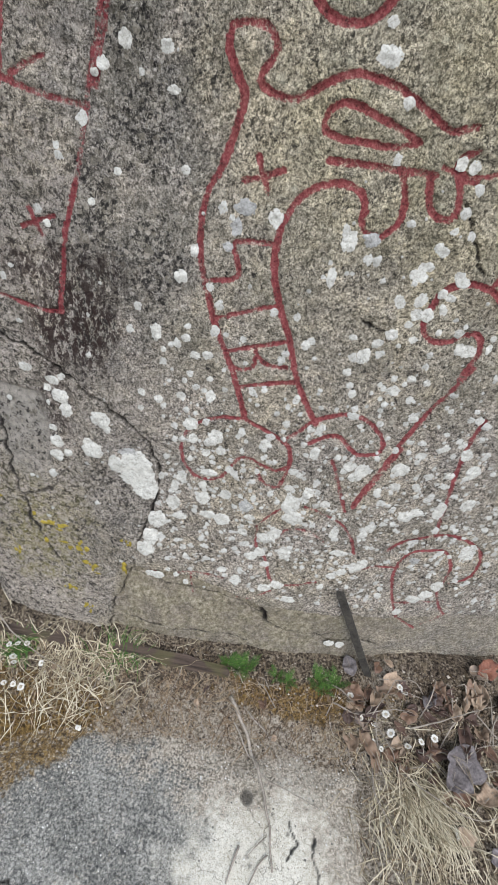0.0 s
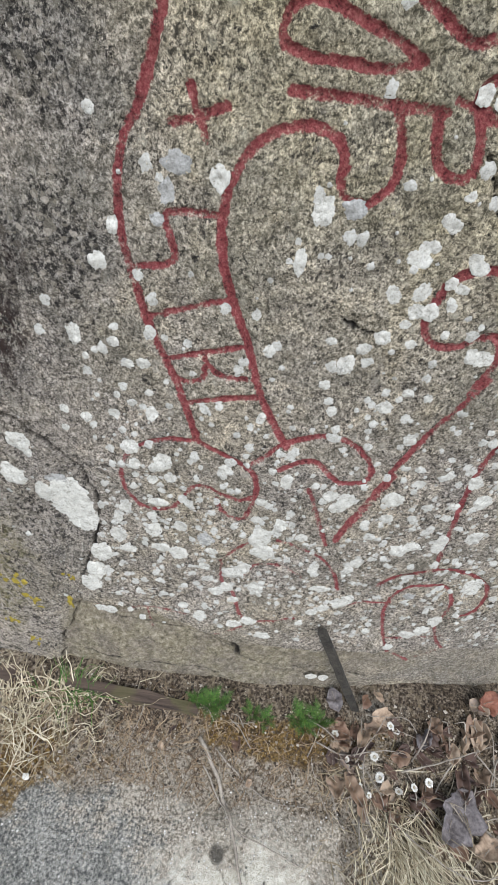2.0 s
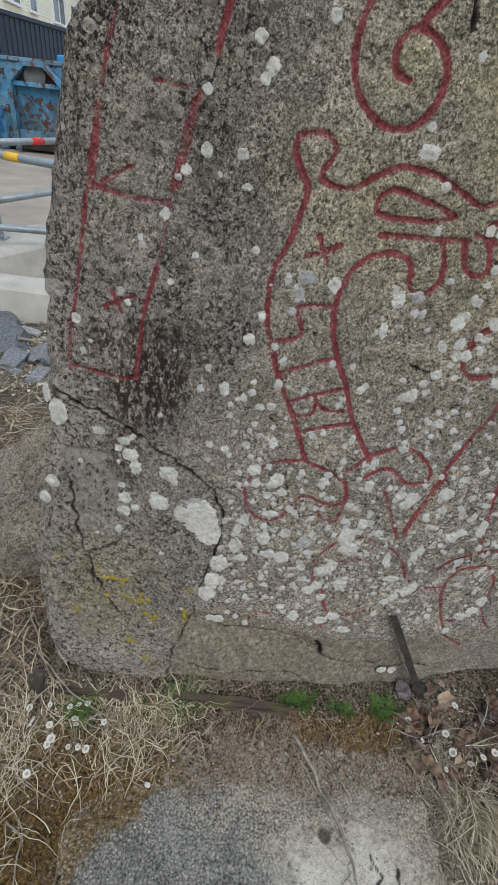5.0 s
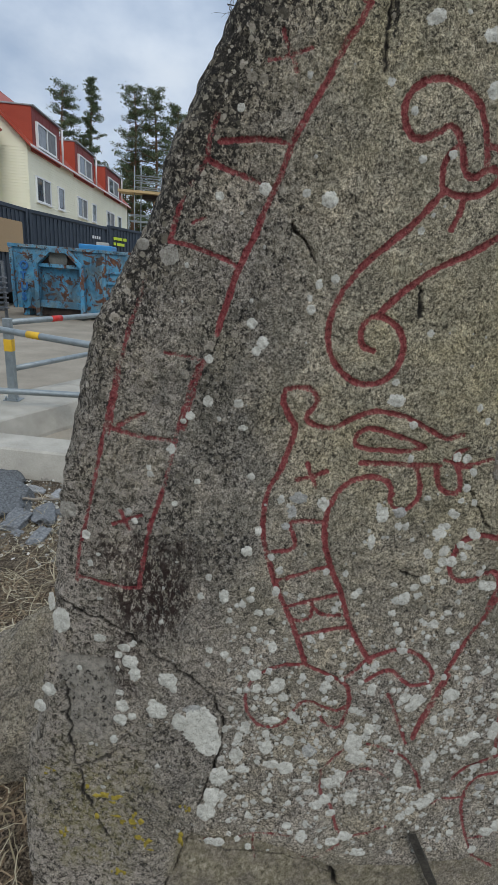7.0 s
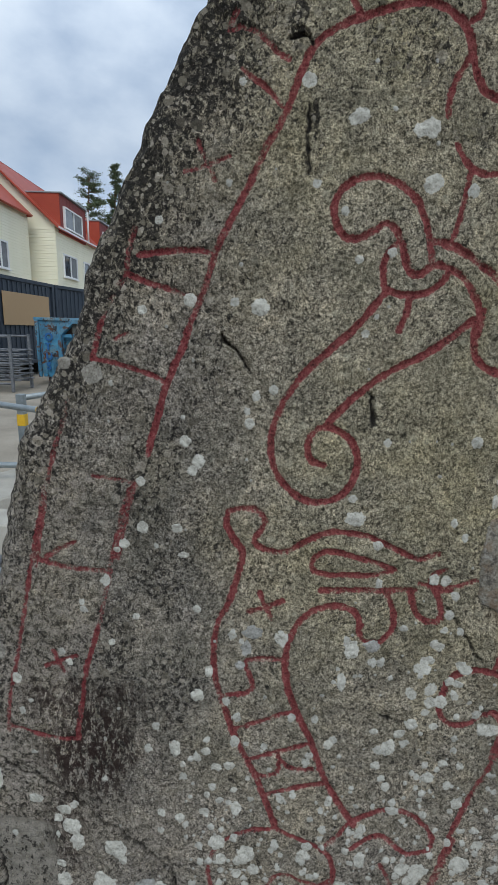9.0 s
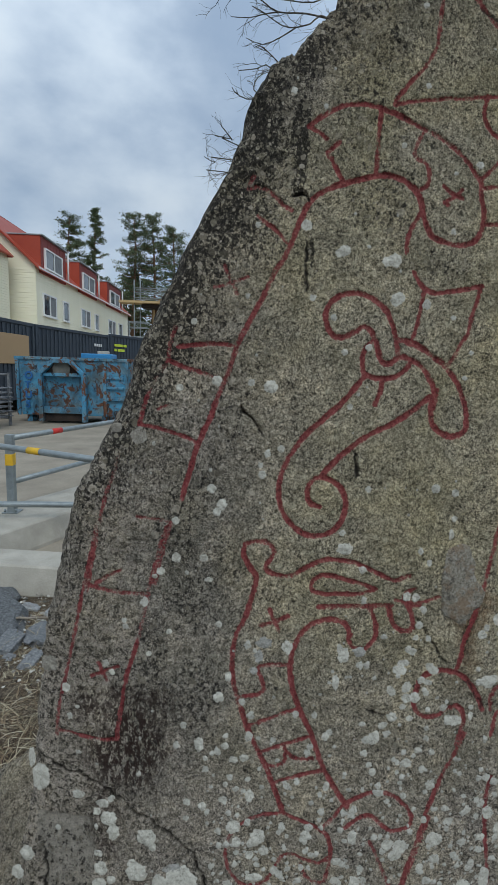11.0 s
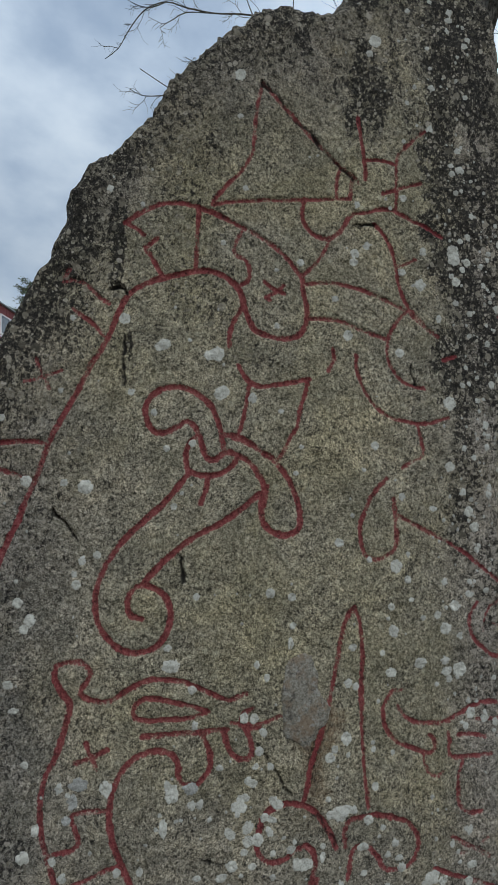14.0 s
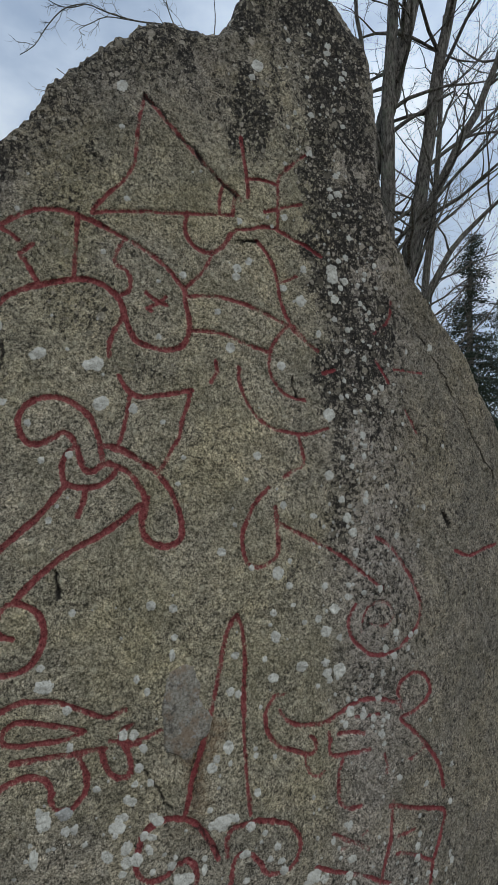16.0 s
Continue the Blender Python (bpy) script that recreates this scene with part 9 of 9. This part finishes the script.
def build_overhang():
    """A leafless tree behind the stone whose low limbs reach out past its top."""
    r = random.Random(77)
    base = Vector((1.75, 4.6, 0))
    tree = thing("bare_tree", Matrix.Translation(base))
    bm = bmesh.new()
    tube(bm, [(0, 0, -0.03), (-0.03, 0, 2), (0.02, 0.02, 4), (0, 0, 6.5), (0.05, 0, 9)], [0.13, 0.11, 0.09, 0.06, 0.02], 12)
    part("trunk", bm, M_BARK, tree)
    for course in OVERHANG:
        bm = bmesh.new()
        line = [Vector((x, 4.6 + dy, z)) - base for x, dy, z in spline(course, 0.06)]
        n = len(line)
        thick, reach = (0.010, 0.30) if course[0][0] == 1.75 else (0.0042, 0.20)
        tube(bm, line, [thick * (1 - 0.85 * k / n) + 0.0014 for k in range(n)], 6)
        for k in range(2, n - 1):
            if line[k].x > -0.9 or r.random() < 0.45:
                continue
            way = (line[k + 1] - line[k]).normalized()
            turn = Vector((r.uniform(-1, 0.3), r.gauss(0, 0.4), r.gauss(0, 0.9))).normalized()
            fan(bm, line[k], (way * 0.8 + turn * 0.7).normalized(), r.uniform(0.06, reach), 0.0026, 1, r)
        part("limb", bm, M_BARK, tree)
    return tagged(tree, "leafless tree with drooping twigs behind the stone", "tree", "bare trees behind the stone")


LIMBS_A = [
    [(1.75, 0.0, 4.4), (0.7, -0.6, 4.46), (0.6, -0.6, 4.47), (0.4, -0.6, 4.5), (0.19, -0.6, 4.5), (0.08, -0.6, 4.56), (-0.08, -0.6, 4.66), (-0.17, -0.6, 4.71), (-0.31, -0.6, 4.79)],
    [(0.19, -0.6, 4.5), (0.08, -0.6, 4.48), (-0.03, -0.6, 4.45), (-0.17, -0.6, 4.45)],
    [(-0.01, -0.6, 4.62), (-0.08, -0.6, 4.6), (-0.21, -0.6, 4.58), (-0.3, -0.6, 4.58), (-0.39, -0.6, 4.62)],
    [(1.75, 0.0, 4.3), (0.65, -0.6, 4.46), (0.44, -0.6, 4.43), (0.33, -0.6, 4.4), (0.22, -0.6, 4.41), (0.08, -0.6, 4.49), (-0.01, -0.6, 4.53)],
    [(0.33, -0.6, 4.4), (0.22, -0.6, 4.33), (0.08, -0.6, 4.27), (-0.05, -0.6, 4.31)]]
LIMBS_B = [
    [(1.75, 0.0, 4.6), (0.81, -0.6, 4.62), (0.62, -0.6, 4.64), (0.46, -0.6, 4.58), (0.3, -0.6, 4.58), (0.14, -0.6, 4.6), (0.03, -0.6, 4.66)],
    [(0.3, -0.6, 4.58), (0.32, -0.6, 4.71), (0.23, -0.6, 4.81), (0.14, -0.6, 4.9)],
    [(1.75, 0.0, 4.8), (0.94, -0.6, 4.77), (0.69, -0.6, 4.77), (0.51, -0.6, 4.74), (0.35, -0.6, 4.74), (0.23, -0.6, 4.84), (0.05, -0.6, 4.92)],
    [(1.75, 0.0, 4.9), (1.06, -0.6, 4.88), (0.87, -0.6, 4.85), (0.78, -0.6, 4.78), (0.62, -0.6, 4.74), (0.55, -0.6, 4.83), (0.49, -0.6, 4.9)],
    [(0.79, -0.6, 4.61), (0.71, -0.6, 4.76), (0.64, -0.6, 4.88), (0.61, -0.6, 4.98)]]
LIMBS_C = [
    [(1.75, 0.0, 3.9), (0.41, -0.6, 4.11), (0.2, -0.6, 4.09), (0.11, -0.6, 4.13), (0.04, -0.6, 4.1), (-0.1, -0.6, 4.08)],
    [(0.27, -0.6, 4.09), (0.16, -0.6, 4.19), (0.08, -0.6, 4.25), (0.02, -0.6, 4.27)],
    [(1.75, 0.0, 3.7), (0.18, -0.6, 3.87), (0.09, -0.6, 3.89), (-0.03, -0.6, 3.88), (-0.12, -0.6, 3.92), (-0.15, -0.6, 3.96)],
    [(0.12, -0.6, 3.88), (0.02, -0.6, 3.95), (0.05, -0.6, 4.04), (0.13, -0.6, 4.08)],
    [(1.75, 0.0, 3.3), (-0.06, -0.6, 3.53), (-0.16, -0.6, 3.59), (-0.25, -0.6, 3.6), (-0.28, -0.6, 3.61)],
    [(-0.14, -0.6, 3.58), (-0.2, -0.6, 3.65), (-0.23, -0.6, 3.68)]]
LIMBS_D = [
    [(1.75, 0.0, 3.2), (-0.11, -0.6, 3.43), (-0.27, -0.6, 3.41), (-0.36, -0.6, 3.45)],
    [(1.75, 0.0, 3.1), (-0.18, -0.6, 3.34), (-0.26, -0.6, 3.3), (-0.31, -0.6, 3.27)],
    [(1.75, 0.0, 5.3), (1.1, -0.3, 5.54), (0.97, -0.3, 5.54), (0.79, -0.3, 5.56), (0.54, -0.3, 5.57), (0.29, -0.3, 5.55), (0.05, -0.3, 5.57), (-0.13, -0.3, 5.6), (-0.31, -0.3, 5.51), (-0.44, -0.3, 5.33), (-0.53, -0.3, 5.16), (-0.64, -0.3, 5.06)],
    [(0.29, -0.3, 5.55), (0.05, -0.3, 5.53), (-0.06, -0.3, 5.46), (-0.18, -0.3, 5.37), (-0.13, -0.3, 5.33)],
    [(-0.13, -0.3, 5.6), (-0.25, -0.3, 5.54), (-0.36, -0.3, 5.54), (-0.46, -0.3, 5.58)]]
LIMBS_E = [
    [(0.66, -0.3, 5.52), (0.58, -0.3, 5.7), (0.53, -0.3, 5.89)],
    [(0.99, -0.3, 5.54), (1.0, -0.3, 5.75), (0.97, -0.3, 6.05)]]
OVERHANG = LIMBS_A + LIMBS_B + LIMBS_C + LIMBS_D + LIMBS_E
build_overhang()
